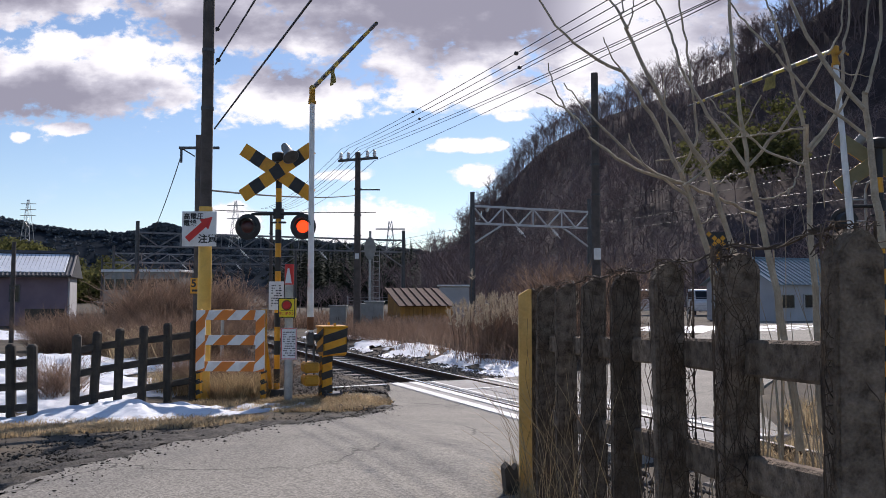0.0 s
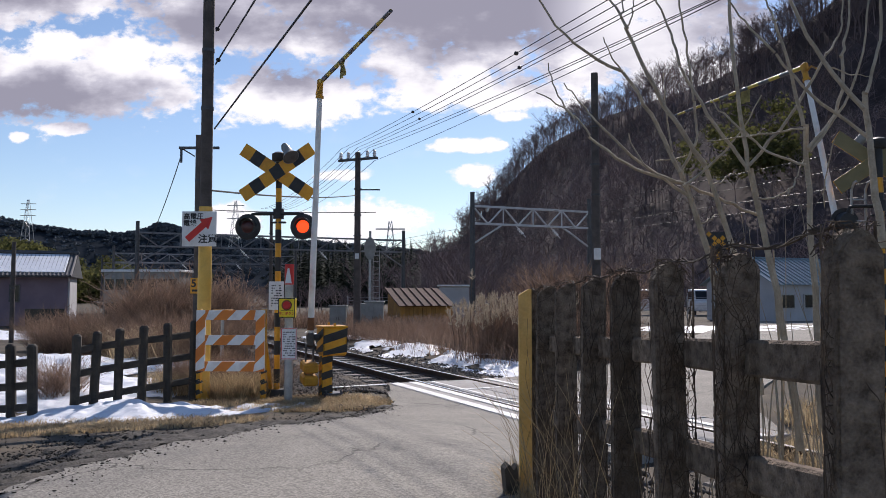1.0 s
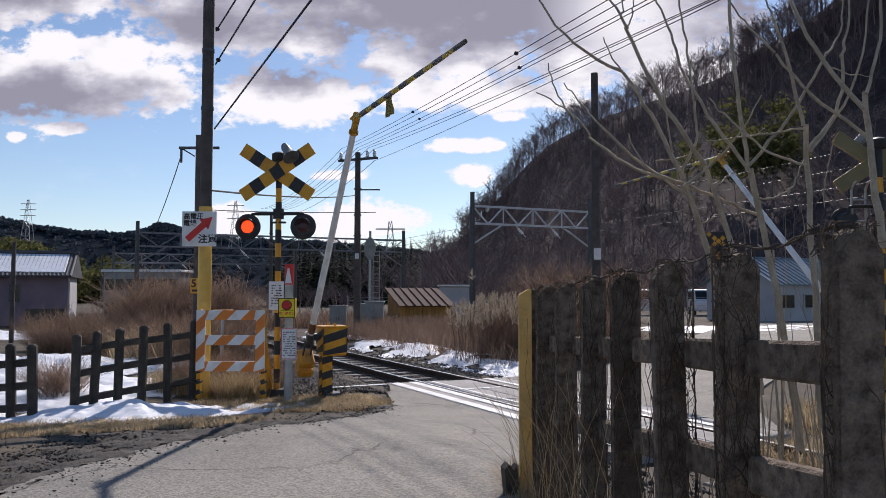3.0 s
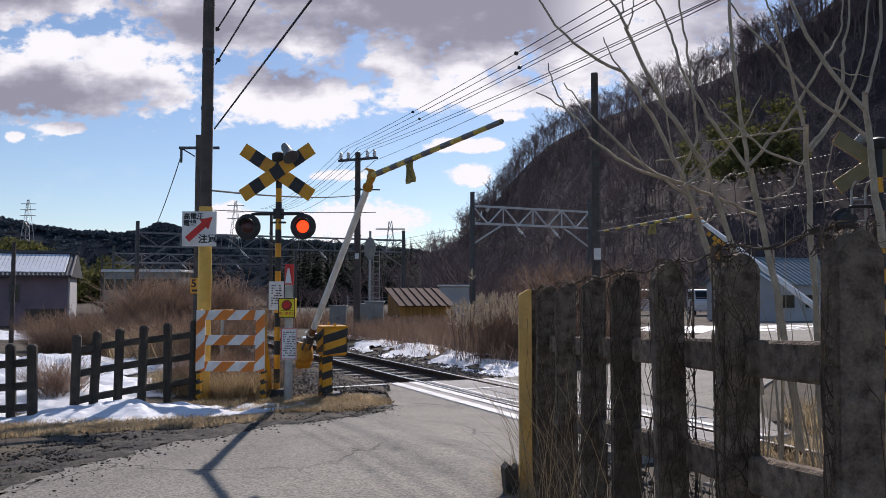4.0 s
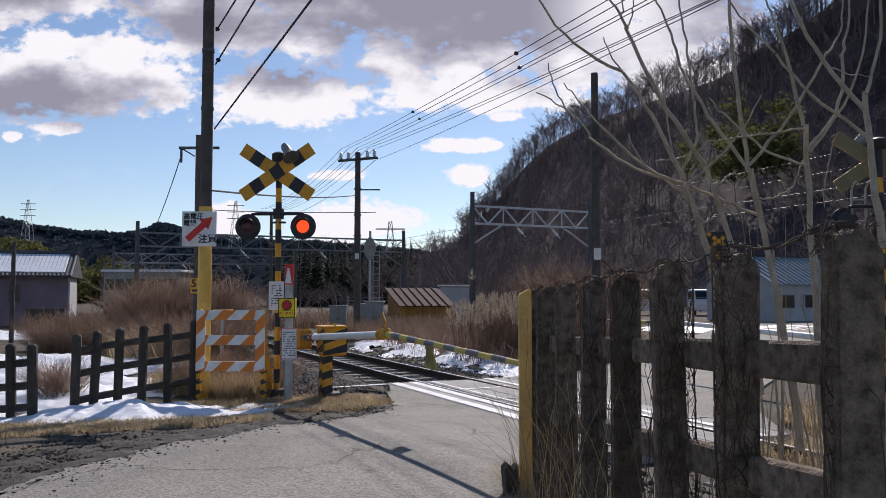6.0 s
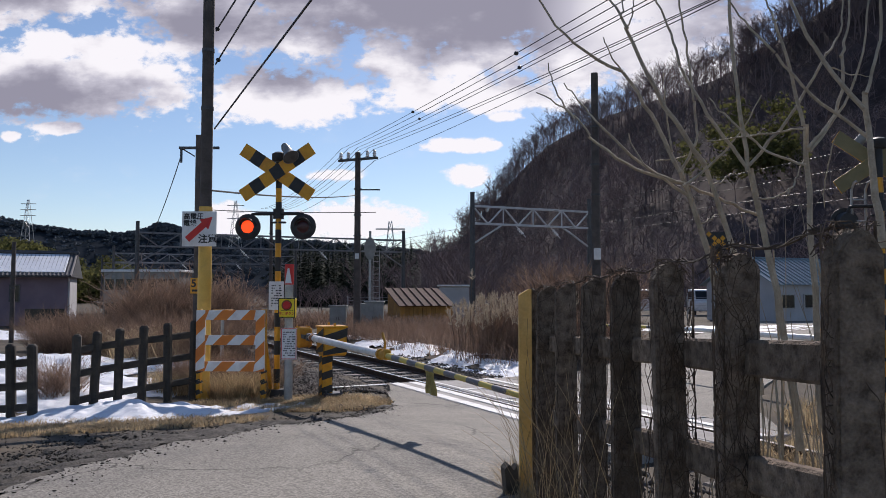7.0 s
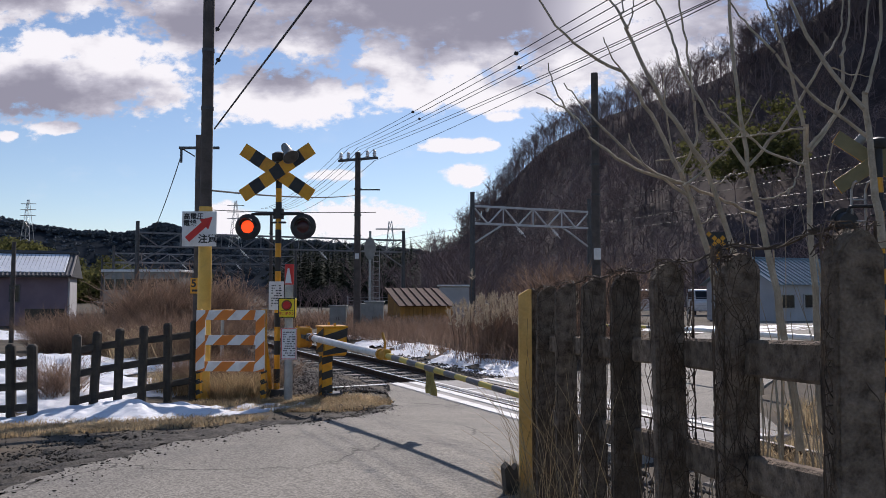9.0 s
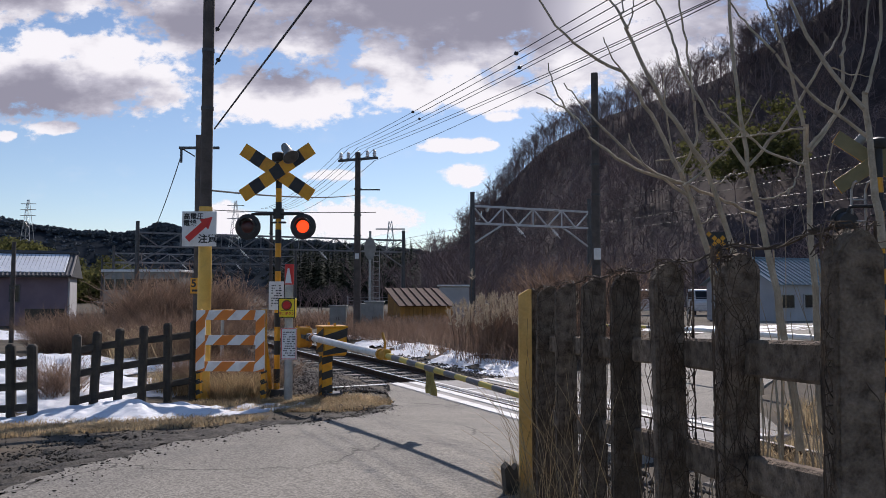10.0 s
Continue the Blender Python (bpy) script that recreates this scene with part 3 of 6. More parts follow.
# ---- hills ----
def hill(name, foot, ridge, material, label, bumps, seed, back=1.5):
    """A slope from a foot line up to a ridge line and down behind it; both are lists of (x, y, z)."""
    nu, nv = 160, 40
    foot, ridge = np.array(foot, float), np.array(ridge, float)
    u = np.linspace(0, 1, nu)

    def along(p):
        s = np.linspace(0, 1, len(p))
        return np.stack([np.interp(u, s, p[:, k]) for k in range(3)], -1)

    f, r = along(foot), along(ridge)
    for k in range(3):
        ker = np.ones(9) / 9
        pad = np.pad(r[:, k], 4, mode="edge")
        r[:, k] = np.convolve(pad, ker, "valid")
    v = np.linspace(0, back, nv)
    P = f[:, None] + (r - f)[:, None] * v[None, :, None]
    zz = np.where(v < 1, np.clip(v, 0, 1) ** 1.12, 1 - (v - 1) * 0.9)
    P[..., 2] = f[:, None, 2] + (r - f)[:, None, 2] * zz[None]
    P[..., 2] += bumps * fbm_np(P[..., 0], P[..., 1], 0.05, seed) * np.clip(v * 2, 0, 1)[None]
    i, j = np.meshgrid(np.arange(nu - 1), np.arange(nv - 1), indexing="ij")
    F = np.stack([i * nv + j, (i + 1) * nv + j, (i + 1) * nv + j + 1, i * nv + j + 1], -1).reshape(-1, 4)
    stuff(name, P.reshape(-1, 3), F, material, label, "hill", kind="structure", smooth=True)
    return P


HILL = hill("hillside", [(-12, 250, -1), (2, 150, -1), (14, 85, -1), (26, 62, -1), (45, 50, -1), (75, 30, -1)],
            [(-12, 330, 13), (4, 310, 21), (12, 295, 27), (19, 280, 35), (26, 262, 43), (35, 245, 49), (44, 228, 51), (52, 210, 51), (57, 190, 50), (62, 170, 49), (63, 160, 51), (66, 148, 51), (68, 138, 52), (70, 128, 54), (74, 110, 57)],
            M_HILL, "steep dark wooded hillside with bare winter trees", 1.2, 5)
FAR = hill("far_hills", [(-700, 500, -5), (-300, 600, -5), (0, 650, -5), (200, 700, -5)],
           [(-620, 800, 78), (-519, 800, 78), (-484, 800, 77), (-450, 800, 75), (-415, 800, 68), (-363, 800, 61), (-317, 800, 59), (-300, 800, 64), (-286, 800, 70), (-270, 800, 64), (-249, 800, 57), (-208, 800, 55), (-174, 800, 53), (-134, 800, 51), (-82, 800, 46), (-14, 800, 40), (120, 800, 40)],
           M_FARHILL_HAZE, "distant wooded hills with blue-grey haze put into their colour", 1.5, 9)


# ---- bare trees, all in one mesh each ----
def bare_tree(r, levels=4, spread=0.95):
    """Branches of a tree one metre high: a list of (p0, p1, r0, r1)."""
    out = []

    def grow(p, d, ln, rad, lv):
        q = p + d * ln
        out.append((p, q, rad, rad * 0.6))
        if lv == 0:
            return
        k = 4
        for i in range(k):
            t = (0.3 if lv < levels else 0.5) + (0.7 if lv < levels else 0.5) * (i + 1) / k
            ax = Vector((r.uniform(-1, 1), r.uniform(-1, 1), r.uniform(-0.1, 0.55))).normalized()
            e = (d + ax * spread * r.uniform(0.7, 1.3)).normalized()
            grow(p + d * ln * t, e, ln * r.uniform(0.42, 0.64), rad * 0.58, lv - 1)

    grow(Vector((0, 0, 0)), Vector((r.uniform(-0.1, 0.1), r.uniform(-0.1, 0.1), 1)).normalized(), 0.48, 0.010, levels)
    return out


def tree_arrays(segs, thin=0.0, n=3):
    """Three-sided limbs; what is thinner than `thin` becomes a two-faced sliver."""
    V, F = [], []
    for p, q, r0, r1 in segs:
        d = (q - p).normalized()
        a = d.orthogonal().normalized()
        b = d.cross(a)
        k = len(V)
        if r0 < thin:
            w = (len(V) * 1.7) % 3.14
            a = a * math.cos(w) + b * math.sin(w)
            V += [p - a * r0, p + a * r0, q + a * r1, q - a * r1]
            F.append((k, k + 1, k + 2, k + 3))
            continue
        for c, rr in ((p, r0), (q, r1)):
            for i in range(n):
                w = 2 * math.pi * i / n
                V.append(c + (a * math.cos(w) + b * math.sin(w)) * rr)
        for i in range(n):
            F.append((k + i, k + (i + 1) % n, k + n + (i + 1) % n, k + n + i))
    return np.array([tuple(p) for p in V]), np.array(F)


def scatter(name, kinds, places, heights, material, label, category, widths=None):
    VV, FF, off = [], [], 0
    for k, (p, h) in enumerate(zip(places, heights)):
        V, F = kinds[k % len(kinds)]
        w = rng.uniform(0, 2 * np.pi)
        R = np.array([[np.cos(w), -np.sin(w), 0], [np.sin(w), np.cos(w), 0], [0, 0, 1]])
        s = h * np.array([1, 1, 1]) if widths is None else np.array([widths[k], widths[k], h])
        VV.append((V * s) @ R.T + p)
        FF.append(F + off)
        off += len(V)
    return stuff(name, np.concatenate(VV), np.concatenate(FF), material, label, category)


_r = random.Random(11)
BARE = [tree_arrays(bare_tree(_r), 0.0034) for _ in range(10)]
TWIGS = [tree_arrays(bare_tree(_r, 3, 1.3), 0.1) for _ in range(8)]


def crown_arrays(r, n=170, size=0.062, lumps=9):
    """A rounded leafy crown one metre high and about one wide, out of small leaf clumps."""
    cs = [Vector((r.uniform(-0.26, 0.26), r.uniform(-0.26, 0.26), r.uniform(0.35, 0.75))) for _ in range(lumps)]
    V, F = [], []
    for i in range(n):
        c = r.choice(cs)
        d = Vector((r.gauss(0, 1), r.gauss(0, 1), r.gauss(0, 1))).normalized()
        p = c + d * r.uniform(0.12, 0.27)
        p.z = max(p.z, 0.02)
        a = (d.orthogonal() + d * r.uniform(-0.6, 0.6)).normalized() * size * r.uniform(0.5, 1.2)
        b = d.cross(a).normalized() * size * r.uniform(0.5, 1.0)
        k = len(V)
        V += [p - a, p - b, p + a, p + b]
        F.append((k, k + 1, k + 2, k + 3))
    return np.array([tuple(p) for p in V]), np.array(F)


CROWN = [crown_arrays(_r) for _ in range(6)]
TUFT = [crown_arrays(_r, 34, 0.15, 5) for _ in range(6)]


def on_slope(G, u, v):
    """A point of the slope at u along it and v up it, both in rows of the grid."""
    a, b = int(u), int(v)
    p = G[a, b] * (1 - (u - a)) + G[a + 1, b] * (u - a)
    q = G[a, b + 1] * (1 - (u - a)) + G[a + 1, b + 1] * (u - a)
    return p * (1 - (v - b)) + q * (v - b)


def hill_trees():
    nu, nv, _ = HILL.shape
    top = (nv - 1) / 1.5
    pts, hs = [], []
    for i in range(880):
        f = rng.uniform(0.04, 0.95)
        u = rng.uniform(0, nu - 1.01) if i < 560 else rng.uniform(0, nu * 0.55)
        pts.append(on_slope(HILL, u, f * top) - np.array([0, 0, 0.3]))
        hs.append(rng.uniform(5.0, 7.5) + 2.0 * f)
    scatter("hillside_trees", BARE, pts, hs, M_TWIG, "bare grey winter trees covering the hillside", "woods")
    pts, hs = [], []
    for i in range(470):
        f = rng.uniform(0.97, 1.06) if i < 280 else rng.uniform(0.78, 1.0)
        u = rng.uniform(nu * 0.10, nu - 1.01)
        pts.append(on_slope(HILL, u, f * top) - np.array([0, 0, 0.3]))
        hs.append(rng.uniform(8.5, 12.0) * (1.15 if u < nu * 0.55 else 1.0))
    scatter("ridge_trees", BARE, pts, hs, M_TWIG, "bare trees standing along the ridge against the sky", "woods")
    # undergrowth, and a stand of evergreens half way up
    pts, hs = [], []
    for i in range(1900):
        f = rng.uniform(0.01, 1.0)
        u = rng.uniform(0, nu - 1.01) if i < 1000 else rng.uniform(0, nu * 0.5)
        pts.append(on_slope(HILL, u, f * top) - np.array([0, 0, 0.6]))
        hs.append(rng.uniform(2.4, 4.2))
    scatter("hillside_undergrowth", TWIGS, pts, hs, M_TWIG, "bare brown undergrowth on the hillside", "undergrowth", widths=np.array(hs) * 2.2)
    pts, hs = [], []
    for i in range(30):
        pts.append((rng.normal(39, 3.2), rng.normal(98, 4.0), rng.normal(16.5, 2.2)))
        hs.append(rng.uniform(3.0, 5.5))
    scatter("hillside_evergreens", CROWN, pts, hs, M_BAMBOO, "olive-green evergreens among the bare trees", "woods")


hill_trees()


def conifer_arrays(r):
    V, F = [], []
    for i in range(230):
        z = r.uniform(0.05, 1.0)
        tier = 0.75 + 0.35 * math.sin(z * 34)
        rad = 0.20 * (1 - z) ** 0.8 * tier + 0.010
        w = r.uniform(0, 6.283)
        d = rad * r.uniform(0.3, 1.15)
        c = Vector((math.cos(w) * d, math.sin(w) * d, z))
        s = 0.030 * (1.2 - z)
        tip = Vector((math.cos(w), math.sin(w), -0.45)) * s * 1.8
        side = Vector((-math.sin(w), math.cos(w), 0.2)) * s * 0.8
        k = len(V)
        V += [c - tip * 0.6, c + side, c + tip, c - side]
        F.append((k, k + 1, k + 2, k + 3))
    k = len(V)
    V += [Vector((0.012, 0, 0)), Vector((-0.008, 0.01, 0)), Vector((-0.004, 0, 0.95)), Vector((0.004, 0, 0.95))]
    F.append((k, k + 1, k + 2, k + 3))
    return np.array([tuple(p) for p in V]), np.array(F)


CONIFER = [conifer_arrays(_r) for _ in range(6)]


def conifers():
    pts, hs = [], []
    for i in range(230):
        x = rng.uniform(-27, -5)
        y = rng.uniform(118, 160)
        pts.append((x, y, -1))
        hs.append(rng.uniform(8.0, 11.5))
    scatter("conifer_wood", CONIFER, pts, hs, M_CONIFER, "dark conifer wood behind the railway", "woods")
    # olive woods on the lower hill, falling away to one side, with a second clump
    pts, hs = [], []
    for i in range(420):
        y = rng.uniform(150, 240)
        a = rng.uniform(-0.66, -0.30)
        top = np.interp(a, [-0.66, -0.56, -0.49, -0.45, -0.43, -0.41, -0.38, -0.30], [0.088, 0.078, 0.062, 0.036, 0.050, 0.052, 0.034, 0.030])
        h = rng.uniform(5, 9)
        pts.append((a * y, y, 1.6 + top * y * rng.uniform(0.25, 1.0) - h))
        hs.append(h)
    scatter("evergreen_wood", CROWN, pts, hs, M_BAMBOO, "olive-green woods on the lower hill", "woods")
    pts, hs = [], []
    for i in range(120):
        pts.append((rng.uniform(-8, 26), rng.uniform(62, 115), -0.6))
        hs.append(rng.uniform(4, 8.0))
    pts += [(-1.6, 112, -0.6), (0.4, 118, -0.6), (3.0, 78, -0.6), (5.0, 84, -0.6), (-2.6, 108, -0.6), (-0.6, 105, -0.6), (1.4, 110, -0.6), (2.2, 116, -0.6), (-1.2, 100, -0.6)]
    hs += [13.5, 13.0, 9.0, 10.0, 12.0, 13.0, 13.0, 12.5, 12.0]
    scatter("bare_wood", BARE, pts, hs, M_TWIG, "bare trees at the foot of the hill", "woods")
    pts, hs = [], []
    for i in range(110):
        y = rng.uniform(62, 125)
        pts.append((rng.uniform(-0.40, -0.02) * y, y, -1))
        hs.append(rng.uniform(2.5, 5))
    scatter("bare_thicket", BARE, pts, hs, M_TWIG, "bare thicket beside the railway", "woods")


conifers()


def far_trees():
    """Wooded texture of the distant hills."""
    nu, nv, _ = FAR.shape
    top = (nv - 1) / 1.5
    pts, hs = [], []
    for i in range(3200):
        f = rng.uniform(0.25, 1.02) if i > 1500 else rng.uniform(0.94, 1.02)
        pts.append(on_slope(FAR, rng.uniform(0, nu - 1.01), f * top) - np.array([0, 0, 1.0]))
        hs.append(rng.uniform(3.5, 7.0))
    # haze is in the tree colour, lighter than the slope's to offset their shade
    scatter("far_woods", TUFT, pts, hs, M_FARWOOD_HAZE, "distant woods on the hills, coloured blue-grey for haze", "woods", widths=np.array(hs) * 1.35)


far_trees()


# ---- grass and brush ----
def blades(name, xy, z, hmin, hmax, width, lean, material, label, category):
    n = len(xy)
    h = rng.uniform(hmin, hmax, n)
    w = rng.uniform(0, 2 * np.pi, n)
    ln = h * rng.uniform(0.1, 1, n) * lean
    side = np.stack([-np.sin(w), np.cos(w), np.zeros(n)], -1) * (width * rng.uniform(0.6, 1.4, n) / 2)[:, None]
    d = np.stack([np.cos(w), np.sin(w), np.zeros(n)], -1)
    b = np.column_stack([xy, z])
    m = b + d * (ln * 0.35)[:, None] + np.array([0, 0, 1.0]) * (h * 0.6)[:, None]
    t = b + d * ln[:, None] + np.array([0, 0, 1.0]) * h[:, None]
    V = np.stack([b - side, b + side, m - side * 0.7, m + side * 0.7, t - side * 0.15, t + side * 0.15], 1).reshape(-1, 3)
    k = (np.arange(n) * 6)[:, None]
    F = np.concatenate([k + np.array([[0, 1, 3, 2]]), k + np.array([[2, 3, 5, 4]])])
    return stuff(name, V, F, material, label, category)


def in_patch(n, cx, cy, rx, ry, rot=0.0):
    a, r = rng.uniform(0, 2 * np.pi, n), np.sqrt(rng.uniform(0, 1, n))
    x, y = r * np.cos(a) * rx, r * np.sin(a) * ry
    c, s = math.cos(radians(rot)), math.sin(radians(rot))
    return np.column_stack([cx + x * c - y * s, cy + x * s + y * c])


def grass():
    # short dead grass beside the lane and round the posts
    xy = np.concatenate([in_patch(12000, -4.5, 9.3, 2.4, 0.9, 18), in_patch(9000, -1.75, 11.7, 1.0, 1.0, 30), in_patch(4000, -3.1, 11.6, 0.9, 0.7),
                         in_patch(3000, -6.5, 8.2, 1.8, 1.2)])
    blades("dry_grass", xy, ground_z(xy[:, 0], xy[:, 1]), 0.015, 0.075, 0.009, 2.2, M_STRAW, "short dead straw-coloured grass", "grass")
    xy = np.concatenate([in_patch(5000, 4.4, 8.2, 1.3, 1.0, -20), in_patch(4000, 5.6, 10.2, 1.2, 1.2)])
    blades("dry_grass", xy, ground_z(xy[:, 0], xy[:, 1]), 0.04, 0.25, 0.010, 1.4, M_STRAW, "brown dead grass beside the far lane", "grass")
    # weeds behind the fence and the barricade
    xy = np.concatenate([in_patch(5000, -3.9, 13.6, 1.1, 0.8), in_patch(2500, -3.2, 12.7, 0.5, 0.5)])
    blades("dry_weeds", xy, ground_z(xy[:, 0], xy[:, 1]), 0.1, 0.45, 0.008, 1.8, M_STRAW, "dead weeds behind the barricade", "weeds")
    # brush across the track, and to the left
    xy = np.concatenate([in_patch(2600, 0.4, 27, 5.0, 2.2, -35), in_patch(1200, 1.9, 22.2, 1.7, 2.2, 30), in_patch(1200, 3.9, 19.9, 2.0, 2.0), in_patch(700, 0.2, 21.0, 0.8, 4.5, 25)])
    blades("brown_brush", xy, ground_z(xy[:, 0], xy[:, 1]), 0.15, 0.75, 0.012, 2.6, M_BRUSH, "reddish-brown dead brush beside the track", "brush")
    xy = np.concatenate([in_patch(1100, -6.9, 19.6, 1.3, 1.0, 8), in_patch(1000, -6.2, 18.8, 1.1, 1.4)])
    blades("straw_brush", xy, ground_z(xy[:, 0], xy[:, 1]), 0.25, 0.95, 0.010, 2.4, M_STRAW, "tall bleached dead grass behind the fence", "grass")
    xy = np.concatenate([in_patch(7000, -6.0, 40, 7.0, 4.0), in_patch(4000, -1.0, 33, 3.0, 3.0)])
    blades("dry_grass_verge", xy, ground_z(xy[:, 0], xy[:, 1]), 0.2, 0.8, 0.03, 1.2, M_BRUSH, "russet dead grass along the far side of the railway", "grass")


grass()


def shrub_arrays(r):
    """A many-stemmed shrub one metre high."""
    segs = []
    for i in range(10):
        d = Vector((r.uniform(-0.9, 0.9), r.uniform(-0.9, 0.9), 1)).normalized()
        p = Vector((r.uniform(-0.12, 0.12), r.uniform(-0.12, 0.12), 0))
        q = p + d * r.uniform(0.5, 0.8)
        segs.append((p, q, 0.0052, 0.003))
        for k in range(8):
            e = (d + Vector((r.uniform(-1, 1), r.uniform(-1, 1), r.uniform(-0.4, 0.8))) * 0.9).normalized()
            s = p.lerp(q, r.uniform(0.25, 1))
            t = s + e * r.uniform(0.12, 0.40)
            segs.append((s, t, 0.0030, 0.0018))
            for j in range(2):
                e2 = (e + Vector((r.uniform(-1, 1), r.uniform(-1, 1), r.uniform(-0.5, 0.7))) * 0.9).normalized()
                u = s.lerp(t, r.uniform(0.3, 1))
                segs.append((u, u + e2 * r.uniform(0.06, 0.20), 0.0024, 0.0012))
    return tree_arrays(segs, 0.005)


SHRUB = [shrub_arrays(_r) for _ in range(8)]


def shrubs():
    def put(name, xy, lo, hi, label):
        z = ground_z(xy[:, 0], xy[:, 1])
        scatter(name, SHRUB, np.column_stack([xy, z]), rng.uniform(lo, hi, len(xy)), M_BRUSH, label, "shrubs")

    put("shrub_thicket", np.concatenate([in_patch(80, -9.0, 25.5, 1.0, 1.8), in_patch(90, -7.7, 24.5, 1.2, 1.6)]), 1.0, 2.75, "tall bare brown shrubs behind the fence")
    put("shrub_thicket", np.concatenate([in_patch(80, -11.0, 24.0, 1.3, 1.2), in_patch(90, -8.6, 21.5, 2.0, 1.2)]), 0.7, 1.5, "low brown shrubs beside the field")
    put("shrub_thicket", in_patch(60, -6.2, 19.5, 1.3, 1.8), 0.7, 1.5, "bare brown shrubs behind the signed pole")
    put("shrub_thicket", in_patch(230, 0.2, 26, 4.5, 2.2, -35), 0.35, 0.9, "low reddish-brown shrubs beside the track")
    put("shrub_thicket", in_patch(190, 2.9, 21.0, 1.8, 2.0, 30), 0.7, 1.6, "bare reddish-brown shrubs beside the track")
    put("shrub_thicket", in_patch(16, -5.85, 12.2, 0.4, 0.4), 0.6, 0.9, "small bare shrub behind the fence")
    put("shrub_thicket", in_patch(60, -3.6, 13.6, 1.0, 0.7), 0.4, 0.95, "bare weeds behind the barricade")
    put("shrub_thicket", in_patch(60, 8.2, 46, 3.0, 4.0), 2.0, 4.2, "russet bushes at the foot of the hill")


shrubs()


# ---- snow ----
def snow(label, cx, cy, rx, ry, rot, h, seed, holes=0.0):
    n = 120
    u, v = np.meshgrid(np.linspace(-1.1, 1.1, n), np.linspace(-1.1, 1.1, n), indexing="ij")
    r = np.sqrt(u * u + v * v)
    c, s = math.cos(radians(rot)), math.sin(radians(rot))
    X, Y = cx + u * rx * c - v * ry * s, cy + u * rx * s + v * ry * c
    edge = 1 - r + 0.30 * fbm_np(X, Y, 2.2, seed) - holes * np.clip(fbm_np(X, Y, 3.1, seed + 5) * 5 - 0.3, 0, 1)
    Z = ground_z(X, Y) + h * (np.clip(edge, -0.3, 1) ** 1 * 0.9) * (0.8 + 0.35 * fbm_np(X, Y, 4.0, seed + 1)) + 0.032 * fbm_np(X, Y, 7.0, seed + 2) + 0.014 * fbm_np(X, Y, 19.0, seed + 3) + 0.012
    Z = np.where(edge < 0, ground_z(X, Y) - 0.05, Z)
    i, j = np.meshgrid(np.arange(n - 1), np.arange(n - 1), indexing="ij")
    F = np.stack([i * n + j, (i + 1) * n + j, (i + 1) * n + j + 1, i * n + j + 1], -1).reshape(-1, 4)
    ok = (edge.ravel()[F] > -0.12).all(1)
    stuff("snow", np.stack([X, Y, Z], -1).reshape(-1, 3), F[ok], M_SNOW, label, "snow", smooth=True)


snow("low heap of old white snow in front of the fence", -4.05, 10.75, 2.05, 0.75, 18, 0.22, 1)
snow("snow lying behind the fence", -6.0, 12.6, 1.9, 1.6, 10, 0.24, 2, 0.15)
snow("snow lying behind the fence", -7.5, 11.3, 1.8, 1.2, 0, 0.22, 3, 0.1)
snow("patchy snow on the field by the brush", -8.2, 17.6, 3.2, 1.9, 12, 0.36, 4, 0.15)
snow("patchy snow bank along the far side of the track", *(ct(9.0, 22).xy), 9.5, 1.25, heading(TRK), 0.16, 5, 0.75)
snow("patchy snow bank along the far side of the track", *(ct(8.7, 15.2).xy), 3.2, 0.8, heading(TRK), 0.14, 6, 0.7)
snow("snow on the ground by the station yard", 13.5, 36, 5.0, 3.0, 10, 0.12, 7)
snow("lumpy snow between the fence and the brush", -8.2, 14.2, 3.2, 1.6, 8, 0.3, 12, 0.15)
snow("snow in the yard by the house", -22, 40, 5.0, 4.0, 0, 0.2, 8)


def verge(n_off, spread):
    """Points beside the lane: how far along its edge, and how far out."""
    edge = np.array([(-3.1, 3.6)] + EDGE[:-1])
    u = rng.uniform(0, len(edge) - 1.001, n_off)
    k = u.astype(int)
    p = edge[k] + (edge[k + 1] - edge[k]) * (u - k)[:, None]
    off = rng.exponential(spread, n_off) * np.where(rng.uniform(size=n_off) < 0.12, -0.3, 1.0)
    off *= np.interp(u, [0, 4, 9], [1.6, 1.1, 0.4])
    return p + np.column_stack([-off * 0.8, off * 0.55]), off


def clods():
    n = 9000
    p, off = verge(n, 0.5)
    s = (0.004 + rng.exponential(0.0055, n)) * np.where(off < 0, 0.6, 1)
    base = np.array([(1, 0, 0), (-1, 0, 0), (0, 1, 0), (0, -1, 0), (0, 0, 0.6), (0, 0, -0.6)], float)
    fc = np.array([(0, 2, 4), (2, 1, 4), (1, 3, 4), (3, 0, 4), (2, 0, 5), (1, 2, 5), (3, 1, 5), (0, 3, 5)])
    z = np.where(off < 0, rise(p[:, 0], p[:, 1]) + 0.004, ground_z(p[:, 0], p[:, 1]) + 0.030)
    V = np.column_stack([p, z])[:, None, :] + base[None] * s[:, None, None] * rng.uniform(0.5, 1.5, (n, 6, 1))
    stuff("mud_clods", V, (fc[None] + (np.arange(n) * 6)[:, None, None]).reshape(-1, 3), M_CLOD, "dark clods of mud and grit along the edge of the lane", "mud")


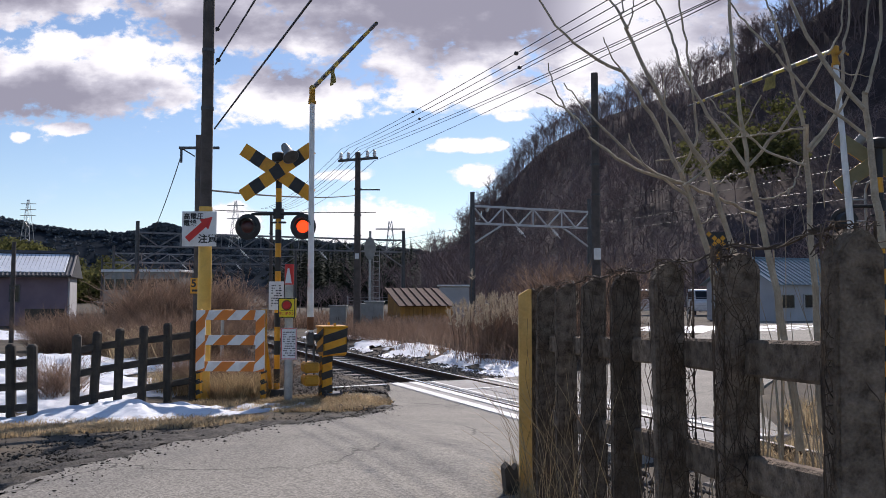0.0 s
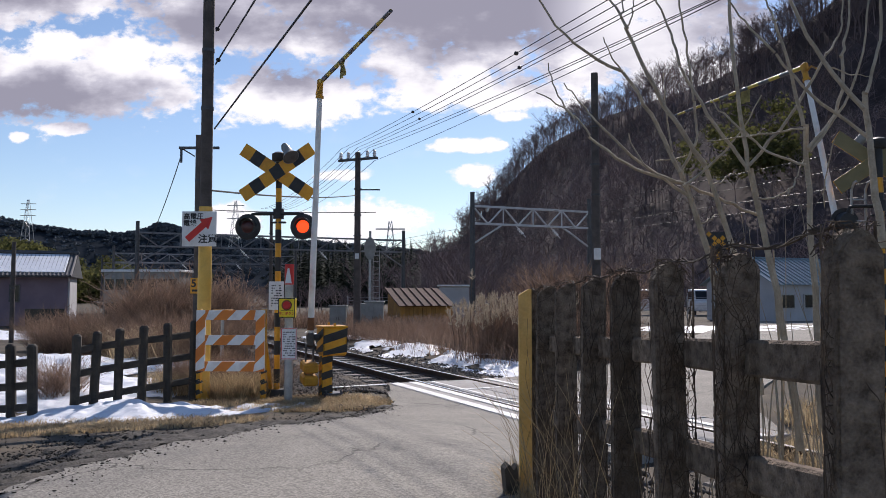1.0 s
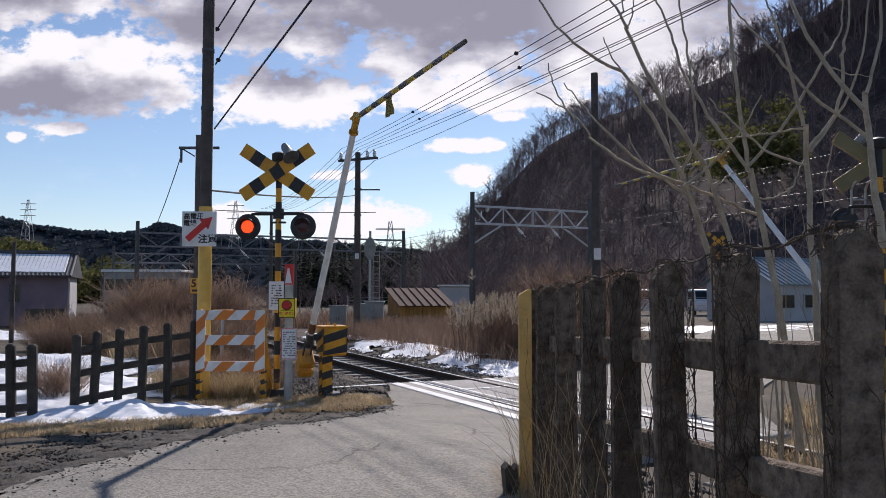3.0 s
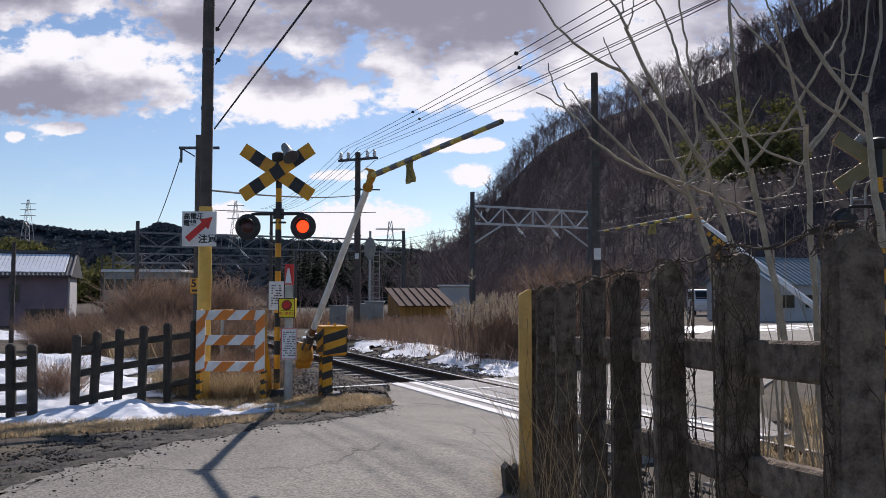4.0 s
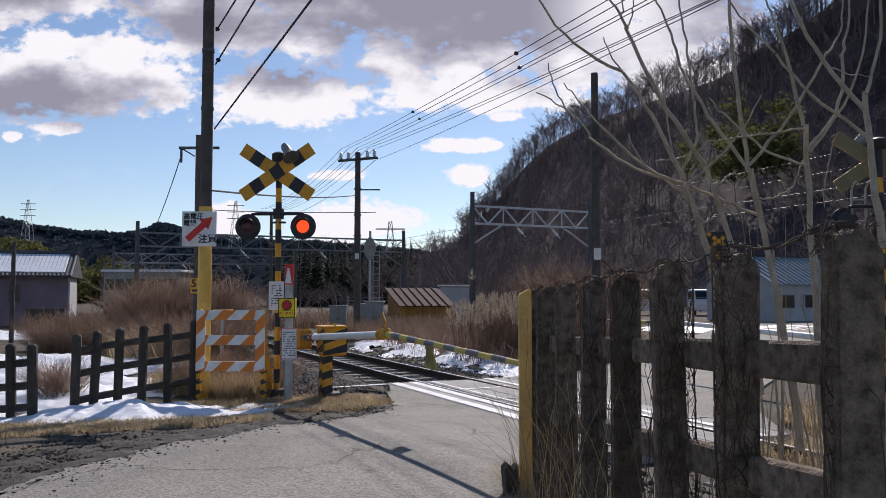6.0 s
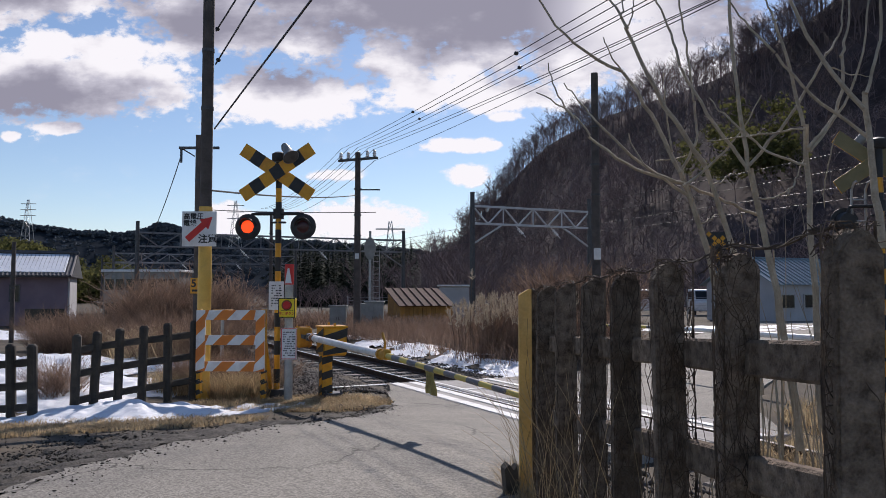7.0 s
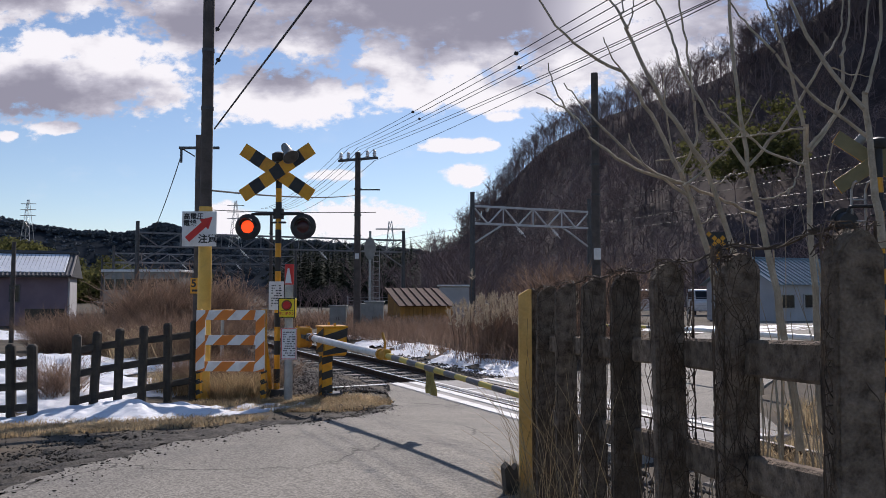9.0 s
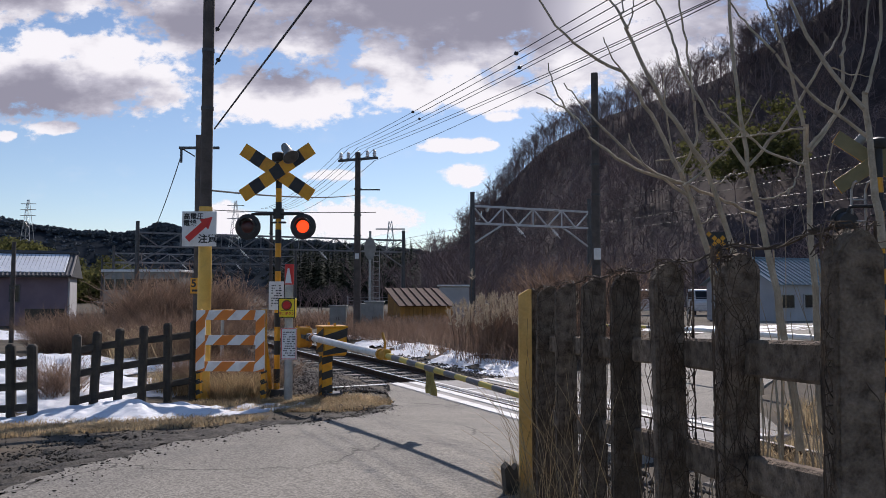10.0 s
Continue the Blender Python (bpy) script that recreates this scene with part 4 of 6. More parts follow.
def mud_strip():
    """Churned mud with shallow ruts along the lane."""
    edge = np.array([(-3.5, -1.0), (-3.1, 3.6)] + EDGE[:-1])
    nu, nv = 420, 90
    s = np.concatenate([[0], np.cumsum(np.linalg.norm(np.diff(edge, axis=0), axis=1))])
    q = np.linspace(0, s[-1], nu)
    ex, ey = np.interp(q, s, edge[:, 0]), np.interp(q, s, edge[:, 1])
    w = np.linspace(-0.06, 1, nv)[None, :] * (np.interp(q, [0, 6, 9, s[-1]], [1.9, 1.7, 1.0, 0.28]) * (1 + 0.25 * np.sin(q * 2.3) + 0.15 * np.sin(q * 5.1)))[:, None]
    X, Y = ex[:, None] - 0.8 * w, ey[:, None] + 0.55 * w
    rut = fbm_np(q[:, None] * 1.2 + 0 * w, w * 9, 1.0, 31)
    Z = ground_z(X, Y) + 0.034 + 0.030 * rut + 0.022 * fbm_np(X, Y, 13, 32) + 0.014 * fbm_np(X, Y, 37, 33)
    v = np.linspace(0, 1, nv)[None, :]
    Z = Z - 0.10 * np.clip((v - 0.75) / 0.25, 0, 1) ** 2
    i, j = np.meshgrid(np.arange(nu - 1), np.arange(nv - 1), indexing="ij")
    F = np.stack([i * nv + j, (i + 1) * nv + j, (i + 1) * nv + j + 1, i * nv + j + 1], -1).reshape(-1, 4)
    stuff("mud", np.stack([X, Y, Z], -1).reshape(-1, 3), F, M_MUD, "churned dark mud with shallow ruts beside the lane", "mud", smooth=True)


mud_strip()
clods()


# ---- level-crossing equipment ----
def bands(post, r, z0, z1, step):
    """Black bands round a yellow post."""
    z = z0
    while z < z1 - 0.02:
        g = Geo()
        g.tube((0, 0, z), (0, 0, min(z + step, z1)), r, n=16)
        part("black_band", g, M_BLACK, post, "black band", smooth=True)
        z += 2 * step


def signal_lamp(parent, x, z, y=-0.16):
    """A round backplate with a hooded lens; returns the lit disc that comes and goes."""
    F = pose(x, y, z, 90, 0, 0)
    g = Geo()
    g.lathe([(0.205, 0.0), (0.205, 0.012), (0.185, 0.022), (0.125, 0.024), (0.125, 0.03)], F, 32)
    g.lathe([(0.12, -0.12), (0.14, -0.06), (0.14, 0.0)], F, 24)
    lamp = part("signal_lamp", g, M_BLACK, parent, "round black backplate of a warning lamp", smooth=True)
    g = Geo()
    g.lathe([(0.105, 0.026), (0.09, 0.036), (0.05, 0.044), (0.004, 0.047)], F, 28)
    part("lens", g, M_LENS, lamp, "dark red lens", smooth=True)
    g = Geo()
    vs, fs, n = [], [], 18
    for k in range(n + 1):
        w = radians(0 + 180 * k / n)
        ln = 0.12 * math.sin(w) ** 0.6 if 0 < k < n else 0.0
        for r, d in ((0.130, 0.02), (0.130, 0.02 + ln), (0.136, 0.02 + ln), (0.136, 0.02)):
            vs.append(F @ Vector((r * math.cos(w), r * math.sin(w), d)))
    for k in range(n):
        for q in range(4):
            fs.append((k * 4 + q, k * 4 + (q + 1) % 4, k * 4 + 4 + (q + 1) % 4, k * 4 + 4 + q))
    g.add(vs, fs)
    part("hood", g, M_BLACK, lamp, "short black hood")
    g = Geo()
    g.lathe([(0.10, 0.0), (0.088, 0.008), (0.05, 0.015), (0.004, 0.018)], None, 28)
    lit = part("lit_lens", g, M_LIT, lamp, "glowing orange-red lamp", smooth=True)
    lit.matrix_basis = F
    return lit, F


def warning_post(m, label, lamps=True):
    th = thing("crossing_signal", label, "crossing signal", m)
    g = Geo()
    g.tube((0, 0, -0.05), (0, 0, 0.07), 0.16, 0.13, mi=1)
    g.tube((0, 0, 0), (0, 0, 3.42), 0.047, n=16, mi=0)
    post = part("post", g, [M_YELLOW, M_BLACK], th, "yellow and black banded steel post", smooth=True)
    bands(post, 0.049, 0.17, 3.42, 0.2215)
    g = Geo()
    g.tube((0, 0, 3.42), (0, 0, 3.80), 0.05, mi=0)
    g.lathe([(0.10, 3.70), (0.115, 3.72), (0.115, 3.83), (0.06, 3.86), (0.0, 3.865)], None, 16)
    part("cap", g, M_BLACK, th, "black post cap", smooth=True)
    for s in (-1, 1):
        R = pose(0, -0.10 - 0.012 * (s > 0), 3.52, 0, -s * 34.0, 0)
        n, ln = 7, 1.36
        w = ln / n
        g = Geo()
        g.box(R.translation, (ln, 0.012, 0.215), R.to_3x3(), b=0.002)
        blade = part("crossbuck_blade", g, M_YELLOW, th, "diagonal yellow and black warning board")
        for i in range(1, n, 2):
            g = Geo()
            g.box(R @ Vector((-ln / 2 + w * (i + 0.5), -0.0065, 0)), (w, 0.004, 0.215), R.to_3x3(), b=0.0005)
            part("black_stripe", g, M_BLACK, blade, "black stripe")
        g = Geo()
        g.box(R @ Vector((0, 0.0075, 0)), (ln - 0.01, 0.004, 0.21), R.to_3x3(), b=0.0005)
        part("board_back", g, M_KHAKI, blade, "bare khaki back of the board")
    R = Vector((0.50, -0.45, -0.72)).to_track_quat("Z", "Y").to_matrix().to_4x4()
    R.translation = (0.17, -0.17, 3.86)
    g = Geo()
    g.lathe([(0.05, -0.12), (0.07, -0.06), (0.07, 0.02), (0.085, 0.08), (0.125, 0.17), (0.135, 0.175)], R, 22)
    horn = part("loudspeaker", g, M_GREY_BOX, th, "grey horn loudspeaker", smooth=True)
    g = Geo()
    g.lathe([(0.128, 0.176), (0.118, 0.179), (0.03, 0.178)], R, 22)
    part("horn_mouth", g, M_DARK_STEEL, horn, "dark horn mouth", smooth=True)
    g = Geo()
    g.tube((-0.36, -0.04, 2.86), (0.36, -0.04, 2.86), 0.028)
    g.tube((0, 0, 2.78), (0, 0, 2.94), 0.085)
    for s in (-1, 1):
        g.path([(s * 0.34, -0.04, 2.86), (s * 0.41, -0.05, 2.85), (s * 0.43, -0.07, 2.80), (s * 0.43, -0.09, 2.70)], 0.026, 8)
    g.box((0, -0.02, 2.72), (0.26, 0.05, 0.03))
    part("lamp_arm", g, M_BLACK, th, "black tubular lamp bracket", smooth=True)
    lits = [signal_lamp(th, -0.445, 2.64), signal_lamp(th, 0.445, 2.64)]
    if not lamps:
        for lit, F in lits:
            lit.matrix_basis = F @ pose(0, 0, -0.03)
    return th, lits


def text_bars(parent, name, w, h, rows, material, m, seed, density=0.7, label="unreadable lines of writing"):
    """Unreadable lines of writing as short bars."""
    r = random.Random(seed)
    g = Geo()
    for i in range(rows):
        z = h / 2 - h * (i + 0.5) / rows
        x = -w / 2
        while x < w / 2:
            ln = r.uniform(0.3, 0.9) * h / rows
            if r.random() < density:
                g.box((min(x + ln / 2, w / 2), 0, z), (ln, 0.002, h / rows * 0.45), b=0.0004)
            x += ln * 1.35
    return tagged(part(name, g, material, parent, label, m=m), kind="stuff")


SIGNAL_POS = Vector((-2.64, 12.65, 0))
SIGNAL, LITS = warning_post(Matrix.Translation(SIGNAL_POS) @ pose(0, 0, 0, 0, 0, -4), "yellow and black crossing signal with crossbuck and two red lamps")

# notice plate on the signal post
g = Geo()
g.box((0, -0.08, 0), (0.24, 0.012, 0.45))
plate = part("notice_plate", g, M_WHITE, SIGNAL, "white notice plate", m=pose(-0.0, 0, 1.55))
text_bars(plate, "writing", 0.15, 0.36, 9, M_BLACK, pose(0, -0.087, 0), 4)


def lettering(text, parent, size, m, material):
    cu = bpy.data.curves.new("lettering", "FONT")
    cu.body, cu.size, cu.align_x, cu.align_y, cu.extrude = text, size, "CENTER", "CENTER", 0.001
    cu.offset = size * 0.025
    cu.materials.append(material)
    ob = new("lettering", cu)
    ob.parent, ob.matrix_basis = parent, m
    return ob


def arm_assembly(m, label, white_len, tip_len):
    """Barrier machine with a swinging arm; the tip hinges at the arm's end. Local x runs along the lowered arm."""
    th = thing("crossing_barrier", label, "crossing barrier", m)
    # machine housing: pedestal and striped box
    g = Geo()
    g.box((0, 0.19, 0.33), (0.20, 0.17, 0.66), mi=0, b=0.015)
    pedestal = part("pedestal", g, M_YELLOW, th, "yellow and black striped pedestal")
    g = Geo()
    g.box((0.0, 0.28, 0.84), (0.50, 0.38, 0.44), mi=0, b=0.03)
    g.box((0.0, 0.28, 1.065), (0.52, 0.41, 0.03), mi=0, b=0.012)
    for s in (-1, 1):
        g.box((0.2 * s, 0.28, 1.10), (0.05, 0.03, 0.05), b=0.005)
    body = part("machine_box", g, M_YELLOW, th, "yellow drive box with black diagonal stripes")
    # black diagonals on the faces that look along and across the arm
    for owner, hx, hy, zlo, zhi, rows in ((body, 0.25, 0.19, 0.63, 1.05, (0.62, 0.86)), (pedestal, 0.10, 0.085, 0.0, 0.62, (0.03, 0.26, 0.5))):
        cy = 0.28 if owner is body else 0.19
        for z0 in rows:
            hgt = 0.13 if owner is body else 0.115
            for turn, half, dist in ((0, hx, hy), (90, hy, hx), (180, hx, hy)):
                sl = 0.30 * half
                poly = [(-half, max(zlo, z0 - sl)), (half, z0 + sl), (half, min(zhi, z0 + sl + hgt)), (-half, max(zlo, min(zhi, z0 - sl + hgt)))]
                g = Geo()
                g.prism(poly, -dist - 0.004, -dist + 0.002, Matrix.Translation((0, cy, 0)) @ pose(0, 0, 0, 0, 0, turn))
                part("black_stripe", g, M_BLACK, owner, "black diagonal stripe")
    g = Geo()
    g.box((0, 0.28, 0.01), (0.36, 0.30, 0.05), b=0.01)
    for sx in (-1, 1):
        for sy in (-1, 1):
            g.tube((sx * 0.15, 0.28 + sy * 0.12, 0.02), (sx * 0.15, 0.28 + sy * 0.12, 0.08), 0.018, n=6)
    part("base_plate", g, M_DARK_STEEL, th, "dark bolted base plate")
    g = Geo()
    g.tube((0, 0.10, 0.90), (0, -0.12, 0.90), 0.05)
    part("axle", g, M_DARK_STEEL, th, "dark steel axle", smooth=True)
    # swinging arm, its pivot at the origin of its own space
    g = Geo()
    g.tube((0.05, 0, 0), (white_len - 0.22, 0, 0), 0.052, 0.040, n=18)
    arm = part("arm", g, M_WHITE, th, "white painted swinging arm tube", smooth=True, m=pose(0, -0.06, 0.90))
    for x in (0.12,):
        g = Geo()
        g.tube((x * white_len / 4, 0, 0), (x * white_len / 4 + 0.2, 0, 0), 0.0535, n=18)
        part("rust_band", g, M_RUST, arm, "rusty worn patch", smooth=True)
    g = Geo()
    g.tube((white_len - 0.24, 0, 0), (white_len - 0.20, 0, 0), 0.062, n=18)
    g.tube((white_len - 0.20, 0, 0), (white_len - 0.04, 0, 0), 0.045, n=14)
    g.box((white_len - 0.02, 0, 0.01), (0.15, 0.08, 0.12), b=0.02)
    g.path([(white_len - 0.08, 0, 0.06), (white_len - 0.06, 0, 0.14), (white_len - 0.16, 0, 0.24)], 0.016, 8)
    part("elbow", g, M_ELBOW, arm, "rusty yellow elbow joint", smooth=True)
    g = Geo()
    g.box((-0.02, 0, 0), (0.22, 0.10, 0.12), b=0.02)
    for s in (-1, 1):
        g.box((-0.38, s * 0.06, 0), (0.56, 0.02, 0.06), b=0.005)
    part("bracket", g, M_DARK_STEEL, arm, "dark steel arm bracket")
    for x in (-0.46, -0.66):
        g = Geo()
        g.box((x, 0, -0.02), (0.16, 0.24, 0.32), b=0.03)
        for s in (-1, 1):
            g.tube((x, s * 0.08, -0.19), (x, s * 0.08, 0.16), 0.018, n=6)
        part("counterweight", g, M_ELBOW, arm, "rusty yellow counterweight")
    # the tip hangs level from the elbow
    g = Geo()
    g.tube((0, 0, 0), (tip_len, 0, 0), 0.034, 0.020, n=14)
    tip = part("tip", g, M_SIGN_POLE, th, "yellow and dark grey banded tip pole", smooth=True)
    step = tip_len / 14
    for i in range(1, 14, 2):
        g = Geo()
        g.tube((i * step, 0, 0), ((i + 1) * step, 0, 0), 0.0355 - 0.014 * i / 14, 0.0355 - 0.014 * (i + 1) / 14, n=14)
        part("band", g, M_POLE_GREY, tip, "dark grey band", smooth=True)
    g = Geo()
    vs = []
    nx, nz = 6, 5
    for i in range(nx + 1):
        for j in range(nz + 1):
            vs.append((tip_len * 0.345 + 0.25 * i / nx + 0.05 * (j / nz) ** 2, 0.012 * math.sin(i * 1.7 + j), -0.03 - 0.21 * j / nz))
    fs = [(i * (nz + 1) + j, (i + 1) * (nz + 1) + j, (i + 1) * (nz + 1) + j + 1, i * (nz + 1) + j + 1) for i in range(nx) for j in range(nz)]
    k = len(vs)
    vs += [(x, y + 0.006, z) for x, y, z in vs]
    fs += [tuple(q + k for q in f[::-1]) for f in fs]
    g.add(vs, fs)
    part("hanging_flag", g, M_FLAG, tip, "faded yellow hanging warning flag")
    return th, arm, tip


M_ELBOW = mat("rusty_yellow_paint", (0.42, 0.20, 0.02), (0.58, 0.30, 0.03), 0.6, 9, 0.2, dirt=(0.12, 0.06, 0.03), dirt_amount=0.7)
M_SIGN_POLE = mat("faded_yellow_pole", (0.45, 0.34, 0.06), (0.62, 0.48, 0.10), 0.5, 5, 0.1, dirt=(0.25, 0.2, 0.12))
M_POLE_GREY = mat("faded_dark_band", (0.08, 0.08, 0.09), (0.16, 0.16, 0.17), 0.5, 5, 0.1)
M_FLAG = mat("faded_flag_cloth", (0.22, 0.19, 0.07), (0.42, 0.37, 0.15), 0.9, 12, 0.3, dirt=(0.12, 0.11, 0.07), trans=0.35)

ARM_LEN, TIP_LEN, FAR_LEN = 3.94, 3.5, 4.34
ARM_HEAD = -68.3        # heading of the lowered arm
BAR_A = Matrix.Translation((-2.02, 12.45, 0)) @ pose(0, 0, 0, 0, 0, ARM_HEAD)
BARRIER, ARM, TIP = arm_assembly(BAR_A, "yellow and black barrier machine with a white folding arm", ARM_LEN, TIP_LEN)
BAR_B = Matrix.Translation((5.92, 11.33, 0)) @ pose(0, 0, 0, 0, 0, 109.2)
BARRIER_FAR, ARM_FAR, TIP_FAR = arm_assembly(BAR_B, "striped barrier machine across the tracks with a white folding arm", FAR_LEN, TIP_LEN)
SIGNAL_FAR, LITS_FAR = warning_post(Matrix.Translation((6.36, 11.45, 0)) @ pose(0, 0, 0, 0, 0, 178), "yellow and black crossing signal facing away across the tracks", lamps=False)
for s in (0, 1):
    g = Geo()
    g.path([(0.16 + 0.2 * s, -0.1, 0.1), (0.16 + 0.2 * s, -0.1, 3.1), (0.15 + 0.2 * s, -0.04, 3.2), (0.13 + 0.2 * s, 0.0, 3.22)], 0.02, 8)
    part("ladder_rail", g, M_STEEL, SIGNAL_FAR, "grey steel ladder rail", smooth=True)
for i in range(9):
    g = Geo()
    g.tube((0.16, -0.1, 0.4 + 0.32 * i), (0.36, -0.1, 0.4 + 0.32 * i), 0.014, n=8)
    part("rung", g, M_STEEL, SIGNAL_FAR, "grey steel rung", smooth=True)


# ---- barricade ----
def barricade():
    th = thing("barricade", "orange and white striped barricade on yellow legs", "barricade", Matrix.Translation((-3.25, 12.15, 0)) @ pose(0, 0, 0, 0, 0, -2))
    W, H = 1.06, 0.93
    z0, b = 0.40, 0.15

    def board(x0, z0, x1, z1, sl, name):
        """A board cut into slanting stripes."""
        along_x = (x1 - x0) > (z1 - z0)
        g = Geo()
        g.box(((x0 + x1) / 2, 0.004, (z0 + z1) / 2), (x1 - x0, 0.03, z1 - z0), mi=0, b=0.004)
        bd = part(name, g, M_WHITE, th, "white reflective board")
        w = z1 - z0 if along_x else x1 - x0
        s = 0.42
        i = 0
        while True:
            lo = -0.3 + i * s
            i += 1
            if lo > (x1 - x0 if along_x else z1 - z0):
                break
            if along_x:
                pts = [(x0 + lo, z0), (x0 + lo + s / 2, z0), (x0 + lo + s / 2 + w, z1), (x0 + lo + w, z1)]
                lim = [(max(x0, min(x1, x)), z) for x, z in pts]
                if min(lim[1][0], lim[2][0]) <= x0 + 0.005 and max(lim[0][0], lim[3][0]) <= x0 + 0.005 and lim[2][0] - lim[3][0] < 0.01:
                    continue
                if lim[1][0] - lim[0][0] < 0.002 and lim[2][0] - lim[3][0] < 0.002:
                    continue
            else:
                pts = [(x0, z0 + lo), (x1, z0 + lo + w), (x1, z0 + lo + w + s / 2), (x0, z0 + lo + s / 2)]
                lim = [(x, max(z0, min(z1, z))) for x, z in pts]
                if lim[2][1] - lim[1][1] < 0.002 and lim[3][1] - lim[0][1] < 0.002:
                    continue
            g = Geo()
            g.prism(lim, -0.0145, -0.0105)
            part("orange_stripe", g, M_ORANGE, bd, "orange stripe")

    top = z0 + H
    for z in (z0, z0 + (H - b) / 2 + 0.01, top - b):
        board(-W / 2 + 0.14, z, W / 2 - 0.14, z + b, 0.1, "cross_board")
    for s in (-1, 1):
        x = s * (W / 2 - 0.07)
        board(x - 0.07, z0, x + 0.07, top, 0.1, "side_board")
    for s in (-1, 1):
        g = Geo()
        g.box((s * (W / 2 - 0.03), 0.07, 0.66), (0.07, 0.09, 1.36), b=0.006, mi=0)
        g.box((s * (W / 2 - 0.03), 0.30, 0.50), (0.06, 0.06, 1.18), pose(0, 0, 0, 28, 0, 0).to_3x3(), b=0.006, mi=0)
        for k in range(3):
            g.box((s * (W / 2 - 0.03), 0.07, 0.08 + 0.16 * k), (0.074, 0.094, 0.07), pose(0, 0, 0, 0, -20, 0).to_3x3(), mi=1, b=0.002)
        part("leg", g, [M_YELLOW, M_BLACK], th, "yellow leg with black stripes")


barricade()


def emergency_post():
    th = thing("emergency_button_post", "grey post with a yellow emergency button box and notices", "emergency post", Matrix.Translation((-2.34, 12.05, 0)))
    g = Geo()
    g.tube((0, 0, -0.05), (0, 0, 2.0), 0.064, n=18)
    part("post", g, M_STEEL, th, smooth=True)
    g = Geo()
    g.tube((0, 0, 1.72), (0, 0, 2.03), 0.070, n=18)
    sl = part("sleeve", g, M_RED, th, "red sleeve with a white arrow", smooth=True)
    g = Geo()
    g.prism([(-0.05, 1.74), (0.05, 1.74), (0.012, 1.97), (-0.012, 1.97)], -0.076, -0.066)
    part("arrow", g, M_WHITE, sl, "white arrow")
    g = Geo()
    g.box((0, -0.12, 1.37), (0.255, 0.11, 0.30), b=0.012)
    bx = part("button_box", g, M_SIGN_YELLOW, th, "yellow emergency button box")
    g = Geo()
    for x0, z0, w, h in ((0, 1.51, 0.255, 0.014), (0, 1.23, 0.255, 0.014), (-0.121, 1.37, 0.014, 0.29), (0.121, 1.37, 0.014, 0.29)):
        g.box((x0, -0.177, z0), (w, 0.006, h), b=0.001)
    part("rim", g, M_BLACK, bx, "black rim")
    g = Geo()
    g.lathe([(0.06, 0.0), (0.06, 0.02), (0.045, 0.03), (0.03, 0.024), (0.0, 0.022)], pose(0, -0.175, 1.41, 90), 24)
    part("button", g, M_RED, bx, "red push button", smooth=True)
    g = Geo()
    g.lathe([(0.078, 0.0), (0.078, 0.008)], pose(0, -0.173, 1.41, 90), 24)
    part("button_ring", g, M_RUST, bx, "dark red ring", smooth=True)
    lettering("非常ボタン", bx, 0.048, pose(0, -0.178, 1.285, 90), M_RED)
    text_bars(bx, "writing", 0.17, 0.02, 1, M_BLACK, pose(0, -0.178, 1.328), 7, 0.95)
    g = Geo()
    g.box((0.02, -0.085, 0.83), (0.235, 0.012, 0.47), b=0.003)
    pl = part("notice_plate", g, M_WHITE, th, "white notice with a red border")
    g = Geo()
    for x0, z0, w, h in ((0.02, 1.055, 0.23, 0.01), (0.02, 0.605, 0.23, 0.01), (-0.09, 0.83, 0.01, 0.46), (0.13, 0.83, 0.01, 0.46)):
        g.box((x0, -0.093, z0), (w, 0.004, h), b=0.001)
    part("border", g, M_RED, pl, "thin red border")
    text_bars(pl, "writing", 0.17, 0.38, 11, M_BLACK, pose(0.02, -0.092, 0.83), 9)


emergency_post()


# ---- poles and wires ----
def utility_pole(name, label, x, y, h, r0, r1, sleeve=0.0, material=None):
    th = thing(name, label, "utility pole", Matrix.Translation((x, y, float(ground_z(x, y)) - 0.1)))
    g = Geo()
    g.tube((0, 0, 0), (0, 0, h), r0, r1, n=20)
    part("shaft", g, material or M_POLE, th, smooth=True)
    if sleeve:
        g = Geo()
        g.tube((0, 0, 0.05), (0, 0, sleeve), r0 + 0.012, r0 + 0.008, n=20)
        part("sleeve", g, M_POLE_YELLOW, th, "faded yellow protective sleeve", smooth=True)
    for z in (h * 0.55, h * 0.66, h * 0.8):
        g = Geo()
        g.tube((0, 0, z), (0, 0, z + 0.05), r0 * 1.04, n=20)
        part("band", g, M_DARK_STEEL, th, "dark steel band", smooth=True)
    return th


POLE_NEAR = utility_pole("utility_pole", "dark utility pole with a yellow sleeve and a warning sign", -3.765, 12.5, 8.5, 0.096, 0.088, 3.12)
g = Geo()
g.box((0, 0, 0), (0.54, 0.012, 0.55), b=0.004)
SIGN = part("warning_sign", g, M_WHITE, POLE_NEAR, "white high-voltage warning sign", m=pose(-0.055, -0.14, 2.66 + 0.1))
R_ = pose(0, -0.009, 0, 0, -42, 0)
g = Geo()
g.prism([(-0.25, -0.05), (0.10, -0.05), (0.10, -0.105), (0.28, 0), (0.10, 0.105), (0.10, 0.05), (-0.25, 0.05)], -0.003, 0.003, R_)
part("red_arrow", g, M_RED, SIGN, "slanting red arrow")


lettering("高電圧", SIGN, 0.105, pose(-0.09, -0.008, 0.19, 90), M_BLACK)
lettering("電線", SIGN, 0.105, pose(-0.145, -0.008, 0.085, 90), M_BLACK)
lettering("注意", SIGN, 0.15, pose(0.135, -0.008, -0.165, 90), M_BLACK)

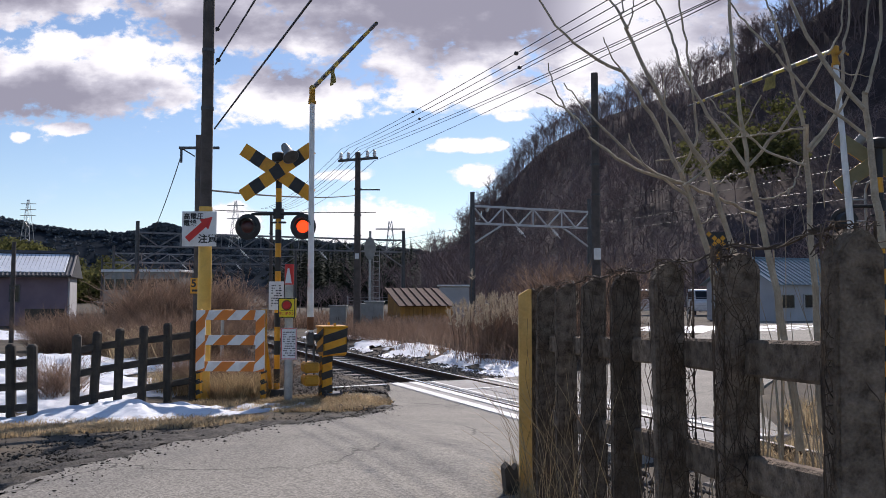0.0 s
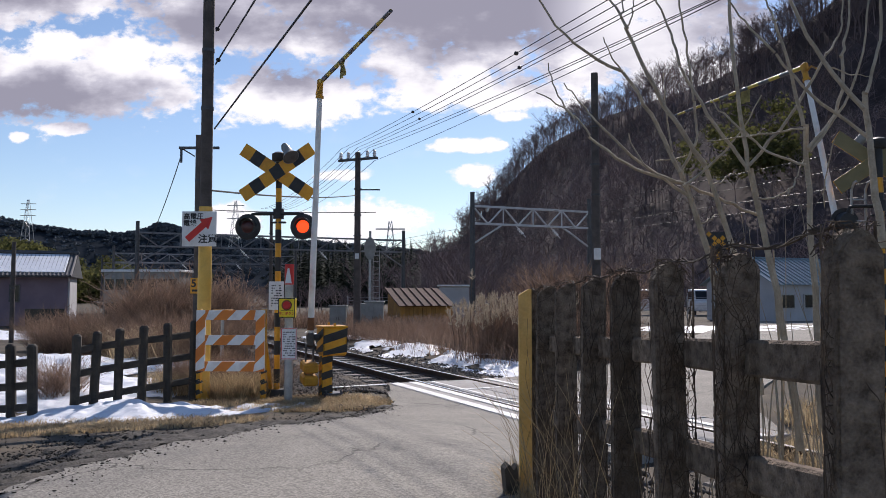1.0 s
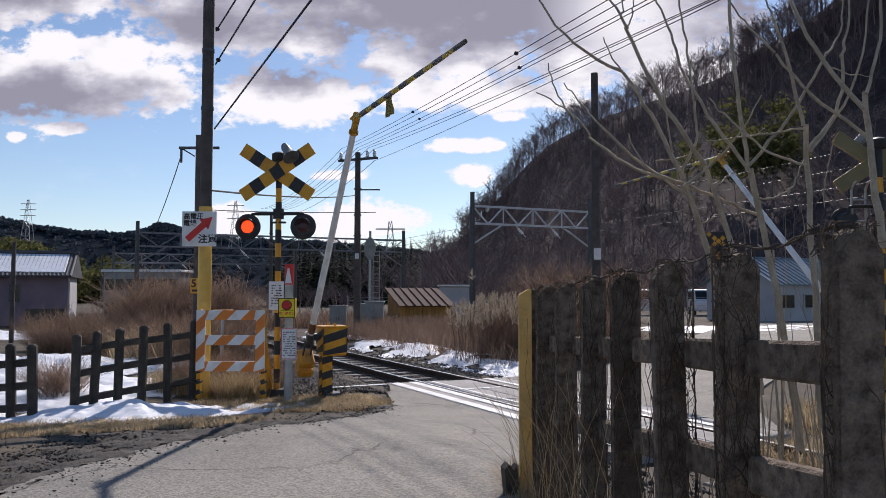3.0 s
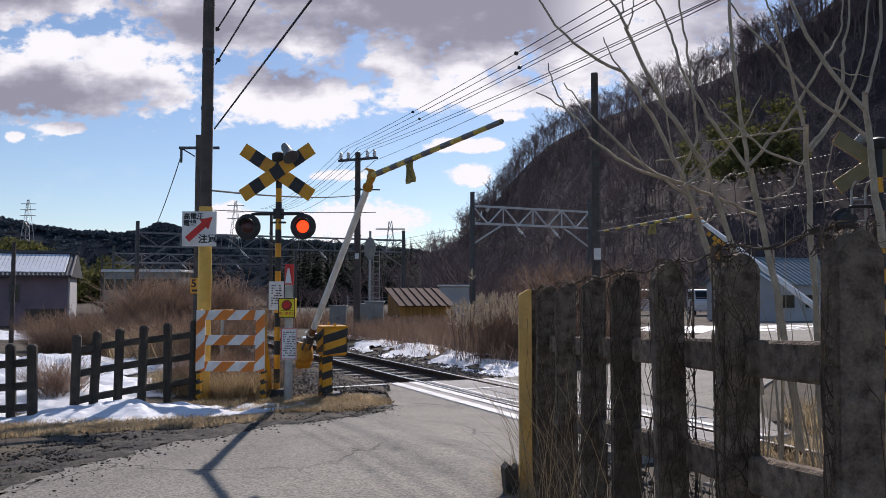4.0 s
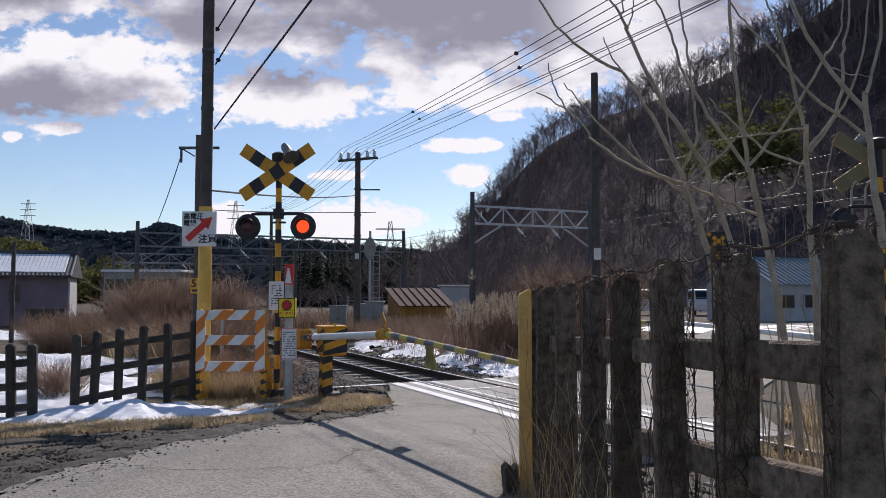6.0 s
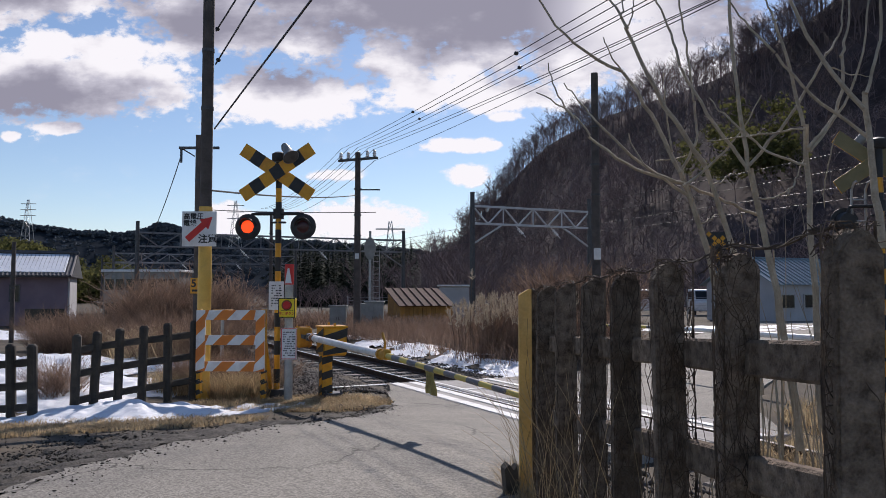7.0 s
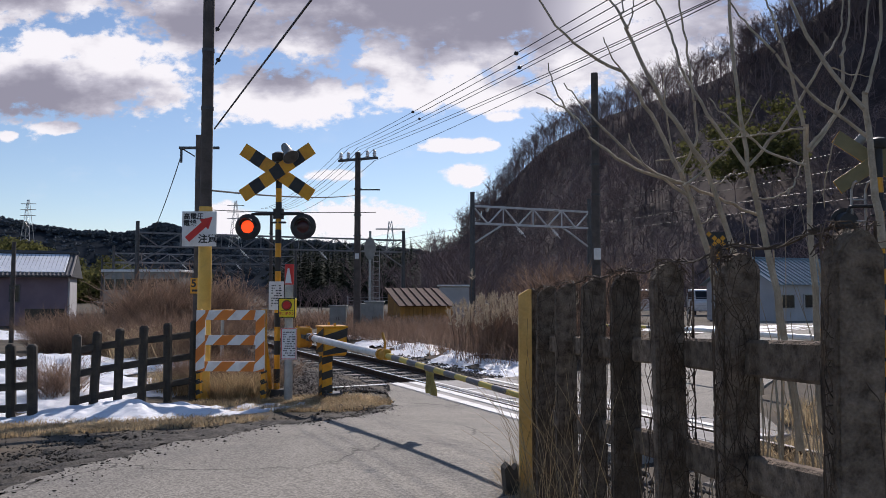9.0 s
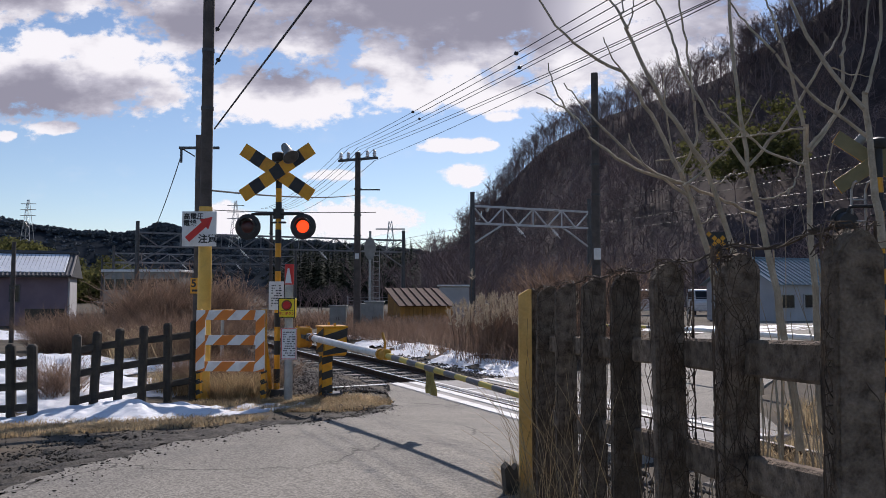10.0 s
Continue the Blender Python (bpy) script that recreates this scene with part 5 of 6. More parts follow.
POLE_BACK = utility_pole("utility_pole", "thin dark pole behind the signed pole", -5.75, 18.5, 5.45, 0.085, 0.08)
g = Geo()
g.box((0, 0, 5.15), (0.95, 0.06, 0.06))
g.path([(-0.1, 0, 4.95), (-0.4, 0, 5.13)], 0.015)
g.tube((-0.42, 0, 5.13), (-0.42, 0, 4.8), 0.03, n=8)
part("crossarm", g, M_DARK_STEEL, POLE_BACK, "steel crossarm")
g = Geo()
g.box((0.04, -0.13, 1.9), (0.30, 0.02, 0.36))
NUM = part("number_plate", g, M_YELLOW, POLE_BACK, "yellow number plate")
lettering("5", NUM, 0.25, pose(-0.03, -0.142, 1.95, 90), M_BLACK)
g = Geo()
g.box((0.04, -0.143, 1.79), (0.22, 0.006, 0.05))
part("plate_bar", g, M_BLACK, NUM, "dark marking")

POLE_MID = utility_pole("utility_pole", "concrete utility pole with insulators beside the railway", -3.2, 29.5, 7.0, 0.14, 0.10)
g = Geo()
g.box((0, 0, 6.75), (1.7, 0.09, 0.09), pose(0, 0, 0, 0, 0, -25).to_3x3())
part("crossarm", g, M_DARK_STEEL, POLE_MID, "steel crossarm")
g = Geo()
g.box((0.42, 0, 5.6), (0.85, 0.05, 0.05))
part("crossarm", g, M_DARK_STEEL, POLE_MID, "short steel crossarm")
for x in (-0.75, -0.42, 0.0, 0.42, 0.72):
    g = Geo()
    g.lathe([(0.03, 0), (0.07, 0.03), (0.05, 0.08), (0.075, 0.12), (0.05, 0.18), (0.07, 0.22), (0.02, 0.26)], pose(x * 0.9, -0.42 * x, 6.8), 12)
    part("insulator", g, M_WHITE, POLE_MID, "white porcelain insulator", smooth=True)
g = Geo()
g.box((0, -0.16, 3.1), (0.14, 0.03, 0.2))
part("number_plate", g, M_WHITE, POLE_MID, "small white plate")
POLE_RIGHT = utility_pole("utility_pole", "tall dark round pole beyond the fence", 4.85, 25.0, 8.75, 0.15, 0.11)
g = Geo()
g.box((0, -0.17, 2.95), (0.22, 0.02, 0.36))
part("number_plate", g, M_WHITE, POLE_RIGHT, "small white plate")
utility_pole("utility_pole", "thin pole in front of the mauve house", -18.2, 33.5, 4.4, 0.10, 0.08)
POLE_FAR = utility_pole("utility_pole", "distant utility pole along the railway", -13.5, 62, 8.4, 0.16, 0.11)
g = Geo()
g.box((0, 0, 8.2), (2.0, 0.1, 0.1))
part("crossarm", g, M_DARK_STEEL, POLE_FAR, "steel crossarm")


def wire(p, q, sag, r, label, balls=()):
    p, q = Vector(p), Vector(q)
    g = Geo()
    pts = []
    for i in range(25):
        s = i / 24
        v = p.lerp(q, s)
        v.z -= sag * 4 * s * (1 - s)
        pts.append(v)
    g.path(pts, r, 5)
    w = tagged(part("overhead_wire", g, M_WIRE, label="", smooth=True), label, "wire")
    for s in balls:
        v = p.lerp(q, s) - Vector((0, 0, sag * 4 * s * (1 - s)))
        g = Geo()
        g.lathe([(0.0, -0.036), (0.03, -0.024), (0.038, 0), (0.03, 0.024), (0.0, 0.036)], Matrix.Translation(v), 10)
        part("marker", g, M_BLACK, w, "small black marker", smooth=True)
    return w


mid_top = Vector((-3.2, 29.5, 6.95))
# a wire leaves each insulator and runs on along the railway
for i, (dx, dz, tx, tz) in enumerate(((-0.66, 0.10, 0.187, 0.370), (-0.38, 0.10, 0.208, 0.370), (0.0, 0.10, 0.233, 0.369), (0.05, 0.0, 0.240, 0.367), (0.42, 0.05, 0.283, 0.357), (0.62, -0.02, 0.293, 0.359), (0.66, -0.45, 0.308, 0.361))):
    p = mid_top + Vector((dx, -dx * 0.45, dz))
    e = Vector((tx * 10, 10, 1.6 + tz * 10))
    wire(p, p + (e - p) * 1.3, 0.12, 0.007, "thin black overhead wire beside the railway", (0.42, 0.675) if i == 0 else (0.36, 0.63) if i == 2 else ())
    wire(p, Vector((-13.5 + dx * 1.3, 62, 8.1 + dz)), 0.5, 0.010, "thin black overhead wire running down the valley")
for a, b in (((-3.63, 12.45, 4.2), (-1.394, 8.0, 4.56)), ((-3.63, 12.45, 5.24), (-2.457, 10.0, 5.3)), ((-3.63, 12.45, 5.78), (-2.98, 11.0, 5.67))):
    a, b = Vector(a), Vector(b)
    wire(a, a + (b - a) * 1.5, 0.0, 0.013, "thick black service cable from the signed pole", (0.06,) if a.z > 5 else ())
wire((-3.67, 12.5, 3.22), (-3.2, 29.5, 5.25), 0.1, 0.016, "black messenger cable between the poles")
wire((-2.5, 29.5, 4.6), (-9, 29.5, 4.7), 0.05, 0.014, "thin black wire between the poles")
wire((-6.15, 18.5, 4.9), (-11.5, 30, 3.0), 0.3, 0.012, "thin black wire sloping from the thin pole")


# ---- catenary gantries ----
def gantry(c0, c1, t, h, depth, label, n, steel=None):
    steel = steel or M_GANTRY
    p, q = ct(c0, t), ct(c1, t)
    ln = (q - p).length
    th = thing("catenary_gantry", label, "gantry", Matrix.Translation(p + Vector((0, 0, -0.3))) @ pose(0, 0, 0, 0, 0, heading(q - p)))
    for x in (0, ln):
        g = Geo()
        g.tube((x, 0, 0), (x, 0, h + depth + 0.8), 0.17, 0.13, n=12)
        part("post", g, M_DARK_STEEL, th, "dark steel post", smooth=True)
    for z in (h, h + depth):
        g = Geo()
        g.box((ln / 2, 0, z), (ln, 0.12, 0.12))
        part("chord", g, steel, th, "pale steel truss chord")
    s = ln / n
    for i in range(n):
        a, b = (h, h + depth) if i % 2 else (h + depth, h)
        g = Geo()
        g.tube((i * s, 0, a), ((i + 1) * s, 0, b), 0.05, n=6)
        part("brace", g, steel, th, "pale steel brace")
        if i % 2:
            g = Geo()
            g.tube(((i + 1) * s, 0, h), ((i + 1) * s, 0, h + depth), 0.04, n=6)
            part("upright", g, steel, th, "pale steel upright")
    for x, s in ((0, 1), (ln, -1)):
        g = Geo()
        g.tube((x, 0, h - 1.2), (x + s * 2.0, 0, h), 0.06, n=6)
        part("knee_brace", g, steel, th, "pale steel knee brace")
    for i in range(2):
        x = ln * (0.35 + 0.3 * i)
        g = Geo()
        g.tube((x, 0, h), (x + 0.7, 0.0, h - 0.7), 0.025, n=6)
        for k in range(3):
            g.tube((x + 0.2 + 0.12 * k, 0, h - 0.22 - 0.12 * k), (x + 0.25 + 0.12 * k, 0, h - 0.27 - 0.12 * k), 0.09, n=10)
        part("insulator", g, M_WHITE, th, "insulator bracket")


gantry(20.8, 28.9, 40, 5.85, 1.0, "pale steel lattice gantry over the tracks", 8)
gantry(4.3, 24.4, 59, 5.15, 0.95, "grey steel lattice gantry across the railway", 14, M_GANTRY_FAR)
gantry(4.3, 24, 91, 5.15, 0.95, "distant grey lattice gantry over the railway", 14, M_GANTRY_FAR)
gantry(4.3, 24, 122, 5.15, 0.95, "distant grey lattice gantry over the railway", 14, M_GANTRY_FAR)
for c in (24, 27):
    wire(ct(c, 130, 5.6), ct(c, 8, 5.4), 0.6, 0.012, "thin overhead contact wire above the track")
    wire(ct(c, 130, 6.8), ct(c, 8, 6.7), 0.9, 0.012, "thin overhead messenger wire above the track")


# ---- fences ----
def fence_top(y):
    return 1.730 - 0.031 * (y - 1.588)


def concrete_fence():
    th = thing("concrete_fence", "weathered concrete post-and-rail fence overgrown with dry vines", "fence")
    n = 8
    r = random.Random(5)
    pts = []
    for i in range(n):
        y = 1.588 + 0.5107 * i
        x = 0.811 - 0.0335 * i + (-0.015, -0.02, 0.012, -0.004, 0, 0, -0.02, 0)[i]
        pts.append((x, y))
    rot = 4.1
    for i, (x, y) in enumerate(pts):
        h = fence_top(y)
        last = i == n - 1
        g = Geo()
        w, d = (0.098 if i < 3 else 0.106), 0.062
        hw = w / 2
        lift = r.uniform(-0.008, 0.008)
        if i < 4:
            poly = [(-hw, -0.3), (hw, -0.3), (hw, h - r.uniform(0.03, 0.06)), (hw * 0.6, h - 0.012 + lift), (hw * 0.05, h + lift), (-hw * 0.55, h - 0.016 + lift), (-hw, h - r.uniform(0.045, 0.07))]
        else:
            poly = [(-hw, -0.3), (hw, -0.3), (hw, h - 0.004), (hw * 0.1, h + lift), (-hw, h - r.uniform(0.035, 0.055))]
        g.prism(poly, -d / 2, d / 2)
        bm = bmesh.new()
        me = mesh_of("post", g, M_CONC)
        bm.from_mesh(me)
        bmesh.ops.bevel(bm, geom=bm.edges[:], offset=0.005, segments=2, affect="EDGES")
        bmesh.ops.triangulate(bm, faces=[f for f in bm.faces if len(f.verts) > 4])
        bmesh.ops.subdivide_edges(bm, edges=[e for e in bm.edges if e.calc_length() > 0.05], cuts=4, use_grid_fill=True)
        for v in bm.verts:
            v.co += Vector(noise.noise_vector(v.co * 11 + Vector((i * 7, 0, 0)))) * 0.006 + Vector(noise.noise_vector(v.co * 40)) * 0.003
        bm.to_mesh(me)
        bm.free()
        ob = new("post", me)
        ob.parent = th
        ob.matrix_basis = Matrix.Translation((x, y, 0)) @ pose(0, 0, 0, r.uniform(-0.8, 0.8), r.uniform(-0.8, 0.8), rot + r.uniform(-2, 2))
        if last:
            g = Geo()
            g.prism([(-0.042, -0.2), (0.038, -0.2), (0.038, h + 0.004), (0.022, h + 0.004), (-0.042, h - 0.036)], -0.02, 0.02)
            part("end_board", g, M_WOOD_YELLOW, th, "faded yellow painted end board", m=Matrix.Translation((x - hw + 0.006, y - 0.05, 0)) @ pose(0, 0, 0, 0, 0, 4))
    for top, drop in ((1.501, 0.05), (1.228, 0.10)):
        for i in range(n - 1):
            a, b = (Vector((q[0] + 0.045, q[1], top - 0.047 - drop * (q[1] - 1.588))) for q in pts[i:i + 2])
            d = b - a
            g = Geo()
            g.box((0, 0, 0), (d.length - 0.05, 0.045, 0.094), b=0.008)
            part("rail", g, M_CONC, th, m=Matrix.Translation((a + b) / 2) @ d.to_track_quat("X", "Z").to_matrix().to_4x4())
    return pts


FENCE = concrete_fence()


def wooden_fence():
    th = thing("wooden_fence", "dark weathered post-and-rail fence", "fence")
    runs = [[(-3.86, 12.3), (-4.14, 12.0), (-4.44, 11.75), (-4.69, 11.5), (-4.93, 11.25), (-5.08, 11.0)], [(-5.32, 10.35), (-5.62, 10.4), (-6.0, 10.5), (-6.5, 10.6)]]
    for k, pts in enumerate(runs):
        for i, (x, y) in enumerate(pts):
            h = 1.22 - 0.03 * i if k == 0 else 0.98
            g = Geo()
            g.box((0, 0, h / 2 - 0.15), (0.115, 0.115, h + 0.3), b=0.03)
            part("post", g, M_FENCE_WOOD, th, m=Matrix.Translation((x, y, -0.05)) @ pose(0, 0, 0, random.uniform(-1.5, 1.5), random.uniform(-1.5, 1.5), random.uniform(-20, 20)))
        for z in ((0.95, 0.62, 0.25) if k == 0 else (0.70, 0.40, 0.12)):
            for i in range(len(pts) - 1):
                a, b = Vector((*pts[i], z - 0.03 * i)), Vector((*pts[i + 1], z - 0.03 * (i + 1)))
                d = b - a
                g = Geo()
                g.box((0, 0, 0), (d.length + 0.05, 0.05, 0.10), b=0.015)
                part("rail", g, M_FENCE_WOOD, th, m=Matrix.Translation((a + b) / 2) @ d.to_track_quat("X", "Z").to_matrix().to_4x4())


wooden_fence()


# ---- buildings ----
def house():
    th = thing("house", "mauve two-storey house with a snowy tiled roof", "house", Matrix.Translation((-28.6, 50.6, -2.4)) @ pose(0, 0, 0, 0, 0, 19))
    g = Geo()
    g.box((0, 2.5, 2.55), (8.4, 5, 5.1), b=0.02)
    part("wall", g, M_MAUVE, th)
    g = Geo()
    for s, y in ((1, 0.9), (-1, 4.1)):
        g.box((0, y, 5.82), (9.0, 3.75, 0.14), pose(0, 0, 0, s * 25).to_3x3(), b=0.02)
    roof = part("roof", g, M_ROOFTILE, th, "grey tiled roof")
    for i in range(37):
        g = Geo()
        x = -4.42 + i * 0.2455
        g.tube((x, -0.83, 5.09), (x, 2.5, 6.65), 0.06, n=6)
        part("roof_tile", g, M_ROOFTILE, roof)
    g = Geo()
    g.box((-0.1, 0.95, 5.945), (8.3, 3.0, 0.07), pose(0, 0, 0, 25).to_3x3(), b=0.03)
    part("snow_cover", g, M_SNOW, roof, "thin snow lying between the tile rows")
    g = Geo()
    g.box((0, 2.5, 6.72), (9.2, 0.36, 0.26), b=0.08)
    part("ridge", g, M_ROOFTILE, roof)
    g = Geo()
    g.prism([(-0.75, 5.0), (2.5, 6.55), (5.7, 5.0)], -4.55, -4.40, pose(0, 0, 0, 0, 0, 90))
    part("gable_board", g, M_DARK_STEEL, roof, "dark gable board")
    for x, z, w, h in ((1.1, 3.95, 0.5, 1.0), (-1.7, 3.6, 1.6, 1.1), (-1.6, 1.7, 1.1, 0.7)):
        g = Geo()
        g.box((x, -0.02, z), (w + 0.14, 0.1, h + 0.14))
        win = part("window", g, M_DARK_STEEL, th, "dark framed window")
        g = Geo()
        g.box((x, -0.075, z), (w, 0.02, h))
        part("pane", g, M_GLASS, win)
    # the shade inside the garage is a dark slab set on the closed wall
    g = Geo()
    g.box((2.9, -0.04, 2.3), (2.3, 0.1, 1.3))
    part("garage_shade_panel", g, M_GLASS, th, "dark panel standing in for the shade of a garage opening")
    g = Geo()
    g.box((4.26, 2.2, 2.5), (0.12, 4.2, 5.0))
    part("side_wall", g, M_CREAM, th, "pale side wall")


house()


def shed():
    th = thing("shed", "orange-brown board shed with a rusty sheet roof", "shed", Matrix.Translation((-0.72, 34.95, -0.1)) @ pose(0, 0, 0, 0, 0, 17))
    for i in range(12):
        g = Geo()
        g.box((-1.1 + i * 0.2, 0, 0.53), (0.19, 0.05, 1.06), b=0.006)
        part("board", g, M_SHED, th)
    g = Geo()
    g.prism([(0.03, 0), (2.5, 0), (2.5, 1.78), (0.03, 1.10)], -1.18, 1.18, pose(0, 0, 0, 0, 0, 90))
    part("wall", g, M_SHED, th)
    for i in range(7):
        g = Geo()
        g.box((0, 0, 0), (0.36, 2.85, 0.03), b=0.004)
        g.box((-0.18, 0, 0.035), (0.05, 2.85, 0.07), b=0.01)
        part("roof_sheet", g, M_SHED_ROOF, th, "rusty ribbed roof sheet", m=Matrix.Translation((-1.13 + 0.375 * i, 1.2, 1.50)) @ pose(0, 0, 0, 16, 0, 0))


shed()


def cabinet(x, y, w, d, h, label):
    th = thing("trackside_cabinet", label, "cabinet", Matrix.Translation((x, y, float(ground_z(x, y)))))
    g = Geo()
    g.box((0, 0, h / 2), (w, d, h), b=0.02)
    part("body", g, M_GREY_BOX, th)
    g = Geo()
    g.box((0, 0, h + 0.03), (w + 0.1, d + 0.1, 0.06), b=0.015)
    part("lid", g, M_GREY_BOX, th, "pale lid")
    for s in (-1, 1):
        g = Geo()
        g.box((s * w / 4, -d / 2 - 0.012, h / 2), (w / 2 - 0.04, 0.02, h - 0.12), b=0.005)
        dr = part("door", g, M_GREY_BOX, th)
        g = Geo()
        g.box((s * 0.05, -d / 2 - 0.035, h / 2), (0.025, 0.03, 0.14), b=0.005)
        part("handle", g, M_DARK_STEEL, dr, "dark handle")


cabinet(-4.55, 34.5, 0.7, 0.5, 1.05, "grey steel trackside cabinet")
cabinet(-3.5, 36.5, 0.55, 0.5, 1.1, "grey steel trackside cabinet")
cabinet(-2.85, 33.0, 0.75, 0.6, 1.25, "small pale trackside hut with a flat roof")


def station_building():
    """Gable end and long side of a low hall; x runs along the long side."""
    th = thing("building", "white station building with a blue metal roof", "building", Matrix.Translation((18.4, 44, -0.15)) @ pose(0, 0, 0, 0, 0, 27))
    ln, dp, ev, rg = 11.0, 5.0, 2.3, 3.75
    g = Geo()
    g.prism([(0, 0), (dp, 0), (dp, ev), (dp / 2, rg - 0.06), (0, ev)], -ln, 0, pose(0, 0, 0, 0, 0, 90))
    part("wall", g, M_CREAM, th)
    sl = math.hypot(dp / 2, rg - ev) + 0.35
    tilt = math.degrees(math.atan2(rg - ev, dp / 2))
    for i in range(27):
        for y, s in ((dp / 4 - 0.13, 1), (dp * 0.75 + 0.13, -1)):
            g = Geo()
            g.box((0, 0, 0), (0.41, sl, 0.04), b=0.005)
            g.box((0.2, 0, 0.045), (0.05, sl, 0.07), b=0.005)
            part("roof_sheet", g, M_BLUE_ROOF, th, m=Matrix.Translation((-0.1 + 0.42 * i, y, (ev + rg) / 2 - 0.03)) @ pose(0, 0, 0, s * tilt, 0, 0))
    g = Geo()
    g.box((ln / 2, dp / 2, rg + 0.06), (ln + 0.5, 0.3, 0.08), b=0.02)
    part("ridge", g, M_BLUE_ROOF, th, "folded metal ridge")
    for x in (1.0, 2.9, 4.8, 6.7, 8.6):
        g = Geo()
        g.box((x, -0.03, 1.25), (1.15, 0.1, 0.85))
        w = part("window", g, M_STEEL, th, "steel window frame")
        g = Geo()
        g.box((x, -0.085, 1.25), (1.0, 0.02, 0.7))
        part("pane", g, M_GLASS, w)
    g = Geo()
    g.tube((0.08, -0.1, 0.05), (0.08, -0.1, ev - 0.1), 0.045, n=10)
    part("downpipe", g, M_STEEL, th, "grey downpipe", smooth=True)
    th2 = thing("building", "low white building with a flat snowy roof", "building", Matrix.Translation((0.68, 48, -0.1)))
    g = Geo()
    g.box((0, 1.2, 1.03), (1.8, 2.4, 2.06))
    part("wall", g, M_CREAM, th2)
    g = Geo()
    g.box((0, 1.2, 2.12), (2.1, 2.8, 0.10), b=0.03)
    part("roof", g, M_WHITE, th2, "flat pale roof")


station_building()


def van(x, y, rot, label):
    th = thing("van", label, "van", Matrix.Translation((x, y, 0.0)) @ pose(0, 0, 0, 0, 0, rot))
    g = Geo()
    g.prism([(-1.6, 0.35), (1.65, 0.35), (1.7, 0.9), (1.3, 1.1), (0.95, 1.8), (-1.5, 1.85), (-1.62, 1.7)], -0.72, 0.72)
    body = part("body", g, M_WHITE, th, "white painted body")
    g = Geo()
    g.prism([(1.24, 1.12), (0.97, 1.68), (0.2, 1.68), (0.2, 1.12)], -0.735, -0.725)
    g.prism([(0.1, 1.12), (0.1, 1.68), (-1.4, 1.68), (-1.4, 1.12)], -0.735, -0.725)
    part("side_window", g, M_GLASS, body)
    g = Geo()
    g.box((1.165, 0, 1.42), (0.02, 1.25, 0.62), pose(0, 0, 0, 0, -26, 0).to_3x3())
    part("windscreen", g, M_GLASS, body)
    for sx in (-1, 1):
        for sy in (-1, 1):
            g = Geo()
            g.tube((sx * 1.05, sy * 0.6, 0.28), (sx * 1.05, sy * 0.75, 0.28), 0.28, n=18)
            wh = part("wheel", g, M_TYRE, th, "black tyre", smooth=True)
            g = Geo()
            g.tube((sx * 1.05, sy * 0.74, 0.28), (sx * 1.05, sy * 0.765, 0.28), 0.16, n=14)
            part("rim", g, M_STEEL, wh, smooth=True)


van(14.9, 58, 258, "small white van parked by the station")
van(18.6, 57, 262, "small white van parked by the station")


def distant_cross():
    th = thing("crossing_sign", "small distant yellow and black crossing sign", "sign", Matrix.Translation((9.4, 27, 0)))
    g = Geo()
    g.tube((0, 0, 0), (0, 0, 3.1), 0.048, n=14)
    bands(part("post", g, M_YELLOW, th, smooth=True), 0.05, 0, 3.0, 0.3)
    g = Geo()
    g.box((0, -0.07, 3.35), (0.8, 0.02, 0.62))
    bd = part("board", g, M_BLACK, th, "black board")
    for i, (x, z) in enumerate(((-0.33, 0.24), (0.33, 0.24), (-0.14, 0.1), (0.14, 0.1), (0, 0), (-0.14, -0.1), (0.14, -0.1), (-0.33, -0.24), (0.33, -0.24))):
        g = Geo()
        g.box((x, -0.085, 3.35 + z), (0.14, 0.01, 0.14), pose(0, 0, 0, 0, 45, 0).to_3x3())
        part("yellow_patch", g, M_YELLOW, bd, "yellow diamond")


distant_cross()


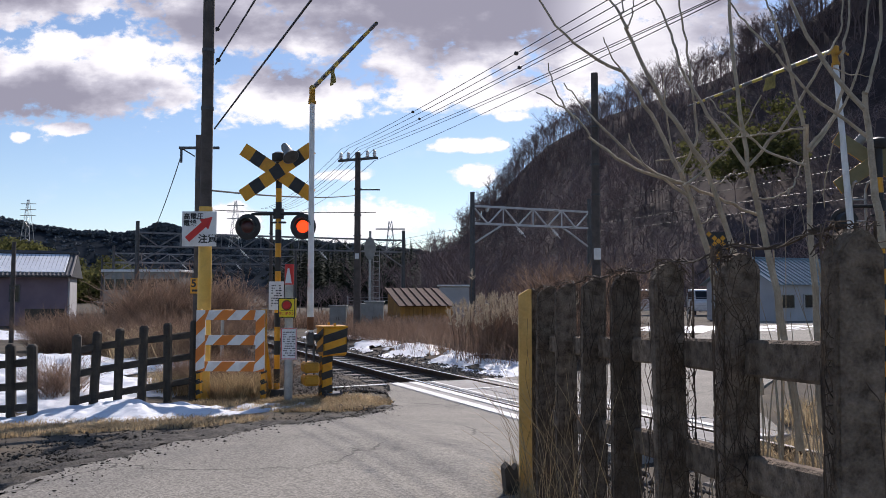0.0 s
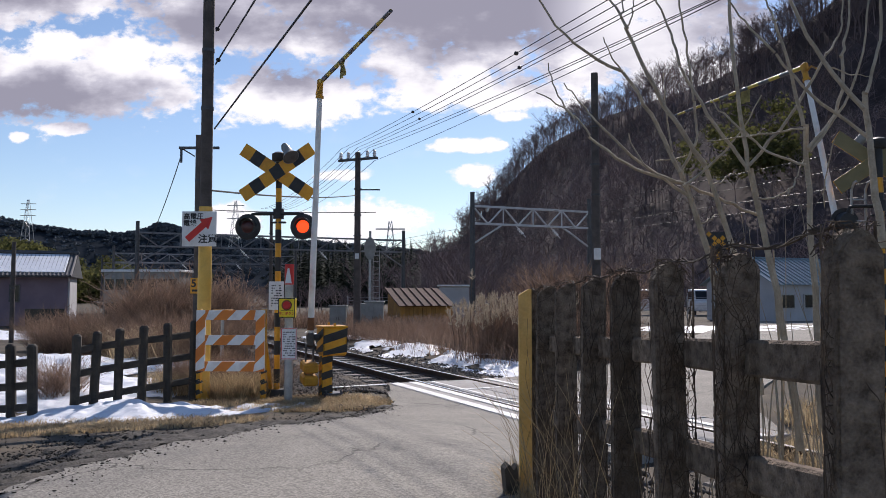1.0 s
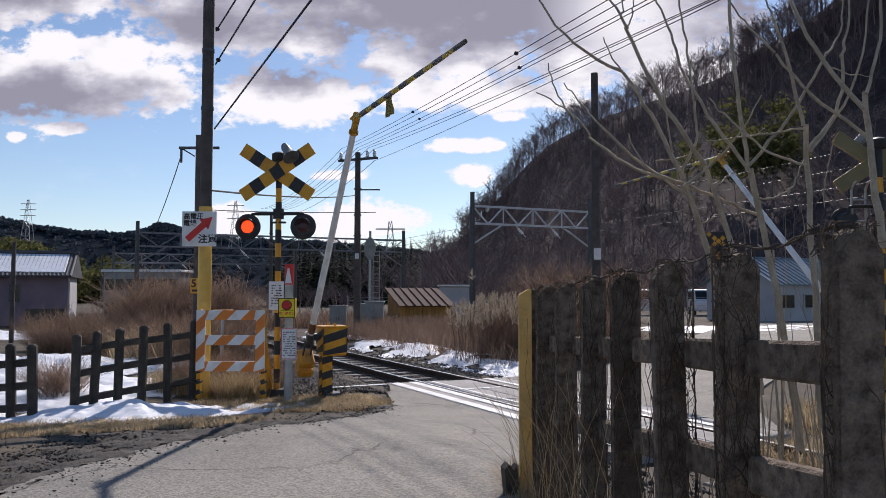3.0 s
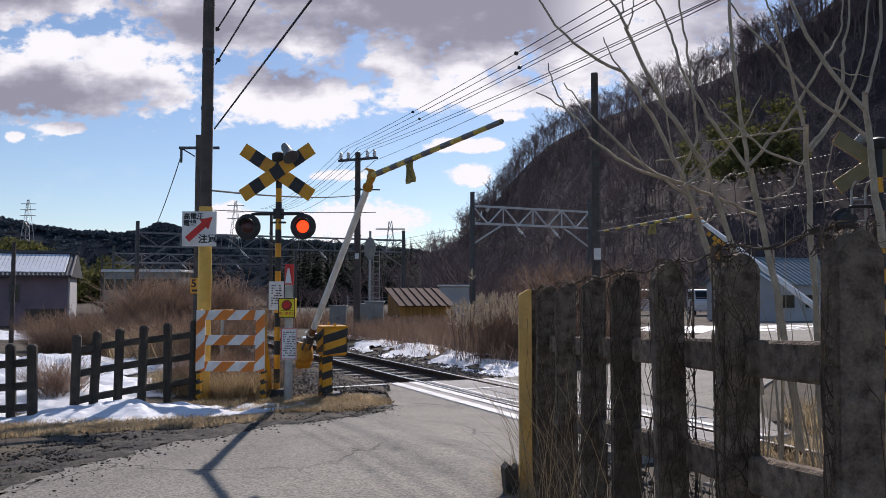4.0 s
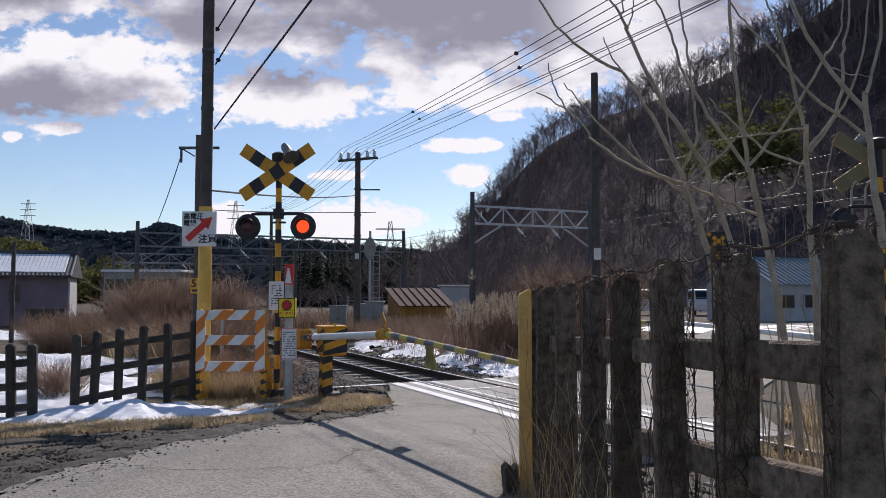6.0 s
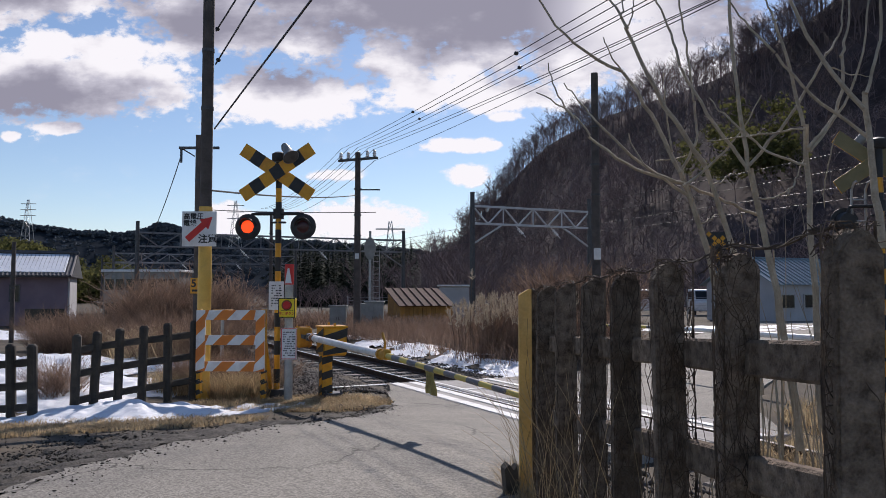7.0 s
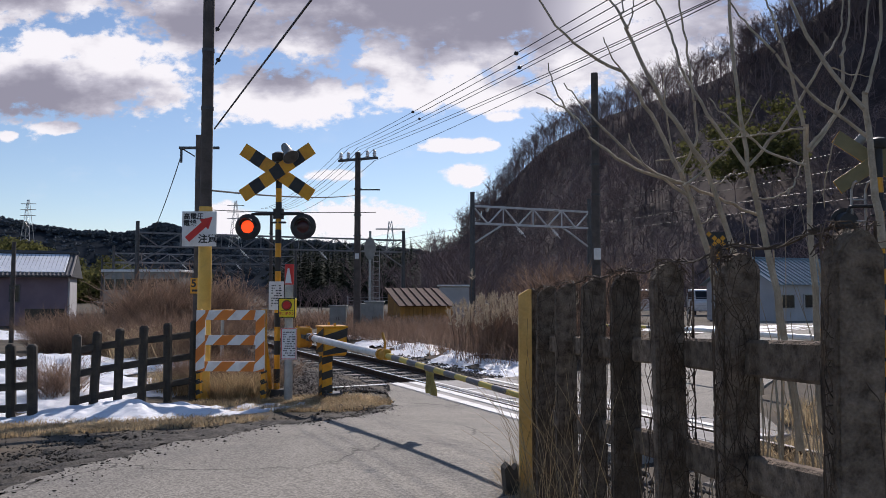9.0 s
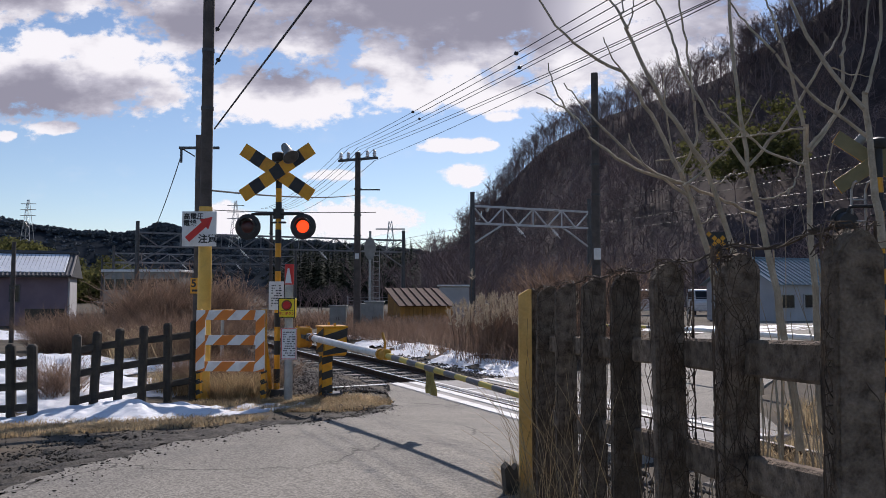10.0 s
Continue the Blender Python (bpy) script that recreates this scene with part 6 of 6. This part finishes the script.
# ---- sapling behind the fence ----
def sapling():
    th = thing("young_tree", "bare young tree with pale upright branches behind the fence", "tree")
    r = random.Random(21)

    def limb(p, q, bend, r0, r1, n=9):
        p, q = Vector(p), Vector(q)
        d = q - p
        side = Vector((d.z, 0, -d.x)).normalized() * bend
        pts = [p + d * (i / n) + side * math.sin(math.pi * i / n) + Vector((r.uniform(-1, 1), r.uniform(-1, 1), r.uniform(-1, 1))) * 0.007 for i in range(n + 1)]
        g = Geo()
        g.path(pts, [0.54 * (r0 + (r1 - r0) * i / n) for i in range(n + 1)], 8)
        part("branch", g, M_BRANCH, th, smooth=True)
        return pts

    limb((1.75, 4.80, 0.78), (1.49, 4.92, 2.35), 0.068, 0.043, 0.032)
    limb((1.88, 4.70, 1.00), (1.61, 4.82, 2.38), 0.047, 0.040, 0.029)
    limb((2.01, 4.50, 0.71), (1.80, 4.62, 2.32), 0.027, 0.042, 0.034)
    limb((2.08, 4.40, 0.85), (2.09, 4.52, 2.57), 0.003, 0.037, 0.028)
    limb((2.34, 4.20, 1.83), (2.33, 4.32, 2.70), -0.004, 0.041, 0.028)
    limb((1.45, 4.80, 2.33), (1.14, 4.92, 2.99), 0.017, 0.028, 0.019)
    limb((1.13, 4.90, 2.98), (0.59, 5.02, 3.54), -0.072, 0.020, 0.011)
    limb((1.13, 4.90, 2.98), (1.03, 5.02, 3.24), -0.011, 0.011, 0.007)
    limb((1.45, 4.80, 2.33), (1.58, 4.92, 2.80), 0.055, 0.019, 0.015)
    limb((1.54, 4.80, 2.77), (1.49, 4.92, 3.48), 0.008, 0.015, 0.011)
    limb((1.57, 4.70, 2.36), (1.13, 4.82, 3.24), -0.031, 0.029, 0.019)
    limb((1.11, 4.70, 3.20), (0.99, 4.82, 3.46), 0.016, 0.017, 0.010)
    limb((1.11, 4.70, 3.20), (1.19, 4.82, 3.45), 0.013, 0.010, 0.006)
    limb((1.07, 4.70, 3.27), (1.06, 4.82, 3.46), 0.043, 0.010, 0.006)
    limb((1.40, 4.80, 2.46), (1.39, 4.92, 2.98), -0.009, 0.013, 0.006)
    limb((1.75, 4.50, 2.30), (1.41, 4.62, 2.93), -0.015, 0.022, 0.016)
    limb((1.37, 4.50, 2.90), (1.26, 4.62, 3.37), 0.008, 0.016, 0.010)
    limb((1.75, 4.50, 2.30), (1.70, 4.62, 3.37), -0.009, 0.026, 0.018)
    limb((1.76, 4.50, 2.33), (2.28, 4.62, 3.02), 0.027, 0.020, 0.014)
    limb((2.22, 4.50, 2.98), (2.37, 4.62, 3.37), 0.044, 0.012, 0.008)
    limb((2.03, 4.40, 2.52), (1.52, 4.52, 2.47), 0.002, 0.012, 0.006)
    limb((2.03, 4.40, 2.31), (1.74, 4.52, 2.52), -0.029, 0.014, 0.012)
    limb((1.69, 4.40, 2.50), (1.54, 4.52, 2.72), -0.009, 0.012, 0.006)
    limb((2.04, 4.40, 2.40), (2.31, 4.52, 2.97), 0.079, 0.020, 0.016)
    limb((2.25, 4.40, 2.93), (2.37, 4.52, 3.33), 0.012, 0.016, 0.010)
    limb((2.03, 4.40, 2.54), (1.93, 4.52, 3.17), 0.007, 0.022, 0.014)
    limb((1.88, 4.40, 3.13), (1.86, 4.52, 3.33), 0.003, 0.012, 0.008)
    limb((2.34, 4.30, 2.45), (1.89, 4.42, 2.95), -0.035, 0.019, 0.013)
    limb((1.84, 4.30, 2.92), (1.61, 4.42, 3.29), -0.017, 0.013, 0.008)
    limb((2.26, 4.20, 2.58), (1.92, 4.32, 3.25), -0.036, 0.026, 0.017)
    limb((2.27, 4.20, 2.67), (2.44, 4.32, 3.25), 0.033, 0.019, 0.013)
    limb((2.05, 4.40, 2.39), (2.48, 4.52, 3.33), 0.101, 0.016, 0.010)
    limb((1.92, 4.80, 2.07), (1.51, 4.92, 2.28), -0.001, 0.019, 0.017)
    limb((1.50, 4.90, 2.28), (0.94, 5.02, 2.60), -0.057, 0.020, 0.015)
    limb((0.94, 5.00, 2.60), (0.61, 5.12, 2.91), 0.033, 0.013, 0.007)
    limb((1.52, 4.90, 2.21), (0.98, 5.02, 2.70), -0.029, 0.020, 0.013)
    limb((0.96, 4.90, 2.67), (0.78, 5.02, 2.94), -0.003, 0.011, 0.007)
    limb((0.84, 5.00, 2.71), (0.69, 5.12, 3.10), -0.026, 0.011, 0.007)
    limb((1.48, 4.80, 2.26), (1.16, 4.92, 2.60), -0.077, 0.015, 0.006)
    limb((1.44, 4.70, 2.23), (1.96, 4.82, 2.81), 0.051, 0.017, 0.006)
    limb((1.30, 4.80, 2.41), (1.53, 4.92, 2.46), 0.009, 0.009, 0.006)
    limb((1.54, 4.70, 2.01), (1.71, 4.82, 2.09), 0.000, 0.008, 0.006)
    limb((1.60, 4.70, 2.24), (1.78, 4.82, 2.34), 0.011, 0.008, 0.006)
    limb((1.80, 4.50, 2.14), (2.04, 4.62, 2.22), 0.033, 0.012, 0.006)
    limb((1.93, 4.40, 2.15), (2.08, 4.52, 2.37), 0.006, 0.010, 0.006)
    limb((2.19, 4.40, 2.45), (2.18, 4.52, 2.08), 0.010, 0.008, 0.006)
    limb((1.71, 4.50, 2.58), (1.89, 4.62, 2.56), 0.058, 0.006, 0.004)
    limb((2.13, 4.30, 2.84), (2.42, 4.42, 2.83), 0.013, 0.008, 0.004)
    # stout stems from the same root
    for i in range(6):
        x, y = r.uniform(1.78, 2.2), r.uniform(4.0, 4.7)
        limb((x, y, -0.05), (x - r.uniform(0.02, 0.22), y + r.uniform(-0.1, 0.1), r.uniform(1.2, 2.2)), r.uniform(-0.05, 0.05), r.uniform(0.014, 0.026), 0.010, 8)
    # bare shoots low down
    for i in range(64):
        x = r.uniform(1.45, 2.5)
        y = r.uniform(3.0, 4.9)
        h = r.uniform(0.8, 2.1)
        limb((x, y, -0.05), (x + r.uniform(-0.35, 0.2), y + r.uniform(-0.2, 0.2), h), r.uniform(-0.08, 0.08), r.uniform(0.004, 0.016), 0.003, 6)


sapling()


# ---- vines and tall dead grass on the fence ----
def fence_vines():
    r = random.Random(3)
    g = Geo()
    for i in range(1300):
        k = r.choice((0, 0, 0, 1, 1, 1, 2, 2, 2, 3, 3, 4, 5, 6, 7))
        x, y = FENCE[k]
        x += r.uniform(-0.05, 0.05)
        z = r.uniform(0.45, 1.66)
        pts = []
        a = r.uniform(0, 6.28)
        p = Vector((x, y - 0.036, z))
        for s in range(r.randrange(5, 16)):
            pts.append(p.copy())
            a += r.uniform(-0.6, 0.6)
            p += Vector((math.cos(a) * 0.016, r.uniform(-0.003, 0.003), math.sin(a) * 0.034))
            p.x = max(FENCE[k][0] - 0.056, min(FENCE[k][0] + 0.056, p.x))
            p.z = min(p.z, fence_top(y) + 0.01)
        g.path(pts, r.uniform(0.0006, 0.0017), 4)
    # thin stems climbing between the posts
    for i in range(150):
        k = r.choice((1, 2, 2, 3, 3, 3, 4, 4, 5, 5, 6))
        u = r.uniform(0.1, 0.9)
        x = FENCE[k][0] * (1 - u) + FENCE[k + 1][0] * u + r.uniform(-0.04, 0.10)
        y = FENCE[k][1] * (1 - u) + FENCE[k + 1][1] * u
        pts, p = [], Vector((x, y, 0.1))
        ht = r.uniform(0.6, 1.7)
        while p.z < ht:
            pts.append(p.copy())
            p += Vector((r.uniform(-0.02, 0.02), r.uniform(-0.02, 0.02), r.uniform(0.04, 0.09)))
        g.path(pts, r.uniform(0.0008, 0.0024), 4)
    # matted twigs on the tops
    for k in range(len(FENCE)):
        x, y = FENCE[k]
        for i in range(70 if k < 4 else 25):
            p = Vector((x + r.uniform(-0.045, 0.045), y + r.uniform(-0.035, 0.03), fence_top(y) - r.uniform(-0.004, 0.05)))
            d = Vector((r.uniform(-1, 1), r.uniform(-0.6, 0.4), r.uniform(-0.8, 0.5))).normalized() * r.uniform(0.02, 0.06)
            g.path([p, p + d * 0.5 + Vector((0, 0, r.uniform(-0.006, 0.008))), p + d], r.uniform(0.0008, 0.002), 3)
    # a twisted strand along the tops
    for q in range(3):
        pts = []
        for i in range((len(FENCE) - 1) * 10):
            u = i / 10
            k = min(int(u), len(FENCE) - 2)
            s = u - k
            x = FENCE[k][0] * (1 - s) + FENCE[k + 1][0] * s
            y = FENCE[k][1] * (1 - s) + FENCE[k + 1][1] * s
            pts.append((x - 0.01 + r.uniform(-0.012, 0.012), y - 0.02, fence_top(y) + 0.006 - 0.022 * math.sin(math.pi * s) ** 2 + r.uniform(-0.007, 0.009)))
        g.path(pts, 0.0022, 5)
    # long dead stalks leaning in front
    for i in range(80):
        y = r.uniform(2.5, 5.1)
        x = 0.811 - 0.0656 * (y - 1.588) - r.uniform(0.03, 0.14)
        z0 = float(rise(x, y)) - 0.05
        h = r.uniform(0.4, 1.25)
        lx, ly = r.uniform(-0.4, 0.3), r.uniform(-0.3, 0.15)
        pts = [Vector((x + lx * s * s, y + ly * s * s, z0 + h * s * (1 - 0.18 * s))) for s in (0, 0.25, 0.5, 0.75, 1)]
        g.path(pts, [0.0017, 0.0017, 0.0014, 0.0011, 0.0006], 4, 1)
    tagged(part("dry_vines", g, [M_VINE, M_STRAW]), "dry brown vines and stalks tangled over the fence", "vines", kind="stuff")
    xy = in_patch(2600, 0.60, 4.7, 0.2, 1.3, 4)
    blades("dry_grass", xy, ground_z(xy[:, 0], xy[:, 1]), 0.03, 0.16, 0.005, 1.8, M_STRAW, "tangled dead grass at the foot of the fence", "grass")


fence_vines()


def stump():
    """A rotten post stub beside the end board."""
    z = float(rise(0.44, 5.0))
    th = thing("wooden_stump", "dark rotten stub of an old post beside the fence", "stump", Matrix.Translation((0.44, 5.02, z - 0.12)) @ pose(0, 0, 0, 3, -6, 14))
    g = Geo()
    g.prism([(-0.045, 0), (0.045, 0), (0.045, 0.30), (0.015, 0.275), (-0.012, 0.315), (-0.045, 0.29)], -0.04, 0.04)
    part("stub", g, M_FENCE_WOOD, th)


stump()


# ---- plumed reeds ----
def reeds():
    g = Geo()
    r = random.Random(8)
    for i in range(267):
        x, y = r.uniform(0.3, 3.0), r.uniform(18.5, 22.5)
        h = r.uniform(0.75, 1.4) * (0.75 + 0.25 * min(1, x / 1.2))
        lean = r.uniform(-0.2, 0.2)
        if i >= 260:
            x, y, h, lean = (r.uniform(0.98, 1.12), r.uniform(6.7, 7.1), r.uniform(1.42, 1.52), r.uniform(-0.06, 0.06)) if i < 266 else (0.62, 18.3, 1.9, 0.05)
        g.path([(x, y, 0), (x + lean * 0.4, y, h * 0.6), (x + lean, y, h)], 0.006, 3, 0)
        for k in range(12):
            s = k / 12
            p = Vector((x + lean * (1 + 0.2 * s), y, h + (0.26 if y > 10 else 0.14) * s))
            d = Vector((r.uniform(-1, 1), r.uniform(-1, 1), r.uniform(0.2, 1.2))).normalized() * (0.12 if y > 10 else 0.05) * (1.15 - s)
            g.path([p, p + d], [0.013 if y > 10 else 0.009, 0.003], 3, 1)
    tagged(part("pampas_reeds", g, [M_BRUSH, M_PLUME]), "dead reeds with pale feathery plumes beside the track", "reeds", kind="stuff")


reeds()


# ---- small things round the railway ----
def far_building():
    th = thing("building", "long pale two-storey building far down the valley", "building", Matrix.Translation((-30.5, 80, -1.5)))
    g = Geo()
    g.box((0, 3, 2.6), (7.6, 6, 5.2))
    part("wall", g, M_GREY_BOX, th)
    g = Geo()
    g.box((0, 3, 5.3), (8.0, 6.4, 0.25), b=0.03)
    part("roof", g, M_WHITE, th, "flat snowy roof")
    for z in (1.5, 3.9):
        for i in range(7):
            g = Geo()
            g.box((-3.2 + 1.07 * i, -0.02, z), (0.85, 0.08, 1.1))
            part("window", g, M_GLASS, th, "dark window")


far_building()


def track_signal():
    th = thing("railway_signal", "grey trackside mast with an oval signal plate and ladder", "railway signal", Matrix.Translation((-4.15, 45, -0.2)))
    g = Geo()
    g.tube((0, 0, 0), (0, 0, 5.3), 0.09, 0.07, n=12)
    part("mast", g, M_STEEL, th, smooth=True)
    g = Geo()
    g.lathe([(0.0, -0.03), (0.46, -0.03), (0.46, 0.03), (0.0, 0.03)], Matrix.Translation((0, -0.12, 4.3)) @ pose(0, 0, 0, 90) @ Matrix.Diagonal((0.7, 1.4, 1, 1)), 24)
    part("signal_plate", g, M_GREY_BOX, th, "pale oval back plate", smooth=True)
    for s in (-1, 1):
        g = Geo()
        g.tube((0.35 + 0.18 * s, 0, 0), (0.35 + 0.18 * s, 0, 4.2), 0.025, n=6)
        part("ladder_rail", g, M_STEEL, th)
    for i in range(11):
        g = Geo()
        g.tube((0.17, 0, 0.4 + 0.35 * i), (0.53, 0, 0.4 + 0.35 * i), 0.018, n=6)
        part("rung", g, M_STEEL, th)


track_signal()


def relay_box():
    th = thing("relay_box", "small yellow box on a stand behind the barricade", "box", Matrix.Translation((-4.0, 14.4, -0.05)))
    g = Geo()
    g.tube((0, 0, 0), (0, 0, 1.25), 0.03, n=10)
    part("stand", g, M_STEEL, th, smooth=True)
    g = Geo()
    g.box((0, 0, 1.27), (0.36, 0.2, 0.14), b=0.015)
    part("box_body", g, M_YELLOW, th)


relay_box()


def mesh_fence():
    """Grey wire fence beyond the railway."""
    th = thing("wire_fence", "grey wire mesh fence along the yard", "fence")
    for i in range(22):
        p = Vector((-6.0 + 1.6 * i, 50 - 0.15 * i, -0.1))
        g = Geo()
        g.tube(p, p + Vector((0, 0, 1.5)), 0.03, n=6)
        part("post", g, M_STEEL, th)
    for z in (0.3, 0.6, 0.9, 1.2, 1.4):
        g = Geo()
        g.tube((-6.0, 50, z - 0.1), (-6.0 + 1.6 * 21, 50 - 0.15 * 21, z - 0.1), 0.012, n=5)
        part("strand", g, M_STEEL, th)


mesh_fence()


# ---- pylons far off ----
def pylon(x, y, h, z0):
    th = thing("pylon", "distant lattice power pylon on the ridge", "pylon", Matrix.Translation((x, y, z0)))
    w = h * 0.11
    for sx in (-1, 1):
        for sy in (-1, 1):
            g = Geo()
            g.tube((sx * w, sy * w, 0), (sx * w * 0.15, sy * w * 0.15, h), h * 0.006, n=4)
            part("leg", g, M_STEEL, th)
    for z in (0.62, 0.76, 0.90):
        g = Geo()
        g.box((0, 0, h * z), (h * 0.36, h * 0.015, h * 0.015), b=0)
        part("crossarm", g, M_STEEL, th)
    for k in range(6):
        z0_, z1_ = k / 6, (k + 1) / 6
        a, b = w * (1 - 0.85 * z0_), w * (1 - 0.85 * z1_)
        g = Geo()
        g.tube((-a, -a, h * z0_), (b, -b, h * z1_), h * 0.004, n=4)
        g.tube((a, -a, h * z0_), (-b, -b, h * z1_), h * 0.004, n=4)
        part("brace", g, M_STEEL, th)


pylon(-395, 750, 40, 50)
pylon(-200, 760, 45, 45)
pylon(-40, 600, 62, -6)


# ---- groups of like things ----
for ob in scene.objects:
    for stem, grp in (("utility_pole", "utility poles"), ("overhead_wire", "overhead wires"), ("catenary_gantry", "gantries over the railway"), ("crossing_barrier", "barriers of the crossing"),
                      ("crossing_signal", "signals of the crossing"), ("van", "parked vans"), ("trackside_cabinet", "trackside cabinets"), ("pylon", "distant pylons"), ("building", "station and valley buildings")):
        if ob.name.split(".")[0] == stem and ob.parent is None:
            tagged(ob, group=grp)


# ---- what moves ----
def motions():
    base = pose(0, -0.06, 0.90)
    near = ((0, 90.2), (0.5, 87), (1.0, 82.5), (1.5, 74.5), (2.0, 65), (2.5, 56.2), (3.8, 34.9), (4.0, 32), (4.5, 24.4), (5.0, 16.9), (5.5, 9.2), (6.0, 3.2), (6.4, 0.4), (6.8, 0.1), (10, 0.1))
    far = ((0, 85.5), (0.5, 82.2), (1.0, 77.8), (1.5, 70.4), (2.0, 62.6), (2.5, 54.5), (4.0, 29.8), (4.5, 21.8), (5.0, 12.8), (5.5, 5.5), (6.0, 1.2), (6.4, 0.1), (10, 0.1))
    for arm, tip, ln, rows in ((ARM, TIP, ARM_LEN, near), (ARM_FAR, TIP_FAR, FAR_LEN, far)):
        ts, an = [q[0] for q in rows], [q[1] for q in rows]
        fine = np.linspace(0, 10, 101)
        deg = np.interp(fine, ts, an)
        deg = np.convolve(np.pad(deg, 2, mode="reflect", reflect_type="odd"), np.ones(5) / 5, "valid")
        poses = [(float(t), base @ pose(0, 0, 0, 0, -float(a), 0)) for t, a in zip(fine, deg)]
        walk(arm, poses)
        walk(tip, [(t, Matrix.Translation(m @ Vector((ln, 0, 0))) @ pose(0, 0, 0, 0, 1.0, 0)) for t, m in poses])
    # the two lamps take turns: the lit lens stands out of its dark lens while it is on
    for side, (lit, place) in enumerate(LITS):
        on = side == 1
        rows = [(0, on)]
        for k in range(16):
            step = int((0.375 + 0.607 * k) * FPS)
            rows += [(step / FPS, on), ((step + 1) / FPS, not on)]
            on = not on
        rows.append((10, on))
        walk(lit, [(t, place @ pose(0, 0, 0.034 if q else -0.03)) for t, q in rows])
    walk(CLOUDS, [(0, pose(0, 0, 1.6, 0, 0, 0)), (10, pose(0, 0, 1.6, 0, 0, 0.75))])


motions()
